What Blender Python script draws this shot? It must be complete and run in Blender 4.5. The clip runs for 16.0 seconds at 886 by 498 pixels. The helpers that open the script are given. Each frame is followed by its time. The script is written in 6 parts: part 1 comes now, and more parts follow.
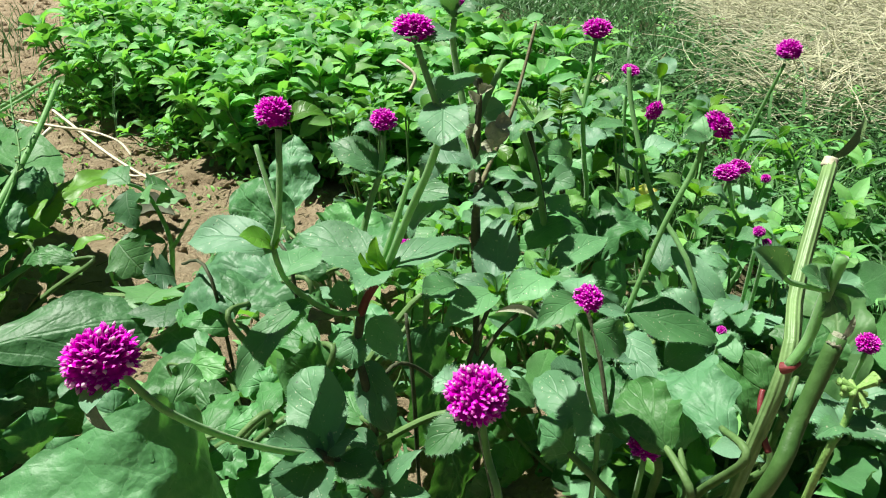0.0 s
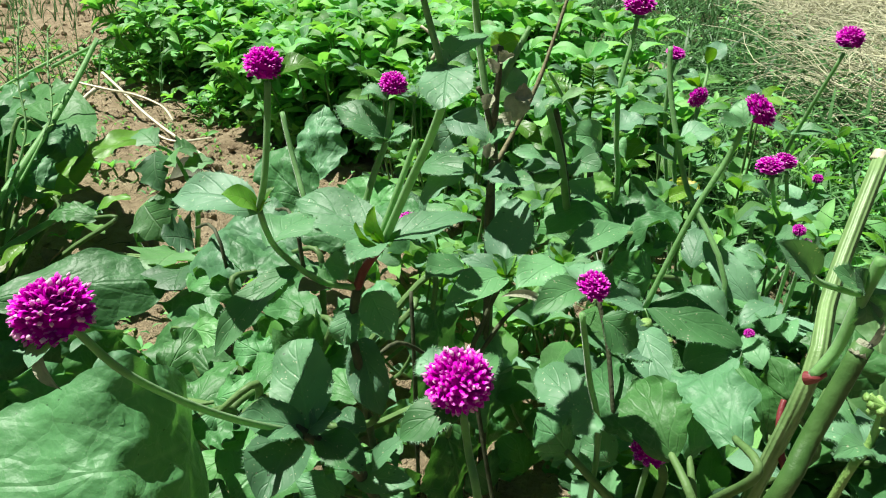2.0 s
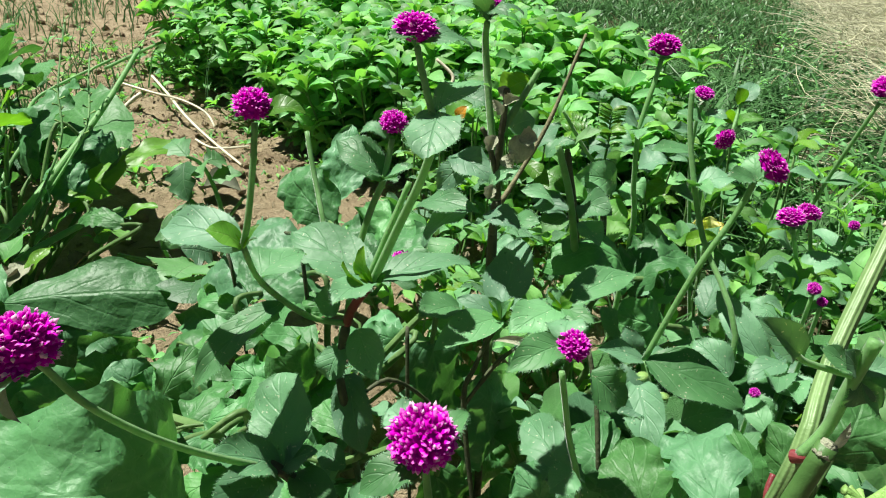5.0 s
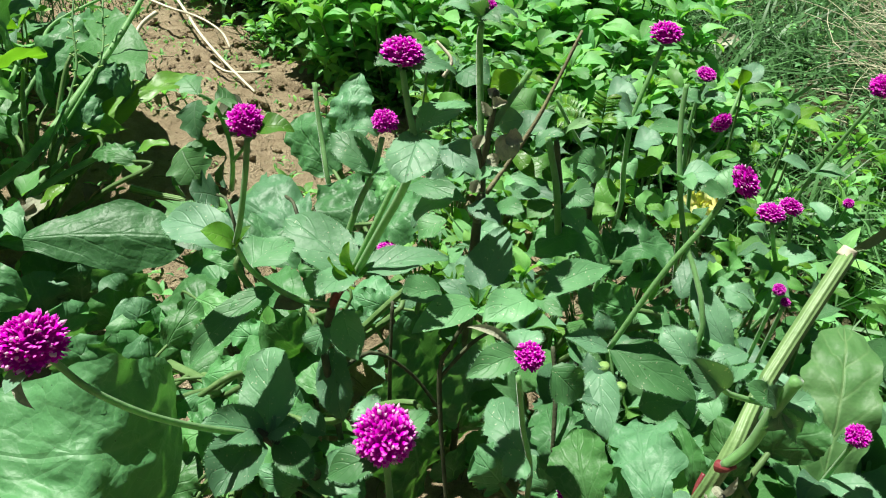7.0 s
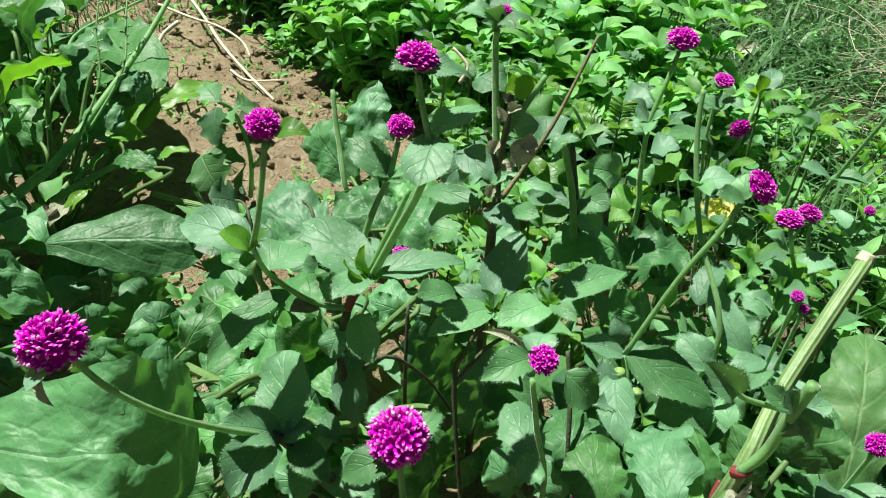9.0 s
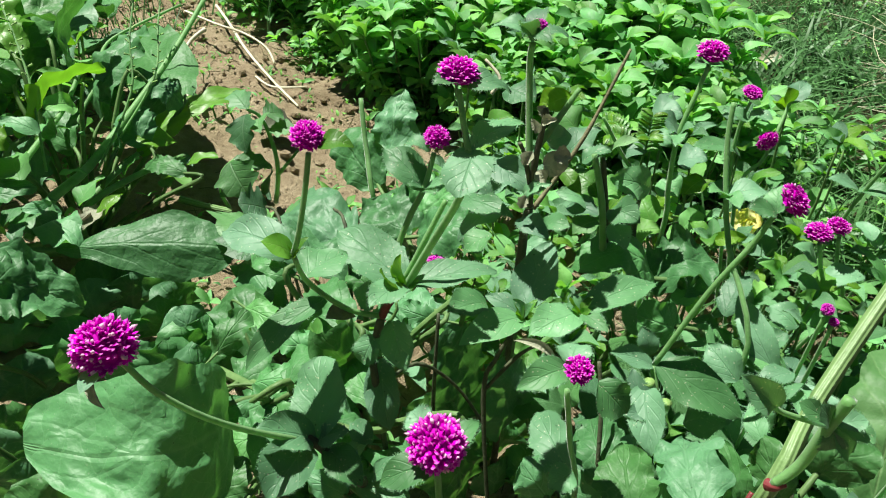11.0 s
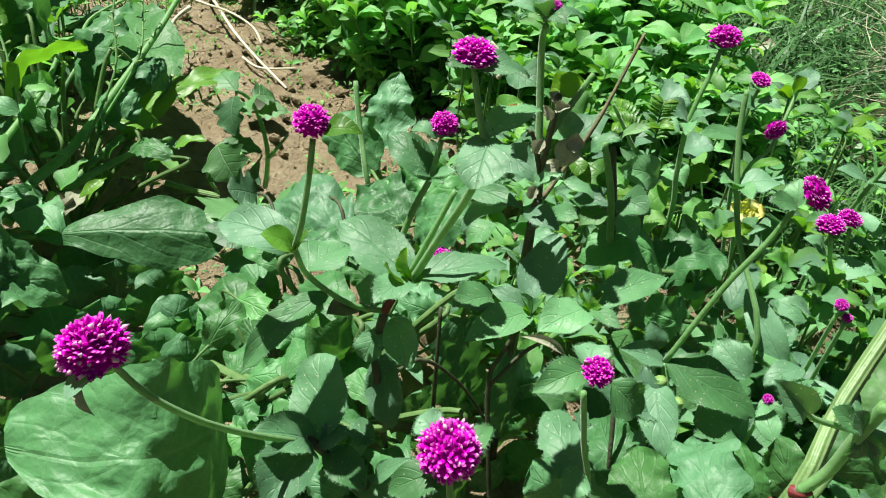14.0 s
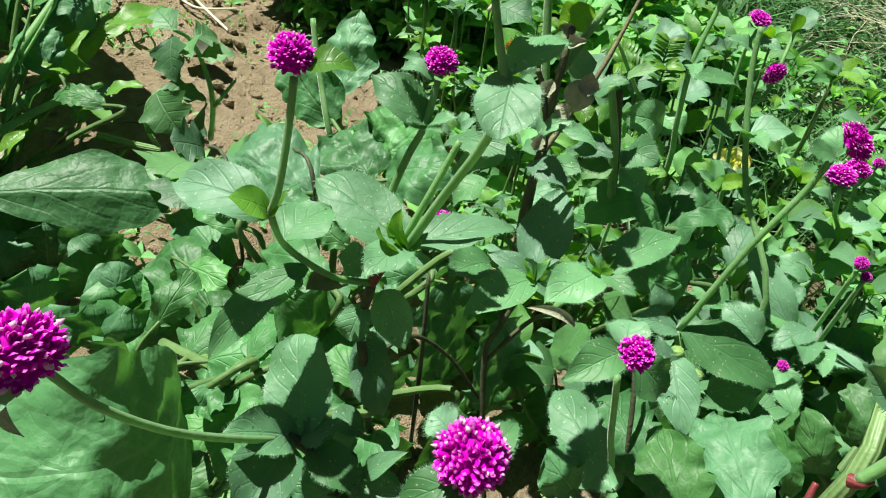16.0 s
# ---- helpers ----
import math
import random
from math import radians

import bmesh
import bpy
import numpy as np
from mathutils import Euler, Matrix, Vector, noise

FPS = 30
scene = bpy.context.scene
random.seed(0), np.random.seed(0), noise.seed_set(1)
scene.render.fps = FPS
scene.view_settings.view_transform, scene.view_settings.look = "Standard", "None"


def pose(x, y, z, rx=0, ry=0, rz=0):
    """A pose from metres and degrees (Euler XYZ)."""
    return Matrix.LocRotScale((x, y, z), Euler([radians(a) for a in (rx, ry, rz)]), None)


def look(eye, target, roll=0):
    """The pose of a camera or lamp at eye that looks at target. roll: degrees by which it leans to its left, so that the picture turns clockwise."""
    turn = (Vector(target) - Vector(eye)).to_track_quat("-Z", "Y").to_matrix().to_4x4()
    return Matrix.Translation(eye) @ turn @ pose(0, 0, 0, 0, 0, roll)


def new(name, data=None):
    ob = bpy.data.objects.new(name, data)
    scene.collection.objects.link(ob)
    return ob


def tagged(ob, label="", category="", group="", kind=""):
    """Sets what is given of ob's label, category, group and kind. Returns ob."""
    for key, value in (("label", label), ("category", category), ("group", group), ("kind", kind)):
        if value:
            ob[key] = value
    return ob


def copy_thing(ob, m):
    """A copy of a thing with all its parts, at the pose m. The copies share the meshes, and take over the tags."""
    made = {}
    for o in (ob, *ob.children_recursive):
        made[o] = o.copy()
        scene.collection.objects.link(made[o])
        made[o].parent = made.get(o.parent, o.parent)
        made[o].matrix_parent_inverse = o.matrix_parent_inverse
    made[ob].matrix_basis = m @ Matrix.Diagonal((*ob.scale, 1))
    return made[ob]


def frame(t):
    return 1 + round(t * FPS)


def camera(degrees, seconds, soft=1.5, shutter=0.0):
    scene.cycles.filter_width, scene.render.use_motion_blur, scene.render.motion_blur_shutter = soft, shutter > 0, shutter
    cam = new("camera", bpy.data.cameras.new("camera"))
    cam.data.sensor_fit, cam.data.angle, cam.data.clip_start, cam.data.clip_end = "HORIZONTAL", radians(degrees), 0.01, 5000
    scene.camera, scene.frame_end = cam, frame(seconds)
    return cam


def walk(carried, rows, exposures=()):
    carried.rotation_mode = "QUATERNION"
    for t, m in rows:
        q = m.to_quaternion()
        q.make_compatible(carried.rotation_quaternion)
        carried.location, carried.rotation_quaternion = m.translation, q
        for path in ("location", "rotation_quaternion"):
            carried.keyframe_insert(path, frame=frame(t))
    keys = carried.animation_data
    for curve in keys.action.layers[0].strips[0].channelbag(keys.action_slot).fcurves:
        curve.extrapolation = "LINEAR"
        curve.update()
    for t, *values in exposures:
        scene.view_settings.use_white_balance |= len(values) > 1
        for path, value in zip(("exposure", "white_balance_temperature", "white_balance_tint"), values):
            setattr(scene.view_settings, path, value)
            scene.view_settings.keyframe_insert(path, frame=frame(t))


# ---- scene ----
cam = camera(63.4, 16.0, 1.1)
PATH = [
    (0, (0.022, 0.009, 0.373), (-0.045, 1.824, -0.466), -0.6),
    (0.5, (0.023, 0.01, 0.373), (-0.096, 1.824, -0.461), -0.6),
    (1, (0.027, 0.017, 0.367), (-0.135, 1.842, -0.435), -0.2),
    (1.5, (0.032, 0.022, 0.363), (-0.153, 1.832, -0.468), 0.7),
    (2, (0.04, 0.027, 0.36), (-0.151, 1.816, -0.513), 1.4),
    (2.5, (0.043, 0.026, 0.358), (-0.213, 1.806, -0.516), 2.3),
    (3, (0.048, 0.025, 0.357), (-0.271, 1.799, -0.509), 2.3),
    (3.5, (0.053, 0.027, 0.356), (-0.308, 1.803, -0.488), 2.6),
    (4, (0.055, 0.031, 0.354), (-0.286, 1.81, -0.494), 3.0),
    (4.5, (0.058, 0.038, 0.359), (-0.261, 1.834, -0.461), 2.7),
    (6.8, (0.071, 0.041, 0.419), (-0.22, 1.701, -0.657), 6.8),
    (7, (0.073, 0.041, 0.418), (-0.238, 1.702, -0.652), 6.4),
    (7.5, (0.074, 0.041, 0.419), (-0.239, 1.717, -0.626), 6.3),
    (8, (0.071, 0.04, 0.42), (-0.237, 1.72, -0.621), 6.5),
    (8.5, (0.073, 0.038, 0.42), (-0.242, 1.715, -0.623), 6.5),
    (9, (0.075, 0.039, 0.417), (-0.289, 1.7, -0.637), 5.7),
    (9.5, (0.072, 0.035, 0.418), (-0.325, 1.688, -0.636), 5.1),
    (12, (0.066, 0.033, 0.421), (-0.342, 1.692, -0.619), 5.8),
    (12.5, (0.065, 0.035, 0.42), (-0.353, 1.685, -0.63), 5.5),
    (13, (0.061, 0.038, 0.419), (-0.362, 1.686, -0.632), 5.6),
    (13.5, (0.056, 0.042, 0.417), (-0.321, 1.71, -0.62), 6.6),
    (14, (0.052, 0.046, 0.414), (-0.301, 1.693, -0.663), 6.9),
    (14.5, (0.041, 0.06, 0.402), (-0.216, 1.675, -0.75), 8.7),
    (15, (0.029, 0.077, 0.392), (-0.136, 1.697, -0.768), 10.1),
    (15.5, (0.022, 0.083, 0.39), (-0.142, 1.693, -0.785), 9.7),
    (16, (0.022, 0.082, 0.389), (-0.149, 1.695, -0.78), 9.4),
]
walk(cam, [(t, look(eye, target, roll)) for t, eye, target, roll in PATH])

# ---- world and sun ----
SUN = Vector((-0.42, 0.12, 1.0)).normalized()
elev = math.asin(SUN.z)
azim = math.atan2(SUN.x, SUN.y)
world = bpy.data.worlds.new("sky")
scene.world = world
world.use_nodes = True
wn = world.node_tree.nodes
sky = wn.new("ShaderNodeTexSky")
sky.sky_type = "NISHITA"
sky.sun_disc = False
sky.sun_elevation = elev
sky.sun_rotation = azim
wn["Background"].inputs[1].default_value = 0.013
world.node_tree.links.new(sky.outputs[0], wn["Background"].inputs[0])
lamp = bpy.data.lights.new("sun", "SUN")
lamp.energy = 5.0
lamp.angle = radians(0.53)
lamp.color = (1.0, 0.97, 0.90)
sun = new("sun", lamp)
sun.matrix_world = look(SUN * 10, (0, 0, 0))
scene.view_settings.exposure = 0.93

# ---- materials ----


def mat_base(name):
    m = bpy.data.materials.new(name)
    m.use_nodes = True
    return m, m.node_tree.nodes, m.node_tree.links, m.node_tree.nodes["Principled BSDF"]


def math_node(n, l, op, a, b=None, c=None):
    q = n.new("ShaderNodeMath")
    q.operation = op
    for i, v in enumerate((a, b, c)):
        if v is None:
            continue
        if isinstance(v, (int, float)):
            q.inputs[i].default_value = v
        else:
            l.new(v, q.inputs[i])
    return q.outputs[0]


def ramp(n, l, fac, stops):
    q = n.new("ShaderNodeValToRGB")
    while len(q.color_ramp.elements) < len(stops):
        q.color_ramp.elements.new(0.5)
    for e, (p, c) in zip(q.color_ramp.elements, stops):
        e.position = p
        e.color = (*c, 1) if len(c) == 3 else c
    l.new(fac, q.inputs[0])
    return q.outputs[0]


def mix(n, l, fac, a, b, blend="MIX"):
    q = n.new("ShaderNodeMix")
    q.data_type = "RGBA"
    q.blend_type = blend
    for s, v in ((q.inputs[0], fac), (q.inputs[6], a), (q.inputs[7], b)):
        if isinstance(v, (int, float)):
            s.default_value = v
        elif isinstance(v, tuple):
            s.default_value = (*v, 1)
        else:
            l.new(v, s)
    return q.outputs[2]


def noise_tex(n, l, scale, detail=4.0, rough=0.6, coord=None):
    q = n.new("ShaderNodeTexNoise")
    q.inputs["Scale"].default_value = scale
    q.inputs["Detail"].default_value = detail
    q.inputs["Roughness"].default_value = rough
    if coord is None:
        c = n.new("ShaderNodeTexCoord")
        coord = c.outputs["Object"]
    l.new(coord, q.inputs["Vector"])
    return q.outputs["Fac"]


def random_value(n, l):
    a = n.new("ShaderNodeObjectInfo").outputs["Random"]
    b = n.new("ShaderNodeNewGeometry").outputs["Random Per Island"]
    return math_node(n, l, "FRACT", math_node(n, l, "ADD", a, b))


def leaf_mat(name, dark, light, vein, rough=0.42, glow=0.3, pairs=6.0, slant=1.1, net=0.25, relief=0.5, specks=0.0, spread=0.25, tinge=None, fuzz=0.0, blister=0.0, vein_mix=0.42, cells=0.0, gloss=0.45):
    """A leaf: midrib and slanting side veins from its own u (across) and v (along), blotches, random tone."""
    m, n, l, p = mat_base(name)
    uv = n.new("ShaderNodeUVMap")
    sep = n.new("ShaderNodeSeparateXYZ")
    l.new(uv.outputs[0], sep.inputs[0])
    au = math_node(n, l, "MULTIPLY", math_node(n, l, "ABSOLUTE", math_node(n, l, "SUBTRACT", sep.outputs[0], 0.5)), 2.0)
    wob = noise_tex(n, l, 60, 2)
    s = math_node(n, l, "SUBTRACT", math_node(n, l, "MULTIPLY", sep.outputs[1], pairs), math_node(n, l, "MULTIPLY", au, slant))
    s = math_node(n, l, "ADD", s, math_node(n, l, "MULTIPLY", wob, 0.35))
    side = math_node(n, l, "ABSOLUTE", math_node(n, l, "SUBTRACT", math_node(n, l, "FRACT", s), 0.5))
    side = math_node(n, l, "SUBTRACT", 1.0, math_node(n, l, "MULTIPLY", side, 9.0))
    side = math_node(n, l, "MAXIMUM", side, 0.0)
    side = math_node(n, l, "MULTIPLY", side, math_node(n, l, "SUBTRACT", 1.0, math_node(n, l, "MULTIPLY", au, 0.7)))
    mid = math_node(n, l, "MAXIMUM", math_node(n, l, "SUBTRACT", 1.0, math_node(n, l, "MULTIPLY", au, 16.0)), 0.0)
    veins = math_node(n, l, "MAXIMUM", math_node(n, l, "MULTIPLY", side, 0.6), mid)
    tc = n.new("ShaderNodeTexCoord")
    vor = n.new("ShaderNodeTexVoronoi")
    vor.feature = "DISTANCE_TO_EDGE"
    vor.inputs["Scale"].default_value = 190
    l.new(tc.outputs["Object"], vor.inputs["Vector"])
    netv = math_node(n, l, "MAXIMUM", math_node(n, l, "SUBTRACT", 1.0, math_node(n, l, "MULTIPLY", vor.outputs["Distance"], 9.0)), 0.0)
    blot = noise_tex(n, l, 35, 5, 0.65)
    rnd = random_value(n, l)
    tone = math_node(n, l, "ADD", math_node(n, l, "MULTIPLY_ADD", blot, 0.5, 0.1), math_node(n, l, "MULTIPLY", rnd, 0.45))
    col = ramp(n, l, tone, [(0.25, dark), (0.8, light)])
    col = mix(n, l, math_node(n, l, "MULTIPLY", netv, net), col, vein)
    col = mix(n, l, math_node(n, l, "MULTIPLY", veins, vein_mix), col, vein)
    if cells:
        # the branching net of finer veins, bent by noise
        warp = n.new("ShaderNodeTexNoise")
        warp.inputs["Scale"].default_value = 70
        l.new(tc.outputs["Object"], warp.inputs["Vector"])
        bent = n.new("ShaderNodeVectorMath")
        bent.operation = "MULTIPLY_ADD"
        l.new(warp.outputs["Color"], bent.inputs[0])
        bent.inputs[1].default_value = (0.012, 0.012, 0.012)
        l.new(tc.outputs["Object"], bent.inputs[2])
        big = n.new("ShaderNodeTexVoronoi")
        big.feature = "DISTANCE_TO_EDGE"
        big.inputs["Scale"].default_value = 75
        l.new(bent.outputs[0], big.inputs["Vector"])
        lines = math_node(n, l, "MAXIMUM", math_node(n, l, "SUBTRACT", 1.0, math_node(n, l, "MULTIPLY", big.outputs["Distance"], 30.0)), 0.0)
        puff = math_node(n, l, "MINIMUM", math_node(n, l, "MULTIPLY", big.outputs["Distance"], 3.0), 1.0)
        col = mix(n, l, math_node(n, l, "MULTIPLY", lines, cells), col, vein)
    if tinge:
        edge = math_node(n, l, "MULTIPLY", math_node(n, l, "GREATER_THAN", rnd, 0.95), math_node(n, l, "MULTIPLY", blot, 1.1))
        col = mix(n, l, edge, col, tinge)
    if specks:
        sp = noise_tex(n, l, 700, 1)
        spm = math_node(n, l, "GREATER_THAN", sp, 0.72)
        col = mix(n, l, math_node(n, l, "MULTIPLY", spm, specks), col, (0.55, 0.6, 0.42))
        dk = math_node(n, l, "GREATER_THAN", noise_tex(n, l, 420, 1), 0.755)
        col = mix(n, l, math_node(n, l, "MULTIPLY", dk, 0.55), col, (0.02, 0.025, 0.012))
    hs = n.new("ShaderNodeHueSaturation")
    l.new(math_node(n, l, "ADD", 1.0 - spread / 2, math_node(n, l, "MULTIPLY", rnd, spread)), hs.inputs["Value"])
    rnd2 = math_node(n, l, "FRACT", math_node(n, l, "MULTIPLY", rnd, 7.31))
    l.new(math_node(n, l, "MULTIPLY_ADD", rnd2, 0.045, 0.473), hs.inputs["Hue"])
    l.new(math_node(n, l, "MULTIPLY_ADD", rnd2, -0.2, 1.12), hs.inputs["Saturation"])
    l.new(col, hs.inputs["Color"])
    col = hs.outputs[0]
    l.new(col, p.inputs["Base Color"])
    rg = math_node(n, l, "ADD", rough - 0.1, math_node(n, l, "MULTIPLY", noise_tex(n, l, 90, 3), 0.22))
    l.new(rg, p.inputs["Roughness"])
    p.inputs["Specular IOR Level"].default_value = gloss
    h = math_node(n, l, "ADD", math_node(n, l, "MULTIPLY", veins, -0.7), math_node(n, l, "MULTIPLY", netv, -0.6 * net))
    h = math_node(n, l, "ADD", h, math_node(n, l, "MULTIPLY", noise_tex(n, l, 240, 3), 0.6))
    if cells:
        h = math_node(n, l, "ADD", h, math_node(n, l, "MULTIPLY", puff, 0.5))
    if blister:
        h = math_node(n, l, "ADD", h, math_node(n, l, "MULTIPLY", noise_tex(n, l, 85, 2), blister))
    bump = n.new("ShaderNodeBump")
    bump.inputs["Strength"].default_value = relief
    bump.inputs["Distance"].default_value = 0.0012
    l.new(h, bump.inputs["Height"])
    l.new(bump.outputs[0], p.inputs["Normal"])
    if fuzz:
        p.inputs["Sheen Weight"].default_value = fuzz
        p.inputs["Sheen Roughness"].default_value = 0.45
        p.inputs["Sheen Tint"].default_value = (0.8, 1.0, 0.8, 1)
    tr = n.new("ShaderNodeBsdfTranslucent")
    warm = mix(n, l, 1.0, col, (1.25, 1.35, 0.45), "MULTIPLY")
    l.new(warm, tr.inputs["Color"])
    ms = n.new("ShaderNodeMixShader")
    ms.inputs[0].default_value = glow
    l.new(p.outputs[0], ms.inputs[1])
    l.new(tr.outputs[0], ms.inputs[2])
    l.new(ms.outputs[0], n["Material Output"].inputs[0])
    return m


def plain_mat(name, a, b, rough=0.6, scale=60, relief=0.3, dist=0.001, spread=0.2, spec=0.4, stripes=0.0, glow=0.0, fuzz=0.0):
    """Stems, straw, dead leaves: two tones in noise, random value, fine bump, lengthwise stripes on u."""
    m, n, l, p = mat_base(name)
    nz = noise_tex(n, l, scale, 5, 0.65)
    rnd = random_value(n, l)
    col = ramp(n, l, nz, [(0.3, a), (0.7, b)])
    h = noise_tex(n, l, scale * 5, 3)
    if stripes:
        uv = n.new("ShaderNodeUVMap")
        sep = n.new("ShaderNodeSeparateXYZ")
        l.new(uv.outputs[0], sep.inputs[0])
        st = math_node(n, l, "SINE", math_node(n, l, "MULTIPLY", sep.outputs[0], 2 * math.pi * 9))
        st = math_node(n, l, "MULTIPLY_ADD", st, 0.5, 0.5)
        col = mix(n, l, math_node(n, l, "MULTIPLY", st, stripes), col, tuple(min(1, v * 1.9 + 0.05) for v in b))
        h = math_node(n, l, "ADD", h, math_node(n, l, "MULTIPLY", st, 0.8))
    hs = n.new("ShaderNodeHueSaturation")
    l.new(math_node(n, l, "ADD", 1.0 - spread / 2, math_node(n, l, "MULTIPLY", rnd, spread)), hs.inputs["Value"])
    l.new(col, hs.inputs["Color"])
    l.new(hs.outputs[0], p.inputs["Base Color"])
    p.inputs["Roughness"].default_value = rough
    p.inputs["Specular IOR Level"].default_value = spec
    bump = n.new("ShaderNodeBump")
    bump.inputs["Strength"].default_value = relief
    bump.inputs["Distance"].default_value = dist
    l.new(h, bump.inputs["Height"])
    l.new(bump.outputs[0], p.inputs["Normal"])
    if fuzz:
        p.inputs["Sheen Weight"].default_value = fuzz
        p.inputs["Sheen Roughness"].default_value = 0.4
    if glow:
        tr = n.new("ShaderNodeBsdfTranslucent")
        l.new(hs.outputs[0], tr.inputs["Color"])
        ms = n.new("ShaderNodeMixShader")
        ms.inputs[0].default_value = glow
        l.new(p.outputs[0], ms.inputs[1])
        l.new(tr.outputs[0], ms.inputs[2])
        l.new(ms.outputs[0], n["Material Output"].inputs[0])
    return m


def petal_mat(name, deep, bright, tip):
    m, n, l, p = mat_base(name)
    uv = n.new("ShaderNodeUVMap")
    sep = n.new("ShaderNodeSeparateXYZ")
    l.new(uv.outputs[0], sep.inputs[0])
    isl = n.new("ShaderNodeNewGeometry").outputs["Random Per Island"]
    col = ramp(n, l, sep.outputs[1], [(0.0, deep), (0.7, bright)])
    pale = math_node(n, l, "MULTIPLY", math_node(n, l, "GREATER_THAN", sep.outputs[1], 0.80), math_node(n, l, "GREATER_THAN", isl, 0.1))
    pale = math_node(n, l, "MULTIPLY", pale, math_node(n, l, "MULTIPLY_ADD", sep.outputs[0], 0.75, 0.25))
    col = mix(n, l, pale, col, tip)
    l.new(col, p.inputs["Base Color"])
    p.inputs["Roughness"].default_value = 0.7
    p.inputs["Specular IOR Level"].default_value = 0.12
    tr = n.new("ShaderNodeBsdfTranslucent")
    l.new(col, tr.inputs["Color"])
    ms = n.new("ShaderNodeMixShader")
    ms.inputs[0].default_value = 0.35
    l.new(p.outputs[0], ms.inputs[1])
    l.new(tr.outputs[0], ms.inputs[2])
    l.new(ms.outputs[0], n["Material Output"].inputs[0])
    return m


def soil_mat():
    m, n, l, p = mat_base("dry_soil")
    geo = n.new("ShaderNodeNewGeometry").outputs["Position"]
    a = noise_tex(n, l, 9, 8, 0.7, geo)
    b = noise_tex(n, l, 70, 7, 0.75, geo)
    c = noise_tex(n, l, 420, 3, 0.6, geo)
    f = math_node(n, l, "ADD", math_node(n, l, "MULTIPLY", a, 0.6), math_node(n, l, "MULTIPLY", b, 0.4))
    col = ramp(n, l, f, [(0.3, (0.19, 0.140, 0.080)), (0.5, (0.385, 0.31, 0.192)), (0.70, (0.57, 0.485, 0.325))])
    xyz = n.new("ShaderNodeSeparateXYZ")
    l.new(geo, xyz.inputs[0])
    # Dark thatch under the grass; its darkness also stands in for shade between tufts.
    turf_shade = math_node(n, l, "ADD", xyz.outputs[0], math_node(n, l, "MULTIPLY_ADD", xyz.outputs[1], 0.40, -0.62))
    turf_shade = math_node(n, l, "ADD", turf_shade, math_node(n, l, "MULTIPLY", a, 0.3))
    turf_shade = ramp(n, l, turf_shade, [(0.0, (0, 0, 0)), (0.22, (1, 1, 1))])
    col = mix(n, l, turf_shade, col, mix(n, l, b, (0.028, 0.04, 0.014), (0.10, 0.11, 0.045)))
    grit = math_node(n, l, "GREATER_THAN", c, 0.66)
    col = mix(n, l, math_node(n, l, "MULTIPLY", grit, 0.5), col, (0.5, 0.38, 0.28))
    l.new(col, p.inputs["Base Color"])
    p.inputs["Roughness"].default_value = 0.95
    p.inputs["Specular IOR Level"].default_value = 0.15
    h = math_node(n, l, "ADD", b, math_node(n, l, "MULTIPLY", c, 0.35))
    bump = n.new("ShaderNodeBump")
    bump.inputs["Strength"].default_value = 0.9
    bump.inputs["Distance"].default_value = 0.022
    l.new(h, bump.inputs["Height"])
    l.new(bump.outputs[0], p.inputs["Normal"])
    return m


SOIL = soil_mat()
AMARANTH = leaf_mat("amaranth_leaf", (0.063, 0.180, 0.084), (0.146, 0.335, 0.168), (0.17, 0.37, 0.20), 0.52, 0.28, 4.5, 1.9, 0.03, 0.4, 0.6, 0.35, fuzz=0.08, blister=1.6, vein_mix=0.22, gloss=0.5)
CHARD = leaf_mat("crinkled_leaf", (0.051, 0.168, 0.058), (0.107, 0.305, 0.120), (0.20, 0.42, 0.21), 0.50, 0.28, 3.6, 1.9, 0.02, 0.6, 0.10, 0.3, blister=1.6, vein_mix=0.28, cells=0.22, gloss=0.45)
FRESH = leaf_mat("fresh_leaf", (0.060, 0.20, 0.022), (0.135, 0.36, 0.055), (0.26, 0.42, 0.12), 0.4, 0.40, 6, 1.1, 0.05, 0.35, vein_mix=0.25, blister=0.6)
FADED = leaf_mat("faded_leaf", (0.070, 0.21, 0.06), (0.165, 0.32, 0.12), (0.27, 0.42, 0.18), 0.55, 0.25, 5, 1.3, 0.04, 0.5, blister=1.0)
WEED = leaf_mat("weed_leaf", (0.092, 0.285, 0.078), (0.205, 0.50, 0.165), (0.26, 0.48, 0.19), 0.52, 0.40, 5, 1.4, 0.05, 0.4, 0.0, 0.5, vein_mix=0.25, gloss=0.35)
VINE = leaf_mat("lobed_leaf", (0.045, 0.14, 0.06), (0.11, 0.27, 0.12), (0.18, 0.31, 0.17), 0.5, 0.30, 5, 1.3, 0.1, 0.6, 0.0, 0.35, vein_mix=0.3)
ORANGE = leaf_mat("fading_leaf", (0.45, 0.1, 0.02), (0.5, 0.32, 0.05), (0.5, 0.4, 0.1), 0.5, 0.3)
STEM = plain_mat("green_stem", (0.18, 0.42, 0.12), (0.29, 0.57, 0.22), 0.5, 90, 0.4, 0.0008, 0.2, 0.4, 0.0, 0.45, 0.6)
PALE_STEM = plain_mat("pale_ribbed_stem", (0.105, 0.205, 0.06), (0.18, 0.30, 0.11), 0.45, 60, 0.5, 0.001, 0.1, 0.4, 0.13)
BROWN_STEM = plain_mat("brown_stem", (0.036, 0.047, 0.022), (0.092, 0.108, 0.054), 0.7, 110, 0.6, 0.001)
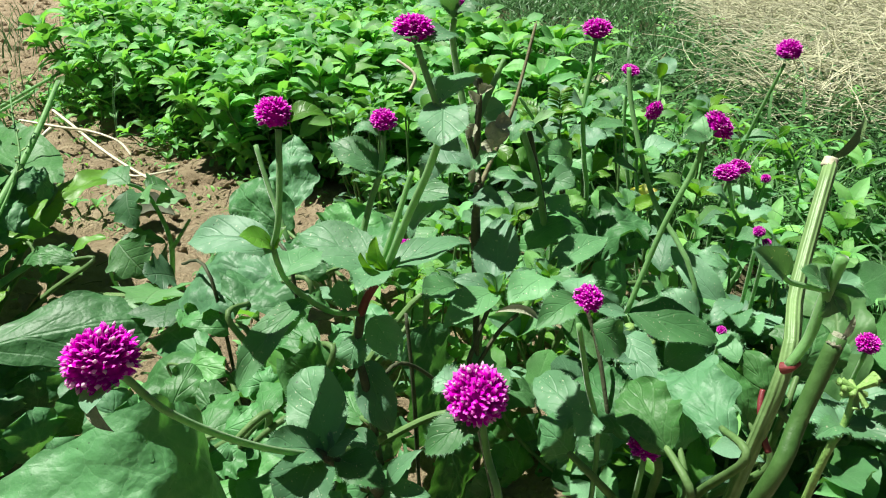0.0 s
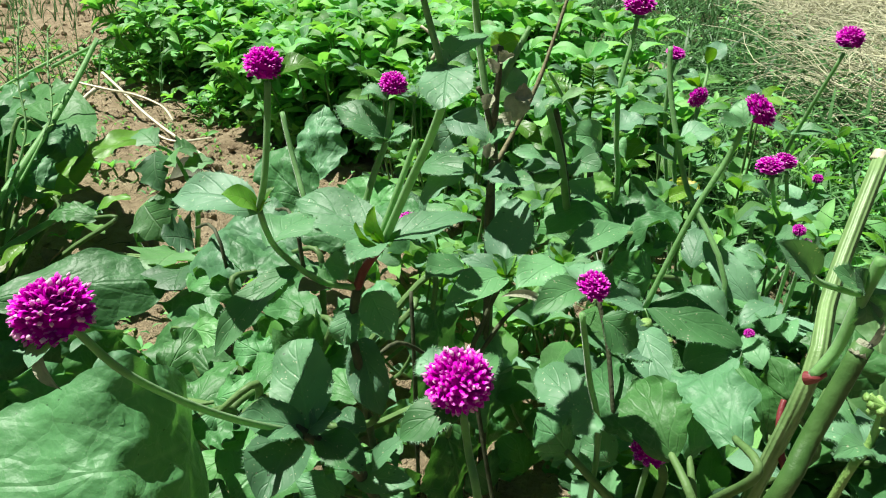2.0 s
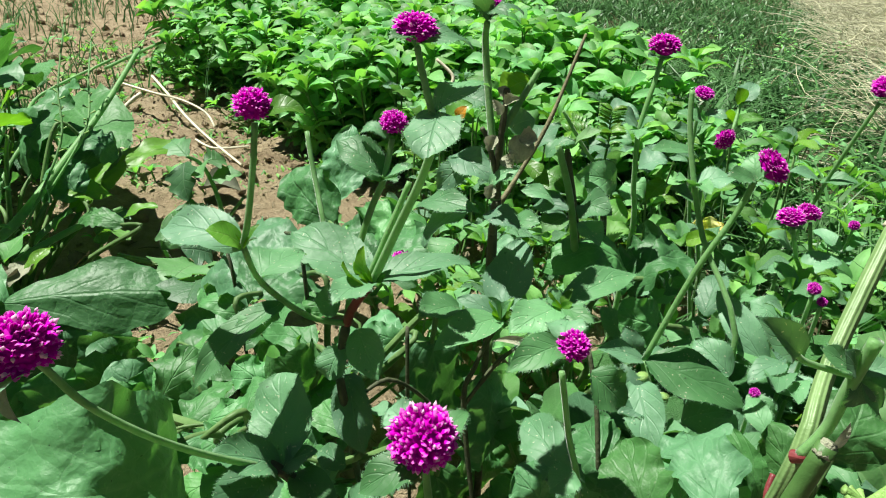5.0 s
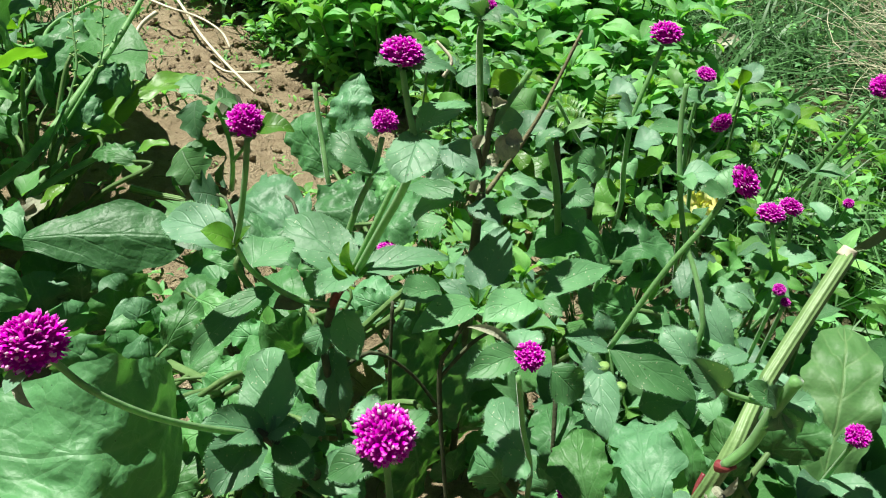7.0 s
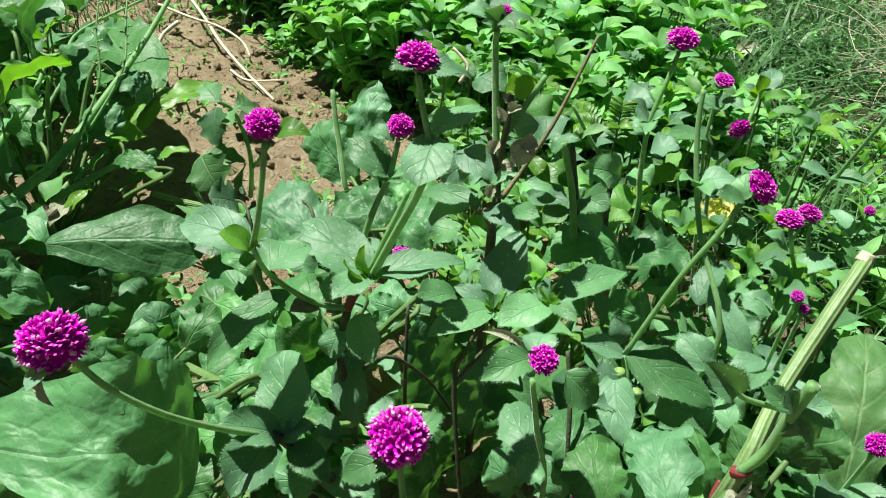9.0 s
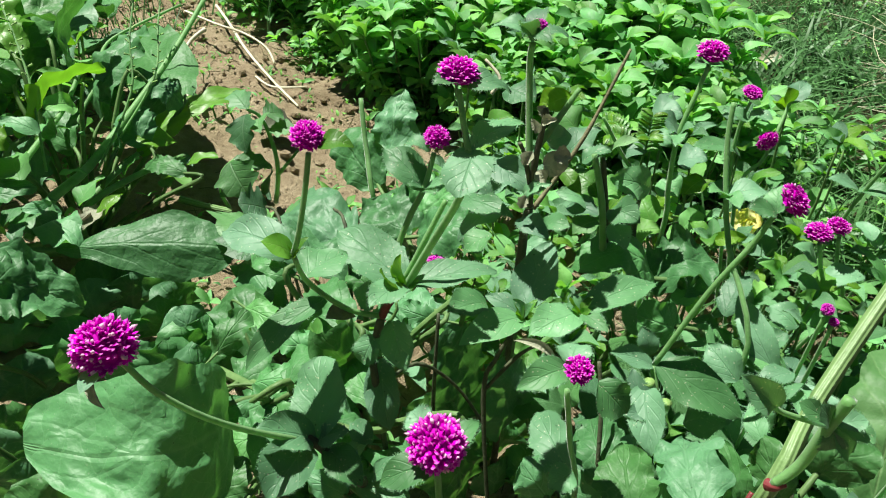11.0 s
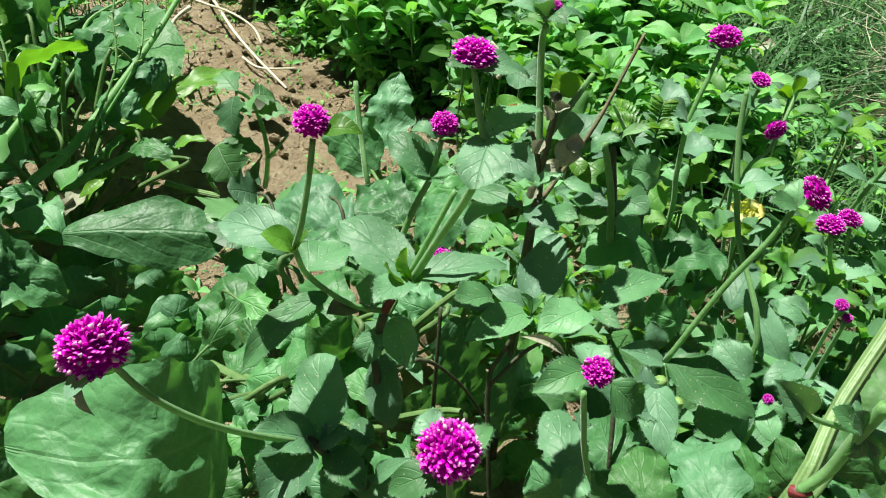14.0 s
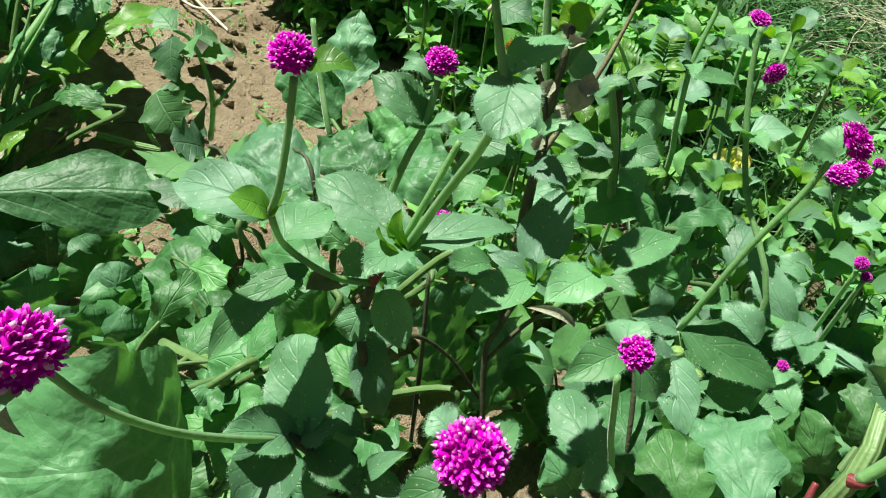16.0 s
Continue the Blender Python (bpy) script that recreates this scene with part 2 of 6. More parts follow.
TWIG = plain_mat("tan_twig", (0.105, 0.108, 0.048), (0.23, 0.22, 0.11), 0.7, 130, 0.6, 0.001)
# Dark copy of the stem green: shade put into the colour for dim stalks.
SHADED_STEM = plain_mat("shaded_green_stem", (0.035, 0.10, 0.02), (0.07, 0.16, 0.04), 0.5, 70, 0.4, 0.0008, 0.1)
RED_NODE = plain_mat("red_joint", (0.13, 0.014, 0.02), (0.22, 0.05, 0.045), 0.45, 80, 0.3)
STRAW = plain_mat("dry_straw", (0.39, 0.40, 0.24), (0.60, 0.60, 0.42), 0.6, 40, 0.3, 0.001, 0.6, 0.3, 0.0, 0.15)
PALE_STRAW = plain_mat("bleached_stalk", (0.42, 0.42, 0.27), (0.64, 0.61, 0.46), 0.6, 70, 0.5, 0.001, 0.15)
WITHERED = plain_mat("withered_leaf", (0.24, 0.27, 0.17), (0.44, 0.46, 0.33), 0.8, 80, 0.8, 0.002, 0.3, 0.2, 0.0, 0.2)
DEAD = plain_mat("dead_leaf", (0.115, 0.105, 0.060), (0.25, 0.225, 0.14), 0.8, 70, 0.8, 0.002, 0.4, 0.2, 0.0, 0.1)
GRASS = plain_mat("grass_blade", (0.046, 0.142, 0.038), (0.110, 0.262, 0.085), 0.45, 6, 0.1, 0.001, 0.7, 0.4, 0.0, 0.3)
DRYGRASS = plain_mat("dry_grass_blade", (0.32, 0.30, 0.16), (0.5, 0.46, 0.28), 0.6, 12, 0.1, 0.001, 0.5, 0.3, 0.0, 0.2)
PETAL = petal_mat("magenta_bract", (0.42, 0.0, 0.34), (0.70, 0.0, 0.57), (0.88, 0.58, 0.78))
YELLOW = leaf_mat("yellow_petal", (0.72, 0.69, 0.20), (0.86, 0.84, 0.38), (0.8, 0.76, 0.28), 0.5, 0.45, 6, 1, 0.02, 0.2, 0.0, 0.1)
WEED_STEM = plain_mat("thin_weed_stem", (0.10, 0.21, 0.06), (0.18, 0.31, 0.11), 0.5, 90, 0.4, 0.0008, 0.3, 0.3, 0.0, 0.25)
BUD = plain_mat("green_bud", (0.15, 0.31, 0.07), (0.27, 0.43, 0.13), 0.5, 160, 0.6, 0.001)

# ---- building tools ----
AT = {}
UP = Vector((0, 0, 1))


def V(p):
    return Vector(p)


def place(ob, parent, o):
    AT[ob.name] = V(o)
    ob.parent = parent
    ob.location = V(o) - (AT[parent.name] if parent else Vector())
    return ob


def thing(name, base, label, category, group="", kind=""):
    ob = new(name)
    ob.empty_display_size = 0.02
    AT[ob.name] = V(base)
    ob.location = base
    return tagged(ob, label, category, group, kind)


def from_lists(name, verts, faces, uvs, material, smooth=True):
    me = bpy.data.meshes.new(name)
    me.from_pydata(verts, [], faces)
    lay = me.uv_layers.new(name="UVMap")
    idx = np.empty(len(me.loops), dtype=np.int32)
    me.loops.foreach_get("vertex_index", idx)
    lay.data.foreach_set("uv", np.asarray(uvs, dtype=np.float32)[idx].ravel())
    me.polygons.foreach_set("use_smooth", np.full(len(me.polygons), smooth))
    me.materials.append(material)
    me.update()
    return me


def part(name, me, parent, o, label=""):
    ob = place(new(name, me), parent, o)
    return tagged(ob, label) if label else ob


SHAPES = {"oval": (0.62, 0.80), "lance": (0.6, 1.05), "obovate": (1.25, 0.6), "round": (0.42, 0.42), "heart": (0.3, 0.75), "strap": (0.35, 0.45), "paddle": (0.85, 0.34)}


def leaf_data(length, width, shape="oval", bend=0.12, fold=0.2, wave=0.05, nu=6, nv=10, seed=0, lobes=0.0, lobe_count=5, twist=0.0, curl=0.0, ragged=0.0, crinkle=0.0, hairs=0, ruffle=0.0, torn=0.0, crest=0.5, lap=(0.0, 0.0)):
    """Vertices of a leaf blade from its base (origin) along y to its tip, face up along z.
    bend: arch of the midrib; fold: rise of the two halves; wave: ruffle of the rims; curl: rims rolled in; crest: where along the blade
    the arch is highest; lap: angles by which the two halves hang down along the midrib."""
    a, b = SHAPES[shape]
    top = (a / (a + b)) ** a * (b / (a + b)) ** b
    verts, uvs, faces = [], [], []
    ph = seed * 1.7
    for j in range(nv + 1):
        v = j / nv
        vv = 0.012 + 0.984 * v
        w = width / 2 * vv ** a * (1 - vv) ** b / top
        tw = twist * v
        for i in range(nu + 1):
            u = 2 * i / nu - 1
            side = 1 if u >= 0 else -1
            ww = w * (1 + lobes * math.cos(v * lobe_count * 2 * math.pi + (0.4 if side > 0 else 0)) * abs(u))
            ww *= 1 + ragged * noise.noise((v * 9 + ph, side * 3.1, ph)) * abs(u)
            if torn:
                cutn = noise.noise((v * 13 + ph * 3, side * 5.3, 1.1)) + 0.6 * noise.noise((v * 31 + ph, side * 2.3, 3.1))
                ww *= 1 - torn * max(0.0, cutn) * abs(u) ** 2
            x = ww * u
            z = fold * abs(u) ** 1.3 * w
            z += wave * width * u * u * math.sin(v * 9 + ph + side * 1.4) + wave * width * 0.7 * u * u * noise.noise((v * 5 + ph, side * 2, 0.3))
            if ruffle:
                z += ruffle * width * abs(u) ** 3 * math.sin(v * 24 + ph * 2 + side + 2.5 * noise.noise((v * 4, ph, side)))
            y = length * v + 0.12 * ww * abs(u) * (0.5 - v)
            if curl:
                ang = curl * u
                z += ww * abs(math.sin(ang)) * abs(u) * 0.8
                x = ww * u * math.cos(ang * 0.6)
            if crinkle:
                z += crinkle * width * (1.6 * noise.noise((x * 45 + ph, y * 45, ph)) + 0.9 * noise.noise((x * 100 + ph, y * 100, 4)) + 0.5 * noise.noise((x * 210 + ph, y * 210, 2)))
            hang = lap[0] if u > 0 else lap[1]
            if hang:
                ang = hang * min(1.0, abs(u) * 4)
                x, z = x * math.cos(ang), z * math.cos(ang) - abs(x) * math.sin(ang)
            x, z = x * math.cos(tw) - z * math.sin(tw), x * math.sin(tw) + z * math.cos(tw)
            z += bend * length * (4 * v * (1 - v) if crest == 0.5 else math.cos(math.pi / 2 * ((crest - v) / crest if v < crest else (v - crest) / (1 - crest))))
            verts.append((x, y, z))
            uvs.append((0.5 + 0.5 * u, v))
    k = nu + 1
    for j in range(nv):
        for i in range(nu):
            q = j * k + i
            faces.append((q, q + 1, q + k + 1, q + k))
    if hairs:
        rng = random.Random(seed + 5)
        for i, s in ((0, -1), (nu, 1)):
            for j in range(nv):
                p, q = V(verts[j * k + i]), V(verts[(j + 1) * k + i])
                for _ in range(hairs):
                    o = p.lerp(q, rng.random())
                    t = o + Vector((s * rng.uniform(0.0007, 0.0017), rng.uniform(-0.0002, 0.0008), rng.uniform(-0.0006, 0.0006)))
                    b = len(verts)
                    e = (q - p).normalized() * 0.0001
                    verts += [tuple(o - e), tuple(o + e), tuple(t)]
                    uvs += [(0.5, 0.5)] * 3
                    faces.append((b, b + 1, b + 2))
    return verts, faces, uvs


def frame_to(base, tip, face):
    y = (V(tip) - V(base)).normalized()
    x = y.cross(V(face)).normalized()
    z = x.cross(y)
    m = Matrix((x, y, z)).transposed().to_4x4()
    return m


def leaf(parent, base, tip, width, face=(0, -0.5, 1), shape="oval", material=None, name="leaf", label="", **kw):
    """One leaf blade as a part, from base to tip, its upper side turned towards face."""
    ln = (V(tip) - V(base)).length
    if material is None:
        face = V(face).normalized() + Vector((-0.22, 0, 0.3))
        kw = {"hairs": 7, "nu": 8, "nv": 14, "ragged": 0.04, "wave": 0.07, "crinkle": 0.035, **kw}
    me = from_lists(name, *leaf_data(ln, width, shape, **kw), material or AMARANTH)
    ob = part(name, me, parent, base, label)
    ob.matrix_basis = Matrix.Translation(ob.location) @ frame_to(base, tip, face)
    return ob


def smooth_line(points, per=5):
    pts = [V(p) for p in points]
    if len(pts) == 2:
        return [pts[0].lerp(pts[1], i / per) for i in range(per + 1)]
    out = []
    for i in range(len(pts) - 1):
        p0, p1, p2, p3 = pts[max(i - 1, 0)], pts[i], pts[i + 1], pts[min(i + 2, len(pts) - 1)]
        for s in range(per):
            t = s / per
            out.append(0.5 * ((2 * p1) + (p2 - p0) * t + (2 * p0 - 5 * p1 + 4 * p2 - p3) * t * t + (3 * p1 - p0 - 3 * p2 + p3) * t ** 3))
    out.append(pts[-1])
    return out


def tube_data(points, r0, r1, sides=8, per=5, knots=0.0, seed=0, ribs=0.0, flare=0.0):
    line = smooth_line(points, per)
    verts, uvs, faces = [], [], []
    n = len(line)
    ref = Vector((0.3, 0.2, 1)) if abs((line[-1] - line[0]).normalized().z) < 0.9 else Vector((1, 0.1, 0))
    for j, p in enumerate(line):
        d = (line[min(j + 1, n - 1)] - line[max(j - 1, 0)]).normalized()
        x = d.cross(ref).normalized()
        y = d.cross(x)
        v = j / (n - 1)
        r = r0 + (r1 - r0) * v
        r *= 1 + knots * noise.noise((v * 6 + seed, seed, 0.5)) + flare * max(0, v - 0.85) / 0.15
        for i in range(sides + 1):
            a = 2 * math.pi * i / sides
            rr = r * (1 + ribs * (i % 2))
            verts.append(p + (x * math.cos(a) + y * math.sin(a)) * rr)
            uvs.append((i / sides, v))
    k = sides + 1
    for j in range(n - 1):
        for i in range(sides):
            q = j * k + i
            faces.append((q, q + 1, q + k + 1, q + k))
    faces.append(tuple(range(sides))[::-1])
    faces.append(tuple((n - 1) * k + i for i in range(sides)))
    return verts, faces, uvs


def stem(parent, points, r0, r1, material=None, name="stem", label="", **kw):
    o = V(points[0])
    me = from_lists(name, *tube_data([V(p) - o for p in points], r0, r1, **kw), material or STEM)
    return part(name, me, parent, o, label)


def join(lists):
    verts, faces, uvs = [], [], []
    for v, f, t in lists:
        b = len(verts)
        verts += [tuple(q) for q in v]
        uvs += t
        faces += [tuple(i + b for i in q) for q in f]
    return verts, faces, uvs


def moved(data, m):
    v, f, t = data
    return [m @ V(q) for q in v], f, t


def head_data(flat, seed, count=170, reach=2.25, pale_share=0.1, floret_share=0.16):
    """A globe of pointed papery bracts, radius 1, on +z; flat squashes it; reach: polar angle down to which bracts stand."""
    rng = random.Random(seed)
    verts, faces, uvs = [], [], []
    rings, segs = 7, 12
    for j in range(rings + 1):
        th = math.pi * j / rings
        for i in range(segs + 1):
            ph = 2 * math.pi * i / segs
            r = 0.72
            verts.append((r * math.sin(th) * math.cos(ph), r * math.sin(th) * math.sin(ph), r * flat * math.cos(th)))
            uvs.append((0.0, 0.35))
    for j in range(rings):
        for i in range(segs):
            q = j * (segs + 1) + i
            faces.append((q, q + segs + 1, q + segs + 2, q + 1))
    for k in range(count):
        c = 1 - (1 - math.cos(reach)) * (k + 0.5) / count
        th = math.acos(c) + rng.uniform(-0.14, 0.14)
        ph = k * 2.39996 + rng.uniform(-0.5, 0.5)
        out = Vector((math.sin(th) * math.cos(ph), math.sin(th) * math.sin(ph), math.cos(th)))
        jit = Vector((rng.gauss(0, 0.2), rng.gauss(0, 0.2), rng.gauss(0, 0.2)))
        d = (out + Vector((0, 0, 0.35 * math.sin(th))) + jit).normalized()
        side = d.cross(Vector((rng.uniform(-0.5, 0.5), rng.uniform(-0.5, 0.5), 1))).normalized()
        nor = side.cross(d)
        tall = rng.uniform(0.24, 0.36) if th < 0.55 else rng.uniform(0.26, 0.46)
        wid = rng.uniform(0.07, 0.125)
        o = out * 0.60
        pale = rng.uniform(0.5, 1.0) if rng.random() < pale_share else 0.0
        b = len(verts)
        for su, sv, sn in ((-0.6, 0, 0), (0, 0, 0.05), (0.6, 0, 0), (-1, 0.5, 0), (0, 0.5, 0.08), (1, 0.5, 0), (-0.66, 0.84, 0.0), (0, 0.86, 0.05), (0.66, 0.84, 0.0), (0, 1.0, 0.0)):
            p = o + side * su * wid + d * sv * tall + nor * sn
            verts.append((p.x, p.y, p.z * flat))
            uvs.append((pale, sv))
        faces += [(b, b + 1, b + 4, b + 3), (b + 1, b + 2, b + 5, b + 4), (b + 3, b + 4, b + 7, b + 6), (b + 4, b + 5, b + 8, b + 7), (b + 6, b + 7, b + 9), (b + 7, b + 8, b + 9)]
        if th > 0.3 and rng.random() < floret_share:
            # a small crumpled pale floret peeping out between the bracts
            c, r = out * 0.62 + d * (tall * 0.85) + nor * 0.05, rng.uniform(0.035, 0.09)
            b = len(verts)
            for q in (side, d * 1.7, side * -1, d * -1.2, nor, nor * -1):
                p = c + q * r * rng.uniform(0.6, 1.3)
                verts.append((p.x, p.y, p.z * flat))
                uvs.append((1.0, 0.97))
            faces += [(b, b + 1, b + 4), (b + 1, b + 2, b + 4), (b + 2, b + 3, b + 4), (b + 3, b, b + 4), (b + 1, b, b + 5), (b + 2, b + 1, b + 5), (b + 3, b + 2, b + 5), (b, b + 3, b + 5)]
    return verts, faces, uvs


HEADS = [from_lists("flower_head", *head_data(f, s, c, r, a, b), PETAL) for f, s, c, r, a, b in ((0.95, 1, 360, 2.45, 0.03, 0.15), (0.92, 2, 280, 2.3, 0.03, 0.10), (0.74, 3, 240, 1.95, 0.22, 0.10), (0.62, 4, 170, 1.8, 0.35, 0.05))]
CUP = from_lists("bract_leaf", *leaf_data(1.0, 0.95, "heart", 0.1, 0.25, 0.03, 6, 8, 3), AMARANTH)


def flower(parent, at, radius, axis=(0, 0, 1), kind=0, label="", spin=0.0, cups=1.0, cup_dir=0.0):
    """A magenta globe head at a place, with two leaf-like bracts below it as its own parts."""
    ob = part("flower_head", HEADS[kind], parent, at, label)
    q = V(axis).normalized().to_track_quat("Z", "Y").to_matrix().to_4x4()
    ob.matrix_basis = Matrix.Translation(ob.location) @ q @ pose(0, 0, 0, 0, 0, math.degrees(spin)) @ Matrix.Scale(radius, 4)
    if cups:
        for k in (0, 1):
            c = new("bract_leaf", CUP)
            c.parent = ob
            a = cup_dir + k * math.pi - spin
            d = Vector((math.cos(a), math.sin(a), 0.15 if k else -0.05)).normalized()
            o = Vector((0, 0, -0.75)) + d * 0.15
            c.matrix_basis = Matrix.Translation(o) @ frame_to((0, 0, 0), d, (0, 0, 1)) @ Matrix.Scale(1.15 * cups, 4)
    return ob

# ---- ground: one sheet to the horizon ----


def ground_height(x, y):
    near = math.exp(-((x + 0.1) ** 2 + (y - 0.7) ** 2) / 6)
    h = 0.012 * noise.fractal((x * 3.1, y * 3.1, 0.2), 0.8, 2.0, 3)
    h += near * (0.013 * noise.fractal((x * 14, y * 14, 1.7), 0.7, 2.0, 4) + 0.006 * noise.noise((x * 55, y * 55, 4.2)))
    return 0.012 + h


def build_ground():
    n = 250
    s = [(-1 + 2 * i / n) for i in range(n + 1)]
    xs = [-0.1 + 1.5 * t + 58 * t ** 7 for t in s]
    ys = [0.9 + 1.6 * t + 58 * t ** 7 for t in s]
    verts = [(x, y, ground_height(x, y)) for y in ys for x in xs]
    k = n + 1
    faces = [(j * k + i, j * k + i + 1, (j + 1) * k + i + 1, (j + 1) * k + i) for j in range(n) for i in range(n)]
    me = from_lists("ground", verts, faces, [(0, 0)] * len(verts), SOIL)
    return tagged(new("ground", me), "dry crumbly reddish-brown garden soil with clods", "soil", "", "structure")


GROUND = build_ground()


def lump_data(r, seed):
    bm = bmesh.new()
    bmesh.ops.create_icosphere(bm, subdivisions=1, radius=r)
    for v in bm.verts:
        v.co *= 1 + 0.45 * noise.noise(v.co / r * 1.3 + Vector((seed, 0, 0)))
        v.co.z *= 0.7
    verts = [tuple(v.co) for v in bm.verts]
    faces = [tuple(v.index for v in f.verts) for f in bm.faces]
    bm.free()
    return verts, faces, [(0, 0)] * len(verts)


def clods():
    rng = random.Random(5)
    base = [lump_data(1, s) for s in range(6)]
    got = []
    for _ in range(7800):
        x, y = rng.uniform(-1.3, 0.25), rng.uniform(0.35, 2.6)
        r = 0.0013 + 0.0085 * rng.random() ** 5
        m = Matrix.Translation((x, y, ground_height(x, y) + r * 0.3)) @ pose(0, 0, 0, rng.uniform(0, 40), 0, rng.uniform(0, 360)) @ Matrix.Scale(r, 4)
        got.append(moved(rng.choice(base), m))
    for _ in range(3000):
        x, y = rng.uniform(-3.2, -0.8), rng.uniform(1.3, 4.6)
        r = 0.003 + 0.016 * rng.random() ** 5
        m = Matrix.Translation((x, y, ground_height(x, y) + r * 0.2)) @ pose(0, 0, 0, rng.uniform(0, 40), 0, rng.uniform(0, 360)) @ Matrix.Scale(r, 4)
        got.append(moved(rng.choice(base), m))
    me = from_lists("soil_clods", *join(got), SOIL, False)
    tagged(new("soil_clods", me), "small crumbled clods of dry brown soil", "soil", "", "stuff")


clods()


def soil_litter():
    rng = random.Random(31)
    got = []
    for _ in range(900):
        x, y = rng.uniform(-1.1, 0.2), rng.uniform(0.3, 2.0)
        a, ln = rng.uniform(0, 6.28), rng.uniform(0.006, 0.03)
        p = Vector((x, y, ground_height(x, y) + 0.002))
        d = Vector((math.cos(a), math.sin(a), rng.uniform(-0.05, 0.25))) * ln
        got.append(tube_data([p, p + d * 0.5 + Vector((0, 0, rng.uniform(0, 0.003))), p + d], rng.uniform(0.0004, 0.0011), 0.0004, 3, 2))
    me = from_lists("soil_litter", *join(got), DEAD)
    tagged(new("soil_litter", me), "bits of dry stalk and root on soil", "plant litter", "", "stuff")


soil_litter()


def blades(name, material, spots, label, category, low=0.05, high=0.12, wide=0.0022, seed=1, lean=0.6):
    """Many grass blades in one mesh: three-segment curved strips."""
    rng = random.Random(seed)
    verts, faces, uvs = [], [], []
    for x, y in spots:
        h = rng.uniform(low, high)
        a, b = rng.uniform(0, 2 * math.pi), rng.uniform(0, 2 * math.pi)
        d = Vector((math.cos(a), math.sin(a), 0))
        s = Vector((math.cos(b), math.sin(b), 0)) * wide * rng.uniform(0.6, 1.5) / 2
        o = Vector((x, y, ground_height(x, y) - 0.004))
        ln = lean * rng.uniform(0.3, 1.3)
        q = len(verts)
        for t in (0, 0.4, 0.75):
            p = o + d * h * ln * t * t + UP * h * t * (1 - 0.35 * ln * t)
            verts += [tuple(p - s * (1 - t * 0.6)), tuple(p + s * (1 - t * 0.6))]
            uvs += [(0, t), (1, t)]
        verts.append(tuple(o + d * h * ln + UP * h * (1 - 0.4 * ln)))
        uvs.append((0.5, 1))
        faces += [(q, q + 1, q + 3, q + 2), (q + 2, q + 3, q + 5, q + 4), (q + 4, q + 5, q + 6)]
    me = from_lists(name, verts, faces, uvs, material)
    return tagged(new(name, me), label, category, "", "stuff")


def grass_edge(y):
    """The x beyond which the grass grows, by y."""
    return 0.50 - 0.36 * (y - 0.75) if y < 1.9 else 0.086 - 0.42 * (y - 1.9)


def straw_edge(y):
    return 0.62 + 0.20 * (y - 1.4) + 0.05 * math.sin(y * 7)


def grass_spots(n, seed, y0, y1, x1, power=1.6, clump=0.0):
    """Places for blades beyond the grass edge, most of them crowded into tufts when clump is given."""
    rng = random.Random(seed)
    out = []
    while len(out) < n:
        y = y0 + (y1 - y0) * rng.random() ** power
        x = rng.uniform(-0.6 - 0.3 * y, x1 + 0.5 * y)
        e = grass_edge(y)
        if x < e - 0.22 + 0.12 * noise.noise((x * 5, y * 5, 7)):
            continue
        if noise.noise((x * 5.5, y * 5.5, 3)) + 0.4 * noise.noise((x * 17, y * 17, 8)) < -0.12 - 0.45 * max(0, y - 1.3) + 0.2 * rng.random():
            continue
        out.append((x, y))
        if clump and noise.noise((x * 9, y * 9, 5)) > -0.25:
            w = 0.010 + 0.012 * y
            for _ in range(rng.randint(3, 16)):
                out.append((x + rng.gauss(0, w), y + rng.gauss(0, w)))
    return out[:n]


blades("meadow_grass", GRASS, grass_spots(36000, 11, 0.62, 5.5, 0.9, 1.3, 1.0), "short tufted green meadow grass", "grass", 0.025, 0.085, 0.0075, 2, 1.3)
blades("tall_grass_blades", GRASS, grass_spots(2600, 12, 0.6, 2.2, 0.6, 1.4), "long arching green grass blades", "grass", 0.08, 0.16, 0.0070, 3, 1.7)
blades("withered_grass", DRYGRASS, grass_spots(1000, 13, 0.7, 5.0, 0.9), "withered tan grass between green blades", "grass", 0.03, 0.09, 0.0026, 4, 1.2)


def straw_pile():
    rng = random.Random(21)
    got = []
    for _ in range(9500):
        y = rng.uniform(1.25, 4.8)
        e = straw_edge(y)
        x = e + abs(rng.gauss(0, 0.6)) + rng.uniform(-0.03, 0.05)
        inside = min(1, max(0, (x - e) / 0.3))
        z = ground_height(x, y) + 0.012 + 0.09 * inside * rng.random()
        a = rng.uniform(0, 6.283)
        ln = rng.uniform(0.07, 0.26)
        d = Vector((math.cos(a), math.sin(a), rng.uniform(-0.2, 0.45)))
        p = Vector((x, y, z))
        sag = Vector((rng.uniform(-1, 1), rng.uniform(-1, 1), rng.uniform(0, 1.0))) * ln * 0.25
        got.append(tube_data([p, p + d * ln * 0.5 + sag, p + d * ln], rng.uniform(0.0007, 0.0017), 0.0006, 3, 2))
    me = from_lists("straw_heap", *join(got), STRAW)
    tagged(new("straw_heap", me), "heap of tangled dry yellow straw on the grass", "straw", "", "stuff")


straw_pile()

# ---- globe amaranth plants ----
PLANTS = "globe amaranth plants"


def amaranth(base, label):
    return thing("globe_amaranth", base, label, "flower plant", PLANTS)


def pair(plant, node, tips, width, face=(0, -0.5, 1), shape="oval", material=None, **kw):
    """Opposite leaves that spring from one node."""
    for k, t in enumerate(tips):
        w = width[k] if isinstance(width, (list, tuple)) else width
        leaf(plant, node, t, w, face, shape, material, seed=k + round(abs(t[0]) * 90), **kw)


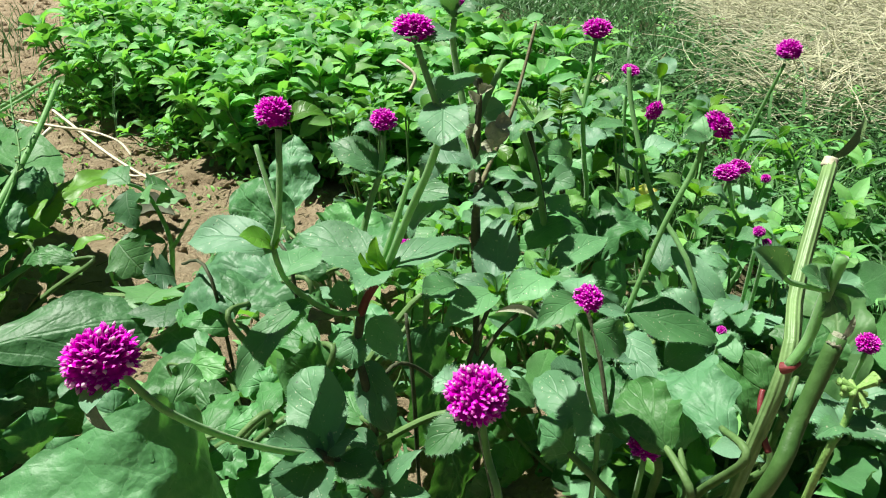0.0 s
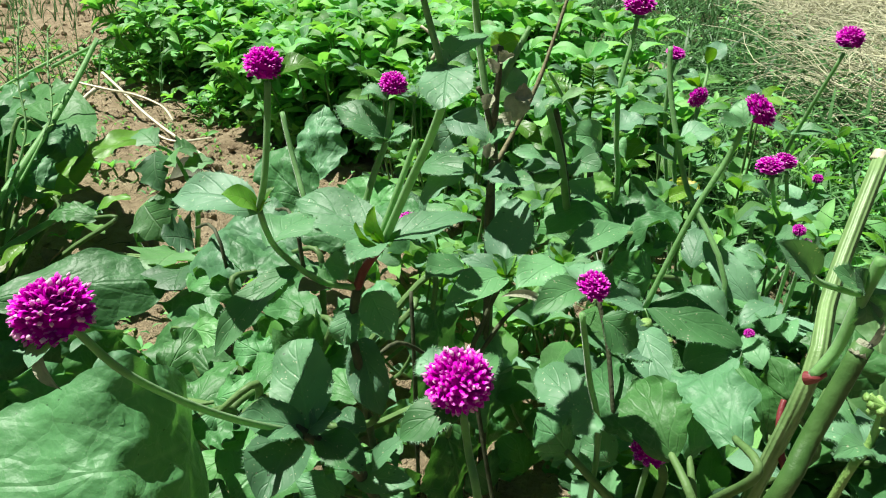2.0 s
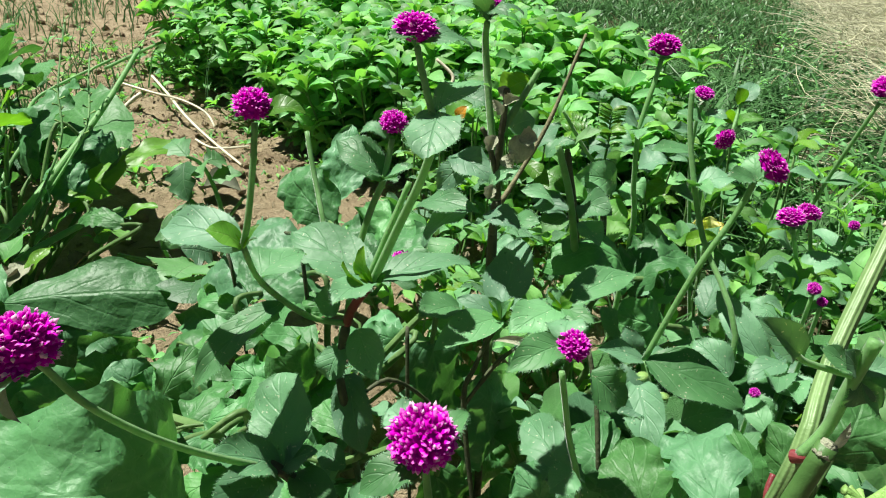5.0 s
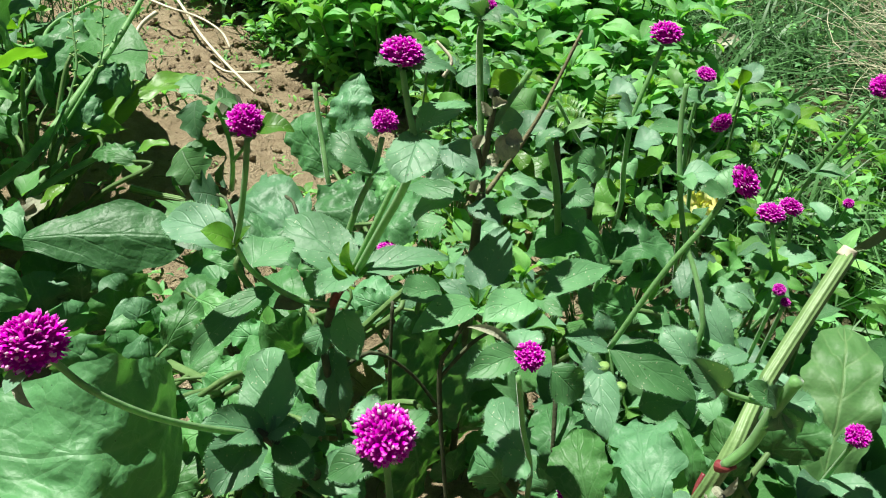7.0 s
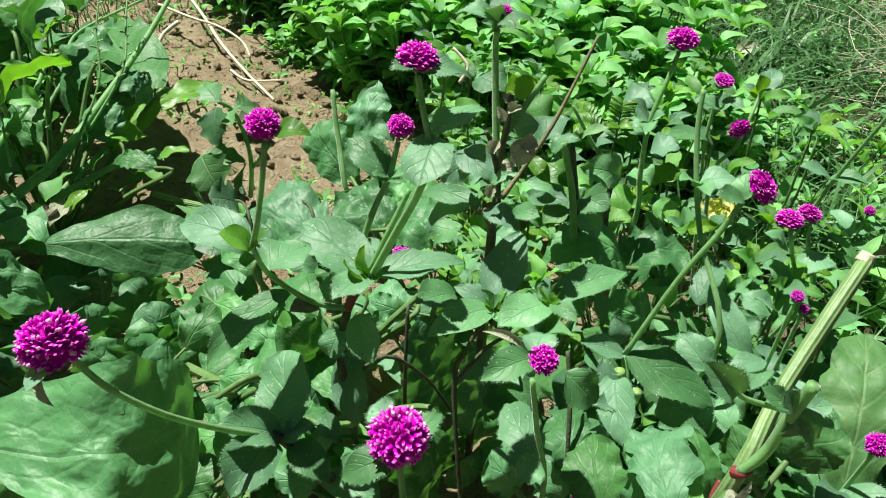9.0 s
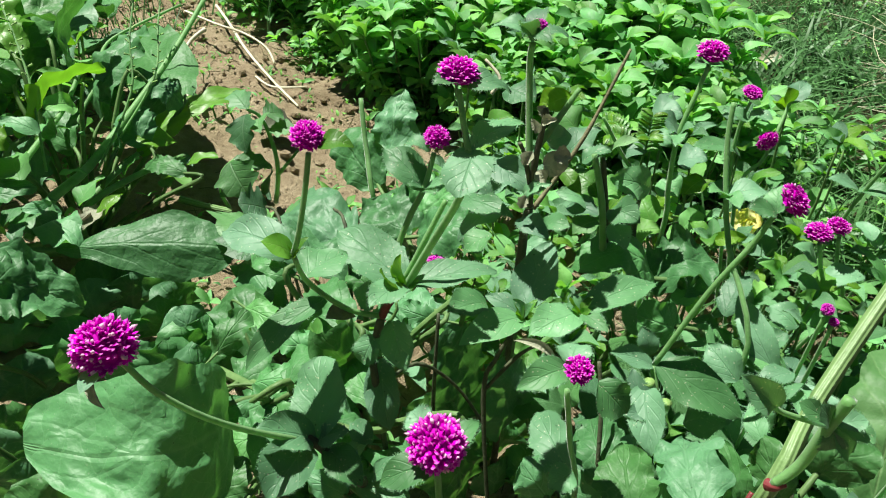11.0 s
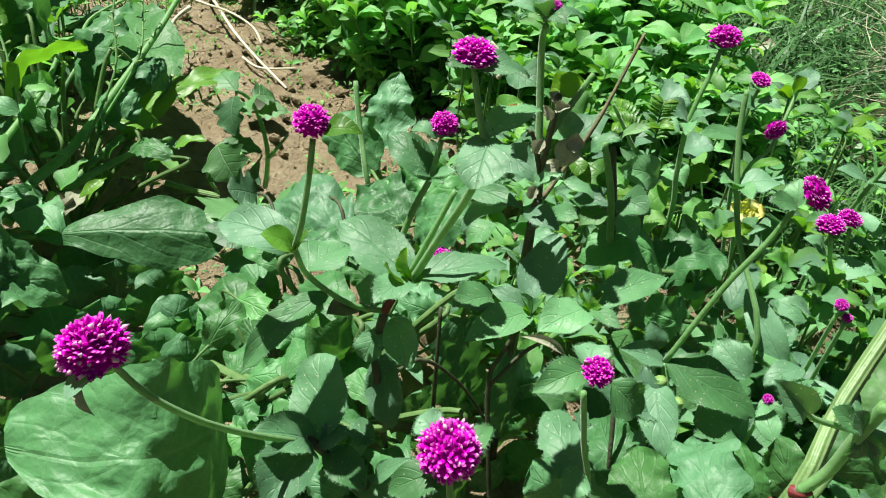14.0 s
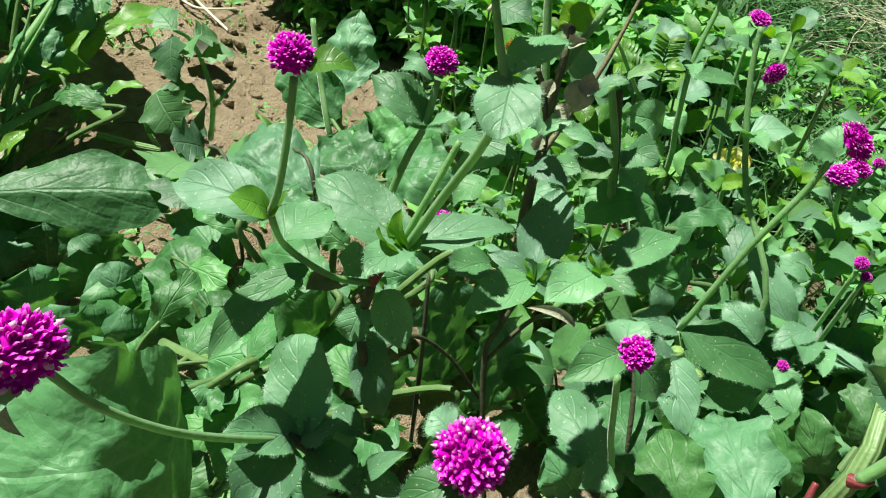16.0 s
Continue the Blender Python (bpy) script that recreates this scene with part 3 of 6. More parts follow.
# the plant in the middle
one = amaranth((-0.02, 0.335, 0.015), "bushy globe amaranth with magenta heads on long hairy stems")
hub = (-0.0286, 0.3068, 0.2011)
stem(one, [(-0.02, 0.335, 0.01), (-0.0264, 0.2983, 0.1584), (-0.0311, 0.3041, 0.1788), hub], 0.0021, 0.0021, BROWN_STEM, label="brown woody lower stem", knots=0.3)
stem(one, [(-0.0264, 0.2983, 0.1584), (-0.0131, 0.3225, 0.1624), (0.0065, 0.3415, 0.1367), (0.0252, 0.3499, 0.1042)], 0.0012, 0.0009, BROWN_STEM, knots=0.2)
# low left branch with the nearest ball
stem(one, [(-0.02, 0.335, 0.02), (-0.0185, 0.2574, 0.1385), (-0.0373, 0.2532, 0.1585), (-0.0442, 0.2498, 0.1655)], 0.0030, 0.0024, BROWN_STEM, knots=0.2)
stem(one, [(-0.0420, 0.2509, 0.1626), (-0.0550, 0.2289, 0.1847), (-0.0656, 0.2100, 0.2069), (-0.0772, 0.1979, 0.2269), (-0.0838, 0.1920, 0.2431), (-0.0874, 0.1902, 0.2492)], 0.0015, 0.0012)
flower(one, (-0.0895, 0.1900, 0.2517), 0.0118, (-0.35, 0.1, 1), 0, "large magenta ball with pale bract tips", 0.3, 1.0, 0.2)
leaf(one, (-0.0920, 0.1852, 0.2415), (-0.0848, 0.1800, 0.2322), 0.006, (-0.4, -1, 0.3), "lance", WITHERED, bend=0.1, curl=1.0, label="withered grey-green bract")
leaf(one, (-0.0398, 0.2524, 0.1620), (-0.0613, 0.2348, 0.1774), 0.020, (0, -0.6, 1), "oval", fold=0.3)
leaf(one, (-0.0420, 0.2509, 0.1607), (-0.0483, 0.2213, 0.1511), 0.026, (0.2, -0.8, 0.8), "oval", fold=0.5)
leaf(one, (-0.0376, 0.2538, 0.1634), (-0.0513, 0.2846, 0.1849), 0.0285, (0.1, -1, 0.35), "round", bend=0.05, fold=0.08)
leaf(one, (-0.0385, 0.2527, 0.1621), (-0.0252, 0.2576, 0.1700), 0.012, (0, -0.6, 1), "oval")
leaf(one, (-0.0348, 0.2539, 0.1587), (-0.0121, 0.2438, 0.1527), 0.016, (0.3, -0.6, 1), "oval")
# branch with the left head
tip_left = (-0.0547, 0.2644, 0.2555)
stem(one, [hub, (-0.0422, 0.2957, 0.2090), (-0.0541, 0.2773, 0.2330), tip_left], 0.0015, 0.0012)
stem(one, [tip_left, (-0.0508, 0.2621, 0.2673), (-0.0490, 0.2652, 0.2867), (-0.0485, 0.2679, 0.3021)], 0.0013, 0.0012)
flower(one, (-0.0503, 0.2707, 0.3074), 0.0074, (0.02, -0.05, 1), 1, "", 0.5, 0.01)
leaf(one, (-0.0455, 0.2700, 0.3042), (-0.0314, 0.2724, 0.3062), 0.0105, (-0.5, -0.5, 0.9), "oval", fold=0.3, bend=0.22, material=FRESH)
leaf(one, tip_left, (-0.0649, 0.2562, 0.2637), 0.012, (0, -0.5, 1), "oval", FRESH, label="young yellow-green leaf")
leaf(one, tip_left, (-0.0906, 0.2701, 0.2541), 0.020, (0, -0.6, 1), "oval", bend=0.15)
leaf(one, tip_left, (-0.0554, 0.2668, 0.2538), 0.010, (0, -0.5, 1), "oval")
leaf(one, (-0.0571, 0.2777, 0.2335), (-0.0452, 0.3010, 0.2367), 0.024, (0, -0.5, 1), "oval")
leaf(one, (-0.0488, 0.2839, 0.2209), (-0.0719, 0.2487, 0.1978), 0.015, (-0.3, -0.7, 0.8), "oval", bend=0.1, fold=0.3, twist=0.5)
leaf(one, (-0.0507, 0.2819, 0.2185), (-0.0618, 0.2640, 0.2101), 0.014, (0.1, -0.8, 0.8), "lance")
# branch with the middle head
stem(one, [hub, (-0.0302, 0.3278, 0.2251), (-0.0254, 0.3329, 0.2464), (-0.0200, 0.3357, 0.2619), (-0.0180, 0.3410, 0.2789)], 0.0018, 0.0013)
flower(one, (-0.0181, 0.3440, 0.2855), 0.0068, (0.05, -0.05, 1), 1, "", 1.1, 0.01)
pair(one, (-0.0198, 0.3353, 0.2613), [(-0.0448, 0.3438, 0.2750), (-0.0072, 0.3318, 0.2697), (-0.0257, 0.3281, 0.2656), (-0.0115, 0.3275, 0.2647)], (0.018, 0.006, 0.005, 0.006))
leaf(one, (-0.0198, 0.3410, 0.2797), (-0.0340, 0.3429, 0.2789), 0.008, (0, -0.4, 1), "lance", bend=0.3)
# branch with the tall head
joint = (-0.0154, 0.3020, 0.2262)
stem(one, [hub, (-0.0238, 0.3038, 0.2134), joint], 0.0022, 0.0020, RED_NODE, label="reddish stem joint")
stem(one, [joint, (-0.0043, 0.2981, 0.2538), (0.0062, 0.2926, 0.2789), (0.0115, 0.2887, 0.2973), (0.0093, 0.2912, 0.3060)], 0.0019, 0.0015)
stem(one, [(0.0099, 0.2911, 0.3056), (0.0061, 0.2931, 0.3159), (0.0019, 0.2972, 0.3278)], 0.0014, 0.0012)
stem(one, [(-0.0171, 0.3040, 0.2283), (-0.0091, 0.3076, 0.2516), (-0.0028, 0.3126, 0.2702)], 0.0015, 0.0012, label="broken-off stem stub")
flower(one, (0.0004, 0.3003, 0.3333), 0.0089, (0.1, -0.1, 1), 2, "", 0.2, 0.01)
leaf(one, (0.0128, 0.2942, 0.3055), (0.0131, 0.2697, 0.2954), 0.0195, (0.1, -1, 0.6), "round", bend=0.10, fold=0.1)
leaf(one, (0.0107, 0.2914, 0.3057), (0.0271, 0.3132, 0.3123), 0.015, (0, -0.4, 1), "oval", bend=0.15)
leaf(one, (0.0027, 0.2978, 0.3285), (0.0211, 0.3064, 0.3269), 0.013, (0, -0.6, 1), "lance", bend=0.2)
leaf(one, (0.0007, 0.2972, 0.3283), (-0.0063, 0.2895, 0.3305), 0.009, (0, -0.3, 1), "oval", bend=0.2)
leaf(one, joint, (0.0233, 0.3236, 0.2313), 0.0185, (0, -0.35, 1), "oval", bend=0.08)
leaf(one, joint, (-0.0581, 0.3189, 0.2376), 0.026, (0.1, -0.5, 1), "oval", bend=0.06)
leaf(one, joint, (-0.0240, 0.2766, 0.2280), 0.017, (0, -0.7, 1), "oval")
leaf(one, joint, (-0.0189, 0.3004, 0.2441), 0.011, (-0.7, -0.9, 0.15), "oval", FRESH)
leaf(one, joint, (-0.0246, 0.2907, 0.2407), 0.010, (-0.7, -0.9, 0.15), "oval", FRESH)
flower(one, (-0.0066, 0.3222, 0.2297), 0.0060, (0.1, 0.1, 1), 3, "", 0.0, 0.01)
leaf(one, (-0.0227, 0.3071, 0.1992), (-0.0084, 0.2898, 0.1853), 0.017, (0.2, -1, 0.3), "oval")
leaf(one, (-0.0304, 0.3050, 0.1894), (-0.0339, 0.2960, 0.1768), 0.014, (0, -1, 0.3), "round")
leaf(one, (-0.0275, 0.3076, 0.1734), (-0.0138, 0.2873, 0.1454), 0.020, (0, -1, 0.4), "oval", label="dull mottled hanging leaf")
leaf(one, (-0.0408, 0.2996, 0.2042), (-0.0484, 0.2832, 0.2101), 0.012, (0, -0.5, 1), "oval", DEAD)
leaf(one, (-0.0329, 0.3094, 0.2068), (-0.0430, 0.3043, 0.2124), 0.016, (0, -0.7, 1), "oval")

# the plant with the ball in front and the small one beside it
two = amaranth((0.045, 0.30, 0.015), "globe amaranth with a round magenta ball in front")
stem(two, [(0.04, 0.29, 0.01), (0.0355, 0.2144, 0.1635), (0.0300, 0.2161, 0.1932), (0.0274, 0.2174, 0.2095)], 0.0016, 0.0013)
flower(two, (0.0258, 0.2200, 0.2181), 0.0118, (0.0, -0.55, 1), 0, "large magenta ball with pale bract tips", 0.9, 0.01)
leaf(two, (0.0266, 0.2181, 0.2090), (0.0377, 0.2373, 0.2177), 0.012, (0, -0.6, 1), "oval", bend=0.15)
leaf(two, (0.0266, 0.2181, 0.2090), (0.0075, 0.2096, 0.1996), 0.014, (0, -0.6, 1), "oval", bend=0.15)
leaf(two, (0.0180, 0.2300, 0.2141), (0.0105, 0.2350, 0.2155), 0.012, (0, -0.6, 1), "oval")
stem(two, [(0.080, 0.290, 0.01), (0.0830, 0.2750, 0.1420), (0.0740, 0.2680, 0.1910), (0.0680, 0.2650, 0.2210)], 0.0014, 0.0012)
flower(two, (0.0708, 0.2642, 0.2332), 0.0066, (0.1, -0.2, 1), 1, "half-open magenta head", 0.4, 0.01)
leaf(two, (0.0666, 0.2641, 0.2327), (0.0487, 0.2497, 0.2269), 0.0135, (0.1, -0.7, 0.9), "lance", fold=0.4)
leaf(two, (0.0672, 0.2663, 0.2341), (0.0684, 0.2775, 0.2359), 0.014, (0, -0.8, 0.6), "oval")
leaf(two, (0.0675, 0.2649, 0.2338), (0.0648, 0.2629, 0.2374), 0.004, (0, -0.8, 0.6), "lance", DEAD)
rose = (0.0378, 0.3488, 0.1908)
stem(two, [(0.05, 0.31, 0.02), (0.0249, 0.3342, 0.1369), (0.0276, 0.3409, 0.1654), rose], 0.0015, 0.0012, BROWN_STEM, knots=0.25)
stem(two, [(0.0235, 0.3372, 0.1422), (0.0381, 0.3402, 0.1695), (0.0496, 0.3423, 0.1814)], 0.0013, 0.001, BROWN_STEM, knots=0.3)
pair(two, rose, [(0.0104, 0.3165, 0.1873), (0.0146, 0.3516, 0.1969), (0.0417, 0.3446, 0.2034), (0.0308, 0.3428, 0.2050)], (0.0185, 0.012, 0.007, 0.007), material=AMARANTH)
leaf(two, (0.0371, 0.3516, 0.1916), (0.0414, 0.3895, 0.2169), 0.0255, (-0.1, -1, 0.5), "oval", bend=0.04)
leaf(two, (0.0167, 0.3494, 0.1926), (-0.0004, 0.3307, 0.1948), 0.021, (0, -0.5, 1), "oval", fold=0.35)
rosb = (0.0662, 0.3545, 0.1977)
stem(two, [(0.0494, 0.3479, 0.1770), (0.0578, 0.3506, 0.1874), rosb], 0.0018, 0.0015)
pair(two, rosb, [(0.0438, 0.3295, 0.1942), (0.1029, 0.3912, 0.2043), (0.0822, 0.3424, 0.1990), (0.0586, 0.3599, 0.2054)], (0.0225, 0.0195, 0.0085, 0.008), (0, -0.6, 1), bend=0.1)
leaf(two, (0.0585, 0.3265, 0.1873), (0.0360, 0.3282, 0.1896), 0.006, (0, -0.6, 1), "lance", WITHERED, bend=0.25, curl=1.0, label="dry curled leaf")
leaf(two, (0.0788, 0.2679, 0.1729), (0.0697, 0.2588, 0.1681), 0.014, (0, -0.7, 1), "lance")
leaf(two, (0.0814, 0.3024, 0.1974), (0.0975, 0.3033, 0.1828), 0.019, (0, -0.8, 0.8), "oval", ragged=0.2)
stem(two, [(0.0914, 0.2917, 0.1481), (0.0863, 0.3043, 0.1794), (0.0800, 0.3141, 0.2011)], 0.0012, 0.0010, BROWN_STEM, label="dry stem stub", knots=0.2)

for node, s in ((rose, 0.012), (rosb, 0.012), (joint, 0.014), (tip_left, 0.010)):
    for k in range(4):
        d = Vector((math.cos(k * 1.57 + s * 90), math.sin(k * 1.57 + s * 90) * 0.7, 0.9)).normalized() * s * (1.0 - 0.12 * k)
        leaf(two if node in (rose, rosb) else one, node, V(node) + d, s * 0.4, (-0.6, -0.9, 0.15), "oval", FRESH, name="young_leaf", seed=k)

# the plant behind with the woody stems
three = amaranth((0.03, 0.40, 0.015), "tall globe amaranth with an opening bud and bare brown twigs")
fork = (0.0280, 0.3740, 0.2430)
stem(three, [(0.03, 0.40, 0.01), (0.0270, 0.3820, 0.2030), (0.0270, 0.3760, 0.2260), fork], 0.0026, 0.0022, BROWN_STEM, label="brown woody lower stem", knots=0.4)
stem(three, [fork, (0.0270, 0.3730, 0.2680), (0.0280, 0.3740, 0.2890), (0.0280, 0.3740, 0.2990)], 0.0018, 0.0014, BROWN_STEM, label="broken woody stem", knots=0.4)
stem(three, [(0.0270, 0.3730, 0.2540), (0.0220, 0.3720, 0.2720), (0.0180, 0.3710, 0.2800)], 0.0014, 0.0011, BROWN_STEM, knots=0.4)
stem(three, [(0.0270, 0.3760, 0.2780), (0.0330, 0.3850, 0.2890), (0.0410, 0.3950, 0.3050)], 0.0022, 0.0014)
stem(three, [(0.0290, 0.3840, 0.2380), (0.0380, 0.4000, 0.2540), (0.0470, 0.4120, 0.2730), (0.0540, 0.4250, 0.2940), (0.0610, 0.4400, 0.3170)], 0.0016, 0.0008, TWIG, label="bare brown twig", knots=0.3)
stem(three, [fork, (0.0147, 0.3927, 0.3088), (0.0149, 0.3867, 0.3260)], 0.0020, 0.0015)
flower(three, (0.0169, 0.3900, 0.3341), 0.0040, (0.05, 0, 1), 1, "opening magenta bud", 0, 0.01)
pair(three, (0.0154, 0.3876, 0.3272), [(-0.0062, 0.3836, 0.3314), (0.0311, 0.3927, 0.3307), (0.0113, 0.3738, 0.3376), (0.0160, 0.4111, 0.3372), (0.0257, 0.3733, 0.3310)], (0.011, 0.010, 0.009, 0.010, 0.009), (-0.2, -0.5, 1), bend=0.25)
stem(three, [(0.0720, 0.4300, 0.1900), (0.0640, 0.4280, 0.2290), (0.0540, 0.4250, 0.2590)], 0.0024, 0.0018, STEM)
stem(three, [(0.0740, 0.4360, 0.1870), (0.0660, 0.4340, 0.2260), (0.0590, 0.4300, 0.2560)], 0.0022, 0.0016, BROWN_STEM, knots=0.3)
stem(three, [(0.0900, 0.4700, 0.1800), (0.0860, 0.4700, 0.2100), (0.0890, 0.4700, 0.2300)], 0.0022, 0.0016, BROWN_STEM, knots=0.3)
stem(three, [(0.0890, 0.4680, 0.2310), (0.0740, 0.4620, 0.2420), (0.0540, 0.4520, 0.2720)], 0.0014, 0.0010, STEM)
stem(three, [(-0.0130, 0.4400, 0.2780), (-0.0100, 0.4450, 0.2870), (-0.0210, 0.4500, 0.2950)], 0.0012, 0.0009, PALE_STRAW, label="pale dry stalk")
leaf(three, (-0.0020, 0.3880, 0.2770), (0.0100, 0.3900, 0.2860), 0.015, (-0.3, -0.8, 0.7), "oval", FRESH)
leaf(three, (0.0040, 0.3840, 0.2790), (0.0080, 0.3850, 0.2860), 0.0065, (-0.3, -0.9, 0.6), "oval", ORANGE, label="fading orange and yellow leaf")
for a, b, w, c in (((0.0280, 0.3720, 0.2920), (0.0350, 0.3700, 0.2960), 0.007, 0.9), ((0.0270, 0.3710, 0.2870), (0.0220, 0.3700, 0.2940), 0.006, 0.8), ((0.0260, 0.3690, 0.2770), (0.0220, 0.3670, 0.2700), 0.008, 0.9), ((0.0290, 0.3690, 0.2670), (0.0350, 0.3670, 0.2630), 0.008, 0.7), ((0.0360, 0.3740, 0.2760), (0.0450, 0.3730, 0.2760), 0.010, 0.5),
                   ((0.0270, 0.3680, 0.2530), (0.0240, 0.3660, 0.2460), 0.007, 0.8), ((0.0290, 0.3780, 0.2940), (0.0230, 0.3770, 0.2980), 0.006, 0.6)):
    leaf(three, a, b, w, (0.0, -0.8, 0.6), "oval", WITHERED, label="dry curled leaf", curl=c, ragged=0.4, torn=0.3, seed=round(w * 7000 + 90 * a[0]))
SUNNY = (-0.35, -0.45, 1)
for a, b, w, f, m in (
        ((-0.0190, 0.3980, 0.2240), (0.0200, 0.3780, 0.2330), 0.0165, SUNNY, None), ((0.0140, 0.3950, 0.2320), (-0.0110, 0.3850, 0.2070), 0.022, SUNNY, None), ((0.0230, 0.3720, 0.2360), (0.0420, 0.3600, 0.2350), 0.0125, SUNNY, None),
        ((0.0020, 0.3880, 0.2590), (0.0250, 0.3740, 0.2520), 0.0175, SUNNY, None), ((0.0100, 0.3860, 0.2570), (-0.0030, 0.3760, 0.2440), 0.014, (0.3, -0.9, 0.4), None), ((0.0240, 0.3710, 0.2520), (0.0380, 0.3700, 0.2620), 0.0095, (-0.1, -0.8, 0.7), None),
        ((0.0370, 0.4150, 0.2510), (0.0520, 0.4020, 0.2430), 0.010, SUNNY, FRESH), ((0.0630, 0.4300, 0.2310), (0.0450, 0.4400, 0.2390), 0.017, SUNNY, FRESH), ((0.0480, 0.4300, 0.2500), (0.0620, 0.4320, 0.2610), 0.013, SUNNY, None),
        ((0.0370, 0.4450, 0.2470), (0.0540, 0.4600, 0.2610), 0.020, SUNNY, AMARANTH), ((0.0370, 0.4020, 0.2980), (0.0230, 0.3900, 0.2910), 0.017, (-0.2, -0.7, 0.8), FRESH), ((0.0300, 0.3860, 0.2770), (0.0420, 0.3880, 0.2820), 0.014, (-0.1, -0.8, 0.6), AMARANTH),
        ((0.0380, 0.3800, 0.2760), (0.0360, 0.3740, 0.2630), 0.013, (0.1, -0.9, 0.5), WITHERED), ((0.0320, 0.4120, 0.2120), (0.0500, 0.4020, 0.2220), 0.015, SUNNY, None), ((0.0640, 0.4240, 0.2180), (0.0520, 0.4120, 0.2110), 0.017, SUNNY, FADED),
        ((0.0700, 0.4320, 0.2240), (0.0880, 0.4200, 0.2250), 0.019, (0.7, -0.7, 0.1), None), ((0.0720, 0.4320, 0.2140), (0.0840, 0.4200, 0.2050), 0.015, (0.7, -0.8, 0.1), None), ((0.0910, 0.4650, 0.2280), (0.0660, 0.4520, 0.2350), 0.021, (0.6, -0.8, 0.2), None),
        ((0.0600, 0.4280, 0.2240), (0.0360, 0.4240, 0.2310), 0.014, SUNNY, AMARANTH), ((0.0450, 0.4300, 0.2220), (0.0640, 0.4180, 0.2250), 0.014, (-0.2, -0.7, 0.8), None), ((-0.0140, 0.5000, 0.2630), (0.0070, 0.4900, 0.2600), 0.026, SUNNY, AMARANTH),
        ((0.0620, 0.4520, 0.2530), (0.0780, 0.4500, 0.2630), 0.008, SUNNY, FADED), ((0.0820, 0.5520, 0.2420), (0.1050, 0.5480, 0.2500), 0.032, SUNNY, AMARANTH), ((0.0800, 0.5220, 0.2380), (0.1000, 0.5150, 0.2400), 0.022, SUNNY, AMARANTH),
        ((0.0670, 0.4720, 0.2420), (0.0840, 0.4700, 0.2490), 0.019, SUNNY, AMARANTH), ((0.1010, 0.5000, 0.1830), (0.0880, 0.5200, 0.1960), 0.020, SUNNY, FRESH), ((0.1000, 0.5300, 0.2060), (0.1140, 0.5200, 0.2000), 0.022, SUNNY, AMARANTH),
        ((0.0880, 0.4800, 0.1830), (0.1050, 0.4800, 0.1930), 0.020, SUNNY, WEED), ((0.0360, 0.4400, 0.2090), (0.0260, 0.4300, 0.2180), 0.016, SUNNY, FRESH), ((0.1110, 0.5600, 0.2090), (0.1310, 0.5600, 0.2170), 0.026, SUNNY, AMARANTH), ((0.1330, 0.5600, 0.2000), (0.1200, 0.5450, 0.1900), 0.022, SUNNY, FRESH),
        ((0.1280, 0.5600, 0.1550), (0.1410, 0.5600, 0.1720), 0.024, SUNNY, WEED), ((0.0250, 0.4000, 0.2040), (0.0450, 0.3900, 0.2060), 0.016, SUNNY, None), ((0.0040, 0.4100, 0.2010), (-0.0100, 0.4000, 0.1870), 0.022, SUNNY, None), ((0.0360, 0.5000, 0.2440), (0.0190, 0.5100, 0.2500), 0.024, SUNNY, WEED), ((0.0750, 0.4800, 0.2110), (0.0560, 0.4800, 0.2140), 0.020, SUNNY, WEED)):
    leaf(three, a, b, w, f, "oval", m, seed=round(w * 4000 + abs(b[0]) * 900), bend=0.14, fold=0.25, wave=0.09, nu=8, nv=14, crinkle=0.04)

# the right-hand plant with the open rosettes
four = amaranth((0.115, 0.47, 0.015), "tall globe amaranth with a flat magenta head and a broken stem")
stem(four, [(0.10, 0.50, 0.01), (0.1083, 0.5002, 0.1733), (0.1039, 0.4972, 0.2179), (0.1020, 0.5024, 0.2517), (0.1072, 0.5131, 0.2796), (0.1100, 0.5198, 0.2946)], 0.0020, 0.0014)
flower(four, (0.1107, 0.5224, 0.3023), 0.0110, (0.1, -0.1, 1), 2, "", 0.3, 0.9, 0.0)
pair(four, (0.1020, 0.5024, 0.2517), [(0.0838, 0.4978, 0.2651), (0.1098, 0.4961, 0.2614), (0.1004, 0.4762, 0.2531)], (0.016, 0.012, 0.010))
stem(four, [(0.13, 0.46, 0.01), (0.1699, 0.4217, 0.1396), (0.1462, 0.4609, 0.2011), (0.1365, 0.4716, 0.2313), (0.1297, 0.4828, 0.2611), (0.1276, 0.4900, 0.2828)], 0.0019, 0.0016, label="headless broken stem")
pair(four, (0.1369, 0.4708, 0.2298), [(0.1608, 0.4745, 0.2356), (0.1250, 0.4541, 0.2369), (0.1436, 0.4503, 0.2330)], (0.018, 0.013, 0.012))
open_node = (0.1108, 0.3602, 0.1716)
stem(four, [(0.115, 0.44, 0.01), (0.1177, 0.3562, 0.1340), open_node], 0.0024, 0.0020)
stem(four, [open_node, (0.1271, 0.3676, 0.2205), (0.1406, 0.3746, 0.2487), (0.1465, 0.3784, 0.2656)], 0.0016, 0.0015)
flower(four, (0.1535, 0.3831, 0.2721), 0.0098, (0.75, -0.1, 0.75), 2, "tilted magenta head seen from its side", 0.2, 0.01)
leaf(four, (0.1470, 0.3776, 0.2662), (0.1460, 0.3876, 0.2764), 0.0125, (-0.2, -0.8, 0.6), "oval")
leaf(four, (0.1470, 0.3776, 0.2662), (0.1331, 0.3729, 0.2682), 0.012, (0, -0.5, 1), "oval")
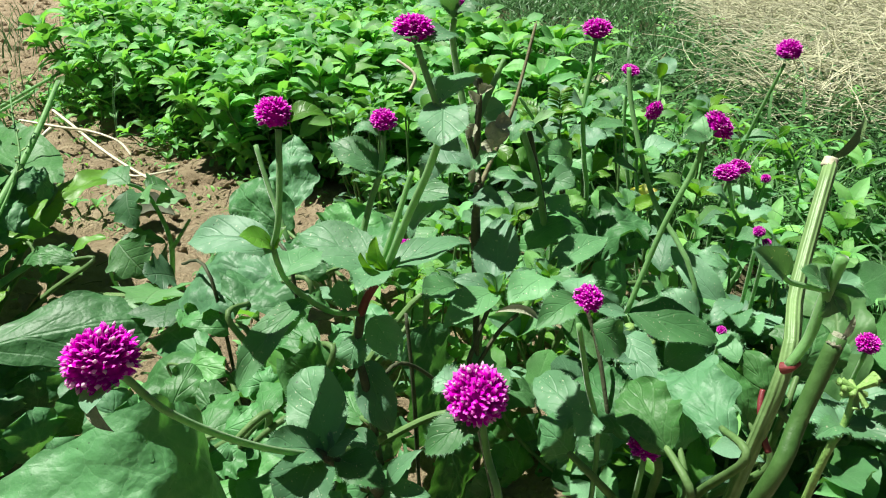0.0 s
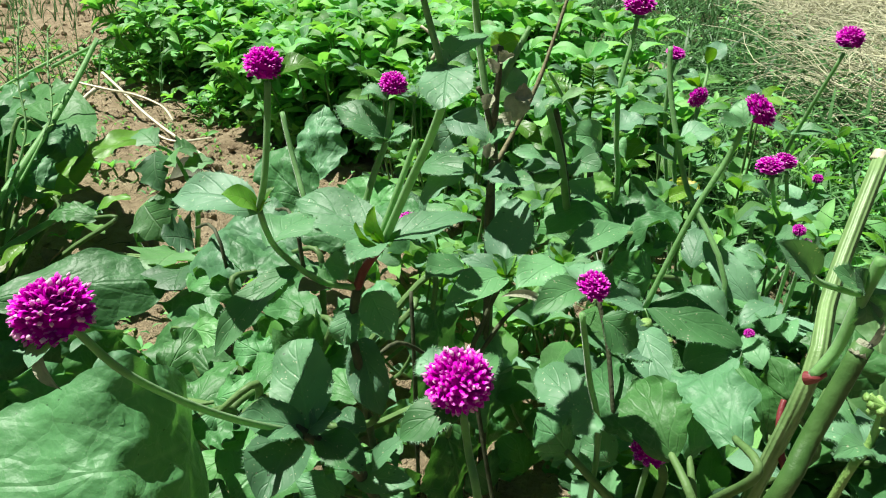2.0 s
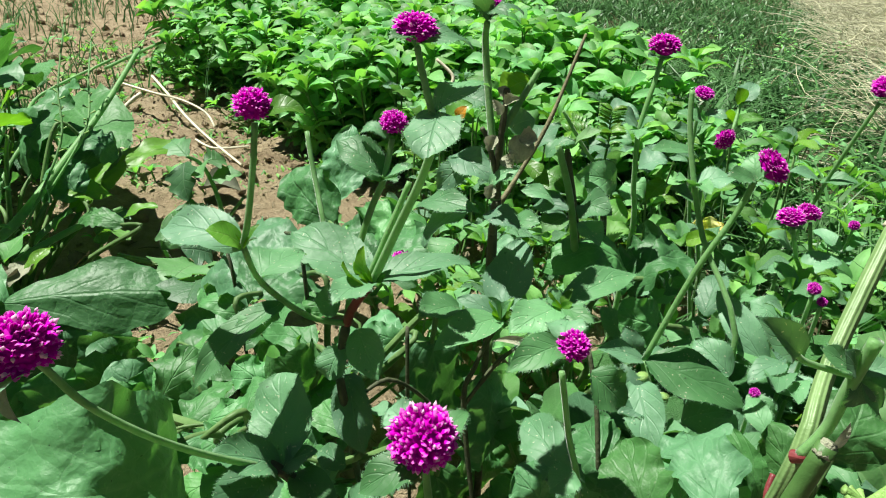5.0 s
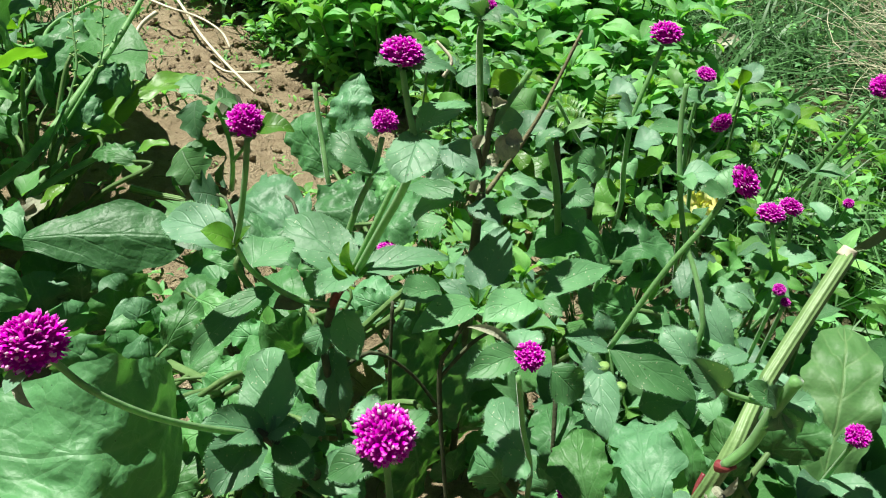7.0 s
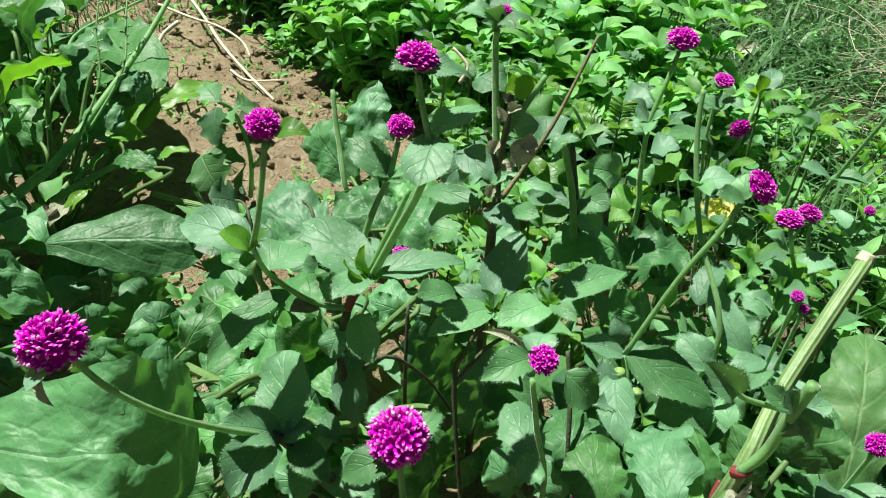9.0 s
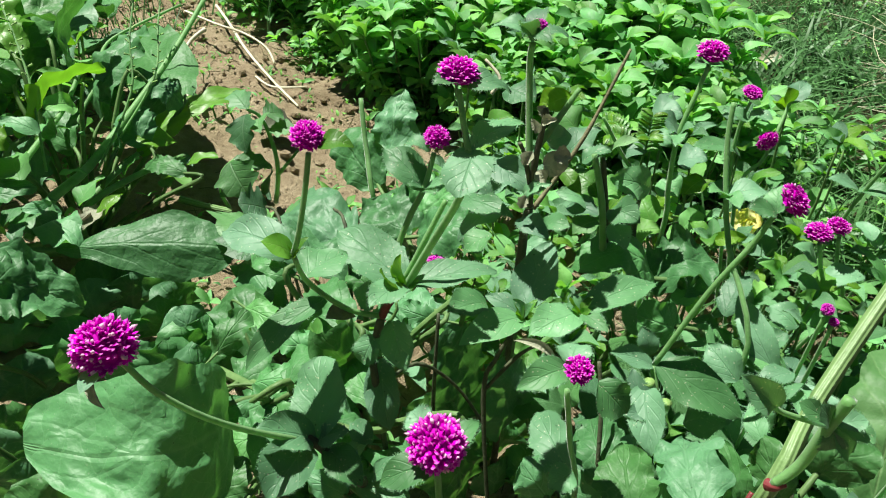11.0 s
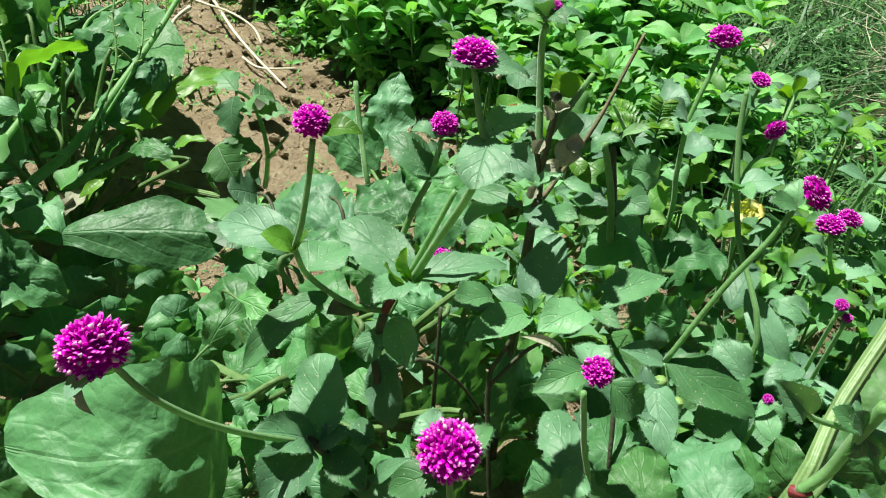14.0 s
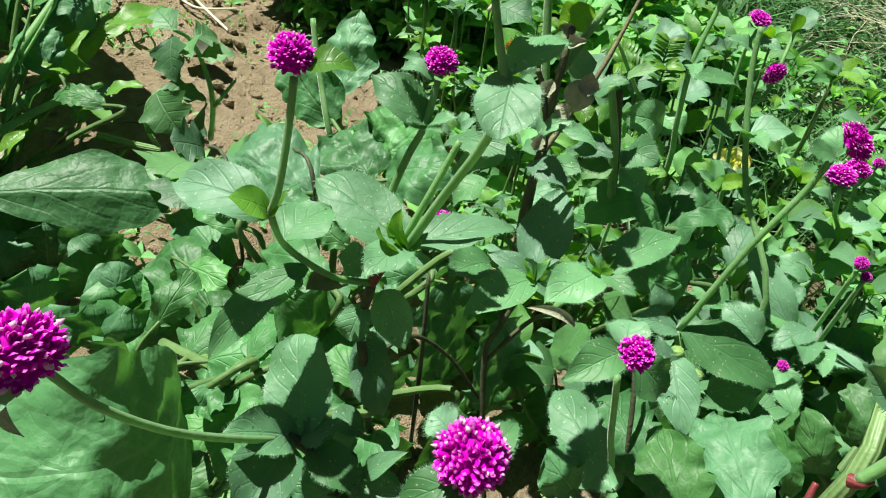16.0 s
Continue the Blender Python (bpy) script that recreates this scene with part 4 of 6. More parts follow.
pair(four, open_node, [(0.0862, 0.3508, 0.1800), (0.1597, 0.3496, 0.1600), (0.1294, 0.3790, 0.1651)], (0.0135, 0.0265, 0.011), (0, -0.55, 1), bend=0.08)
leaf(four, (0.1069, 0.3431, 0.1712), (0.1163, 0.3102, 0.1538), 0.0195, (-0.1, -1, 0.5), "oval", fold=0.3)
leaf(four, (0.1079, 0.3339, 0.1600), (0.0991, 0.3479, 0.1761), 0.013, (0.2, -1, 0.4), "lance")
leaf(four, (0.1117, 0.3304, 0.1626), (0.0976, 0.3222, 0.1650), 0.010, (0, -0.6, 1), "lance")
stem(four, [(0.1155, 0.3443, 0.1447), (0.1129, 0.3425, 0.1620), (0.1080, 0.3427, 0.1739)], 0.0030, 0.0034, BUD, name="bud", label="rolled yellow-green leaf bud")
stem(four, [(0.1177, 0.3412, 0.1485), (0.1190, 0.3373, 0.1609), (0.1194, 0.3373, 0.1683)], 0.0024, 0.0028, BUD, name="bud", label="rolled yellow-green leaf bud")
flower(four, (0.1294, 0.3670, 0.1557), 0.0062, (0.2, 0.2, 1), 3, "", 0.3, 0.01)
leaf(four, (0.1338, 0.3537, 0.1427), (0.1572, 0.3544, 0.1533), 0.026, (0, -0.4, 1), "oval")
for a, b, w, f in (((0.1900, 0.4250, 0.1390), (0.1620, 0.4620, 0.1660), 0.0195, (-0.5, -0.5, 0.9)), ((0.1630, 0.3950, 0.1480), (0.1440, 0.4120, 0.1580), 0.0205, (-0.3, -0.7, 0.8)), ((0.1490, 0.4200, 0.1480), (0.1310, 0.4350, 0.1510), 0.018, (-0.4, -0.5, 1)), ((0.1980, 0.4200, 0.1460), (0.1760, 0.4050, 0.1390), 0.015, (-0.4, -0.5, 1)),
                   ((0.1210, 0.4400, 0.1620), (0.1360, 0.4500, 0.1660), 0.016, (-0.4, -0.5, 1)), ((0.1070, 0.4200, 0.1470), (0.0910, 0.4300, 0.1610), 0.014, (-0.3, -0.6, 0.9)), ((0.1130, 0.4000, 0.1490), (0.1040, 0.4050, 0.1640), 0.012, (0.2, -0.9, 0.4)), ((0.1820, 0.4400, 0.1430), (0.1940, 0.4450, 0.1570), 0.018, (-0.4, -0.5, 1)), ((0.2060, 0.4700, 0.1470), (0.1870, 0.4800, 0.1530), 0.020, (-0.4, -0.5, 1)),
                   ((0.1700, 0.3800, 0.1480), (0.1830, 0.3700, 0.1380), 0.013, (-0.3, -0.7, 0.8)), ((0.1740, 0.3500, 0.1470), (0.1680, 0.3700, 0.1520), 0.012, (-0.4, -0.6, 0.9)), ((0.1600, 0.4700, 0.1430), (0.1730, 0.5000, 0.1610), 0.020, (-0.4, -0.5, 1)), ((0.0860, 0.4300, 0.1410), (0.0720, 0.4400, 0.1470), 0.016, (-0.3, -0.6, 0.9)), ((0.1300, 0.4800, 0.1570), (0.1150, 0.4700, 0.1500), 0.017, (-0.4, -0.5, 1))):
    leaf(four, a, b, w, f, "oval", seed=round(w * 4000 + abs(b[0]) * 700), bend=0.12, fold=0.22)

# the far plants at the edge of the grass
five = amaranth((0.20, 0.58, 0.012), "globe amaranth with several magenta heads beside the grass")
stem(five, [(0.19, 0.60, 0.01), (0.1556, 0.5931, 0.1857), (0.1508, 0.5963, 0.2308), (0.1527, 0.5941, 0.2533)], 0.0017, 0.0012)
flower(five, (0.1523, 0.5959, 0.2600), 0.0082, (0.2, -0.3, 1), 3, "ragged pale magenta head", 0.3, 0.9, 0.3)
stem(five, [(0.20, 0.59, 0.01), (0.1636, 0.5883, 0.1750), (0.1746, 0.5920, 0.2144), (0.1852, 0.6238, 0.2506)], 0.0018, 0.0013)
flower(five, (0.1696, 0.5780, 0.2326), 0.0090, (0.5, -0.6, -0.3), 2, "drooping magenta head seen from its side", 0.3, 0.7, 0.3)
leaf(five, (0.1849, 0.6225, 0.2487), (0.1953, 0.6404, 0.2629), 0.016, (0, -1, 0.4), "oval")
leaf(five, (0.1854, 0.6234, 0.2498), (0.1790, 0.6177, 0.2624), 0.013, (0.3, -1, 0.4), "oval", FRESH)
stem(five, [(0.21, 0.57, 0.01), (0.2273, 0.5091, 0.1394), (0.2124, 0.4957, 0.1814), (0.2017, 0.4813, 0.2050)], 0.0016, 0.0014)
flower(five, (0.1992, 0.4817, 0.2124), 0.0092, (0, -0.1, 1), 2, "", 0.3, 0.8, 0.1)
stem(five, [(0.22, 0.57, 0.01), (0.2413, 0.5219, 0.1347), (0.2257, 0.5086, 0.1772), (0.2171, 0.5012, 0.2034)], 0.0015, 0.0013)
flower(five, (0.2150, 0.5024, 0.2099), 0.0085, (0.3, 0.1, 1), 2, "", 0.8, 0.01)
stem(five, [(0.24, 0.60, 0.01), (0.232, 0.585, 0.12), (0.240, 0.57, 0.20), (0.257, 0.558, 0.272)], 0.0018, 0.0013)
flower(five, (0.258, 0.557, 0.282), 0.0098, (0.05, -0.05, 1), 1, "", 0.2, 0.9, 0.0)
pair(five, (0.239, 0.571, 0.21), [(0.215, 0.565, 0.217), (0.262, 0.562, 0.214)], 0.013)
for a, b, w in (((0.1618, 0.5784, 0.1793), (0.1369, 0.5685, 0.1927), 0.016), ((0.1582, 0.5965, 0.2090), (0.1190, 0.5696, 0.2208), 0.020), ((0.1545, 0.5911, 0.2402), (0.1347, 0.5895, 0.2457), 0.012), ((0.1551, 0.5947, 0.2456), (0.1703, 0.5861, 0.2451), 0.010),
                ((0.2060, 0.4869, 0.1893), (0.1883, 0.4830, 0.1997), 0.014), ((0.2134, 0.4919, 0.1750), (0.2388, 0.4912, 0.1827), 0.018), ((0.2165, 0.4973, 0.1633), (0.1940, 0.4858, 0.1734), 0.016), ((0.2288, 0.5055, 0.1521), (0.2096, 0.4784, 0.1555), 0.02)):
    leaf(five, a, b, w, (0, -0.55, 1), "oval", seed=round(w * 4000 + b[0] * 100), bend=0.12)

six = amaranth((0.25, 0.43, 0.012), "young globe amaranth with small magenta buds")
for at, r, k in (((0.1991, 0.4145, 0.1983), 0.0040, 1), ((0.2050, 0.4148, 0.1908), 0.0030, 1), ((0.269, 0.431, 0.116), 0.0072, 1), ((0.243, 0.353, 0.158), 0.0068, 1), ((0.333, 0.729, 0.123), 0.0055, 1), ((0.1731, 0.3801, 0.1492), 0.0032, 1)):
    at = V(at)
    foot = Vector((at.x * 0.98 + 0.003, at.y + 0.025, 0.01))
    stem(six, [foot, foot.lerp(at, 0.5) + Vector((0.004, 0.006, 0)), at - Vector((0, 0, r * 0.7))], 0.0016, 0.0012)
    flower(six, at, r, (0.1, -0.3, 1), k, "", at.x * 9, 1.0, at.y * 9)
    mid_at = foot.lerp(at, 0.6)
    for a in range(4):
        d = Vector((math.cos(a * 1.57 + at.x * 30), math.sin(a * 1.57 + at.x * 30), 0.25)) * 0.035
        q = mid_at + Vector((0, 0, 0.012 * (a // 2)))
        leaf(six, q, q + d, 0.017, (0, -0.3, 1), "oval", seed=a, bend=0.15)

# dark shaded head low among the leaves
seven = amaranth((0.10, 0.29, 0.012), "low globe amaranth head in deep shade")
stem(seven, [(0.10, 0.29, 0.01), (0.102, 0.278, 0.09), (0.103, 0.268, 0.148)], 0.0016, 0.0013)
flower(seven, (0.103, 0.268, 0.157), 0.0082, (0.1, -0.2, 1), 1, "dark magenta head in shade", 0.3, 0.8, 0.2)

# ---- crinkled leafy vegetables ----
GREENS = "leafy vegetable plants"


def chard(base, label):
    return thing("leafy_vegetable", base, label, "vegetable plant", GREENS)


def big_leaf(plant, base, tip, width, face, foot=None, r=0.0022, shape="round", label="", material=None, **kw):
    """A crinkled blade with its fleshy stalk."""
    kw.setdefault("crinkle", 0.075)
    kw.setdefault("nu", 16)
    kw.setdefault("nv", 26)
    kw.setdefault("ragged", 0.22)
    kw.setdefault("ruffle", 0.06)
    kw.setdefault("torn", 0.12)
    kw.setdefault("bend", 0.18)
    kw.setdefault("fold", -0.15)
    kw.setdefault("seed", round(abs(tip[0]) * 700) % 40)
    b = leaf(plant, base, tip, width, face, shape, material or CHARD, label=label, **kw)
    if foot is not None:
        d = (V(tip) - V(base)).normalized()
        a = V(base) - d * min(0.02, 0.3 * (V(base) - V(foot)).length)
        m = V(foot).lerp(a, 0.6) + Vector((0, 0, 0.006))
        stem(plant, [foot, m, a, V(base) + d * 0.004], r * 1.25, r * 0.7, WEED_STEM, name="leaf_stalk", sides=8)
    return b


front = chard((-0.11, 0.36, 0.015), "leafy vegetable with broad crinkled green leaves near the camera")
FOOT = (-0.11, 0.36, 0.015)
big_leaf(front, (-0.1025, 0.2782, 0.1400), (-0.1581, 0.2029, 0.1640), 0.078, (0.22, -0.75, 0.34), FOOT, bend=0.44, fold=0.10, crinkle=0.05, wave=0.07, ruffle=0.04, torn=0.05, ragged=0.15, twist=-0.9, label="broad arched crinkled leaf, half sunlit", nu=24, nv=36)
big_leaf(front, (-0.1380, 0.3850, 0.0760), (-0.2170, 0.4800, 0.0550), 0.052, (-0.45, -0.35, 1), FOOT, wave=0.10, ragged=0.25, ruffle=0.10, lobes=0.10, lobe_count=3)
big_leaf(front, (-0.1540, 0.4300, 0.0830), (-0.2200, 0.5000, 0.0710), 0.034, (-0.2, -0.6, 0.9), FOOT, wave=0.10, ruffle=0.12)
big_leaf(front, (-0.1860, 0.4200, 0.0530), (-0.2240, 0.4280, 0.0530), 0.022, (-0.4, -0.6, 0.8), FOOT, wave=0.10)
big_leaf(front, (-0.0520, 0.3350, 0.1310), (-0.1020, 0.3750, 0.1330), 0.044, (0.5, -0.8, 0.2), FOOT, wave=0.08, ruffle=0.05, material=FRESH)
big_leaf(front, (-0.0870, 0.3150, 0.1300), (-0.0760, 0.3550, 0.1280), 0.026, (-0.45, -0.35, 1), FOOT, wave=0.10)
big_leaf(front, (-0.0320, 0.3150, 0.1310), (-0.0680, 0.3600, 0.1240), 0.026, (-0.45, -0.35, 1), FOOT, wave=0.12)
big_leaf(front, (-0.0910, 0.2850, 0.1410), (-0.1130, 0.2680, 0.1270), 0.015, (-0.3, -0.7, 0.8), FOOT, wave=0.14, ruffle=0.14)
big_leaf(front, (-0.0930, 0.2950, 0.1080), (-0.1120, 0.2850, 0.0860), 0.022, (-0.4, -0.7, 0.7), FOOT, wave=0.14, torn=0.3)
big_leaf(front, (-0.1390, 0.3000, 0.0270), (-0.1990, 0.2960, 0.0340), 0.056, (-0.35, -0.6, 1), FOOT, wave=0.08, lobes=0.30, lobe_count=3, torn=0.2, ruffle=0.05, bend=0.10, label="pale lobed leaf close to the soil")
big_leaf(front, (-0.1050, 0.2900, 0.0460), (-0.1460, 0.3000, 0.0530), 0.034, (0.5, -0.8, 0.3), FOOT, wave=0.12)
big_leaf(front, (-0.1240, 0.3250, 0.1100), (-0.1160, 0.3700, 0.1090), 0.030, (-0.45, -0.35, 1), FOOT, wave=0.12)
big_leaf(front, (-0.0280, 0.3000, 0.0820), (-0.0010, 0.2850, 0.0960), 0.022, (-0.3, -0.6, 1), FOOT, wave=0.12)
big_leaf(front, (-0.0040, 0.3850, 0.1480), (0.0020, 0.3800, 0.0800), 0.050, (0.85, -0.55, 0.0), FOOT, wave=0.05, ruffle=0.03, bend=0.06, label="large hanging leaf in the shade")
big_leaf(front, (0.0300, 0.3900, 0.1300), (0.0340, 0.3840, 0.0640), 0.048, (0.85, -0.55, 0.0), (0.02, 0.40, 0.015), wave=0.05, ruffle=0.03, bend=0.06)
big_leaf(front, (0.0120, 0.3350, 0.1000), (0.0160, 0.3300, 0.0450), 0.044, (0.85, -0.55, 0.0), FOOT, wave=0.05, ruffle=0.03, bend=0.06)
big_leaf(front, (-0.0550, 0.3000, 0.1240), (-0.1130, 0.3200, 0.1060), 0.034, (-0.4, -0.4, 1), FOOT, wave=0.12, ruffle=0.12)
big_leaf(front, (-0.0860, 0.3000, 0.1290), (-0.1060, 0.2900, 0.1180), 0.026, (-0.4, -0.5, 1), FOOT, wave=0.12, ruffle=0.12)
big_leaf(front, (-0.0630, 0.3500, 0.1550), (-0.1050, 0.3950, 0.1400), 0.026, (-0.4, -0.4, 1), FOOT, wave=0.1)
big_leaf(front, (-0.0600, 0.3800, 0.1350), (-0.0450, 0.4000, 0.1390), 0.026, (-0.4, -0.4, 1), FOOT, wave=0.1)
big_leaf(front, (-0.0290, 0.4000, 0.1390), (-0.0550, 0.4200, 0.1270), 0.028, (-0.4, -0.4, 1), FOOT, wave=0.1)
big_leaf(front, (-0.1370, 0.4200, 0.1250), (-0.1810, 0.4500, 0.1210), 0.030, (-0.4, -0.4, 1), FOOT, wave=0.1)
leaf(front, (-0.0220, 0.2620, 0.1300), (0.0060, 0.2580, 0.1340), 0.014, (-0.3, -0.6, 1), "oval", AMARANTH, bend=0.12, crinkle=0.04)
leaf(front, (-0.0190, 0.2750, 0.1470), (-0.0350, 0.2850, 0.1450), 0.012, (-0.4, -0.5, 1), "oval", AMARANTH, bend=0.12, crinkle=0.04)
leaf(front, (-0.0290, 0.2700, 0.1360), (-0.0210, 0.2800, 0.1470), 0.010, (-0.4, -0.5, 1), "oval", AMARANTH, bend=0.12, crinkle=0.04)
leaf(front, (-0.0140, 0.2620, 0.1360), (0.0020, 0.2660, 0.1540), 0.010, (-0.4, -0.5, 1), "lance", AMARANTH, bend=0.12, crinkle=0.04)
stem(front, [(-0.1460, 0.3350, 0.1030), (-0.1060, 0.3150, 0.1170), (-0.0790, 0.3050, 0.1200)], 0.0030, 0.0024, WEED_STEM, name="leaf_stalk")
stem(front, [(-0.1380, 0.3380, 0.0960), (-0.1050, 0.3200, 0.1170), (-0.0800, 0.3120, 0.1240)], 0.0024, 0.0018, WEED_STEM, name="leaf_stalk")
big_leaf(front, (-0.1186, 0.4031, 0.1504), (-0.1061, 0.4512, 0.1446), 0.06, (0, -0.6, 1), (-0.08, 0.42, 0.015), wave=0.08)
big_leaf(front, (-0.0988, 0.4334, 0.1519), (-0.1791, 0.4727, 0.1317), 0.07, (0.1, -0.6, 1), (-0.08, 0.42, 0.015), wave=0.08)
big_leaf(front, (-0.0612, 0.3453, 0.1319), (-0.0705, 0.3253, 0.1613), 0.04, (0.1, -0.8, 0.7), (-0.06, 0.38, 0.015), wave=0.15)
big_leaf(front, (-0.1790, 0.2339, 0.0617), (-0.1979, 0.2166, 0.0992), 0.035, (0.1, -0.6, 0.9), FOOT, wave=0.1)
big_leaf(front, (-0.0524, 0.3254, 0.1162), (-0.0813, 0.2642, 0.1078), 0.05, (0, -0.7, 0.8), FOOT, wave=0.12)

rng = random.Random(91)
for q in ((-0.0932, 0.3200, 0.1241), (-0.0977, 0.3477, 0.1313), (-0.1462, 0.3529, 0.1209), (-0.0610, 0.3282, 0.1240), (-0.0442, 0.3057, 0.1199), (-0.0725, 0.2791, 0.1087), (-0.0920, 0.2592, 0.1043), (-0.0160, 0.3040, 0.1060), (-0.0392, 0.2950, 0.1012),
          (-0.1038, 0.3722, 0.1340), (-0.0755, 0.3527, 0.1302), (-0.1253, 0.2558, 0.0935), (-0.1163, 0.2762, 0.1027), (-0.1398, 0.3777, 0.1191), (-0.0742, 0.3934, 0.1554), (-0.0349, 0.3937, 0.1400), (-0.0375, 0.2605, 0.1225)):
    a = rng.uniform(0, 6.28)
    d = Vector((math.cos(a), 0.6 * math.sin(a), rng.uniform(0.1, 0.6))).normalized() * rng.uniform(0.011, 0.019)
    big_leaf(front, V(q) - d, V(q) + d, d.length * rng.uniform(1.2, 1.9), (rng.uniform(-0.7, 0.2), rng.uniform(-0.9, -0.3), rng.uniform(0.4, 1)), FOOT, 0.0012, wave=0.16, ruffle=0.10, torn=0.25, nu=12, nv=18)

back = chard((-0.12, 0.66, 0.015), "upright crinkled leafy vegetable on bare soil")
BF = (-0.12, 0.66, 0.012)
big_leaf(back, (-0.1412, 0.6248, 0.1266), (-0.1456, 0.6745, 0.1872), 0.047, (-0.1, -1, 0.3), BF, 0.003, "oval", wave=0.05, bend=0.03)
big_leaf(back, (-0.1380, 0.5952, 0.1170), (-0.1940, 0.6457, 0.1426), 0.05, (-0.1, -1, 0.5), BF, wave=0.1)
big_leaf(back, (-0.0811, 0.5384, 0.1191), (-0.0531, 0.5467, 0.1589), 0.07, (0, -0.7, 0.8), BF, wave=0.1)
big_leaf(back, (-0.0830, 0.5146, 0.1206), (-0.1202, 0.5605, 0.1315), 0.06, (0, -0.7, 0.8), BF, wave=0.1)
big_leaf(back, (-0.0696, 0.5008, 0.1317), (-0.0222, 0.4819, 0.1591), 0.05, (0, -0.6, 0.9), BF, wave=0.1)
stem(back, [BF, (-0.1234, 0.5579, 0.1097), (-0.1455, 0.5791, 0.1613), (-0.1595, 0.5986, 0.1976)], 0.0026, 0.0021, label="cut bare green stem")

right = chard((0.13, 0.33, 0.012), "low crinkled leafy vegetable with torn leaves")
RF = (0.13, 0.34, 0.012)
big_leaf(right, (0.1010, 0.2850, 0.1500), (0.0830, 0.3250, 0.1550), 0.026, (-0.45, -0.5, 0.9), RF, shape="round", wave=0.10, ragged=0.3, torn=0.6, fold=0.25, nv=30)
big_leaf(right, (0.1100, 0.2580, 0.1610), (0.0990, 0.2920, 0.1750), 0.027, (-0.05, -1, 0.35), RF, shape="oval", wave=0.08, ragged=0.25, torn=0.15, ruffle=0.05, crinkle=0.03, fold=0.35, nv=30, label="smooth folded leaf lit from behind")
big_leaf(right, (0.1370, 0.2680, 0.1640), (0.1310, 0.3280, 0.1560), 0.033, (-0.45, -0.45, 1), RF, shape="oval", wave=0.10, ruffle=0.09, lobes=0.20, lobe_count=3, torn=0.55, nv=36)
big_leaf(right, (0.1250, 0.2850, 0.1380), (0.1230, 0.3050, 0.1610), 0.020, (0.5, -0.9, 0.3), RF, wave=0.09, torn=0.2)
leaf(right, (0.0790, 0.2750, 0.1610), (0.0570, 0.3100, 0.1630), 0.0215, (-0.4, -0.5, 1), "oval", ragged=0.2, torn=0.3, nv=18)
leaf(right, (0.0940, 0.3000, 0.1180), (0.0820, 0.3100, 0.1310), 0.018, (-0.2, -0.8, 0.7), "oval", ragged=0.2)
big_leaf(right, (0.1622, 0.2999, 0.1420), (0.1448, 0.3189, 0.1692), 0.011, (0.4, -1, 0.3), RF, shape="strap", wave=0.05, fold=0.9, label="narrow folded pale leaf")
big_leaf(right, (0.0716, 0.2726, 0.1451), (0.0550, 0.2740, 0.1635), 0.022, (0.1, -0.8, 0.7), RF, wave=0.14, torn=0.5)
big_leaf(right, (0.1857, 0.3255, 0.1346), (0.1677, 0.3334, 0.1637), 0.022, (-0.2, -0.9, 0.6), RF, wave=0.14, torn=0.4)
for k, q in enumerate(((0.0072, 0.4447, 0.0300), (0.0250, 0.4654, 0.0300), (0.0486, 0.4362, 0.0300), (0.0284, 0.4103, 0.0300), (0.0106, 0.3976, 0.0300), (0.0528, 0.3924, 0.0300), (0.0327, 0.3742, 0.0300), (-0.0099, 0.4250, 0.0300), (0.0682, 0.4204, 0.0300), (-0.0336, 0.4154, 0.0300), (-0.0210, 0.3532, 0.0300))):
    d = Vector((0.3 * math.sin(k * 2.1), 0.12, 0.8)).normalized() * 0.022
    big_leaf(right, V(q) - d * 0.5, V(q) + d, 0.036, (0.75, -0.6, 0.12), None, wave=0.12, torn=0.3, nu=10, nv=16)
big_leaf(right, (0.1070, 0.4450, 0.1740), (0.0560, 0.4250, 0.1890), 0.036, (-0.3, -0.45, 1), (0.07, 0.5, 0.012), wave=0.08, bend=0.28, torn=0.05)
big_leaf(right, (0.1040, 0.4500, 0.1660), (0.1430, 0.4680, 0.1830), 0.046, (-0.3, -0.5, 1), (0.07, 0.5, 0.012), wave=0.14, bend=0.28, curl=0.6)
big_leaf(right, (0.1250, 0.4200, 0.1590), (0.1000, 0.4100, 0.1680), 0.030, (0.5, -0.8, 0.3), (0.07, 0.5, 0.012), wave=0.1)
big_leaf(right, (0.2455, 0.3645, 0.1067), (0.2554, 0.4483, 0.1617), 0.044, (-0.2, -0.8, 0.6), (0.24, 0.42, 0.012), wave=0.06, torn=0.1, material=FADED, label="broad leaf faded to pale yellow-green")
big_leaf(right, (0.1993, 0.3360, 0.1456), (0.2145, 0.3564, 0.1715), 0.04, (0, -0.7, 0.8), (0.2, 0.36, 0.012), wave=0.12)

left = chard((-0.43, 0.52, 0.012), "tall leafy vegetable with thick stalks and broad leaves")
LF = (-0.42, 0.53, 0.012)
big_leaf(left, (-0.3460, 0.4150, 0.0970), (-0.2110, 0.4700, 0.0990), 0.058, (-0.3, -0.6, 1), LF, 0.003, "obovate", crinkle=0.03, wave=0.05, ruffle=0.03, torn=0.0, ragged=0.08, bend=0.08, crest=0.65, fold=0.0, lap=(0.58, 0.0), label="long arched sunlit leaf, its near half hanging", nu=18, nv=30)
big_leaf(left, (-0.3931, 0.5906, 0.0983), (-0.3346, 0.7031, 0.1369), 0.034, (-0.6, -0.65, 0.5), LF, 0.0028, "strap", wave=0.10, bend=0.12, fold=0.5, lap=(0.9, 0.0), torn=0.0, ragged=0.1, material=FRESH, label="folded yellow-green leaf")
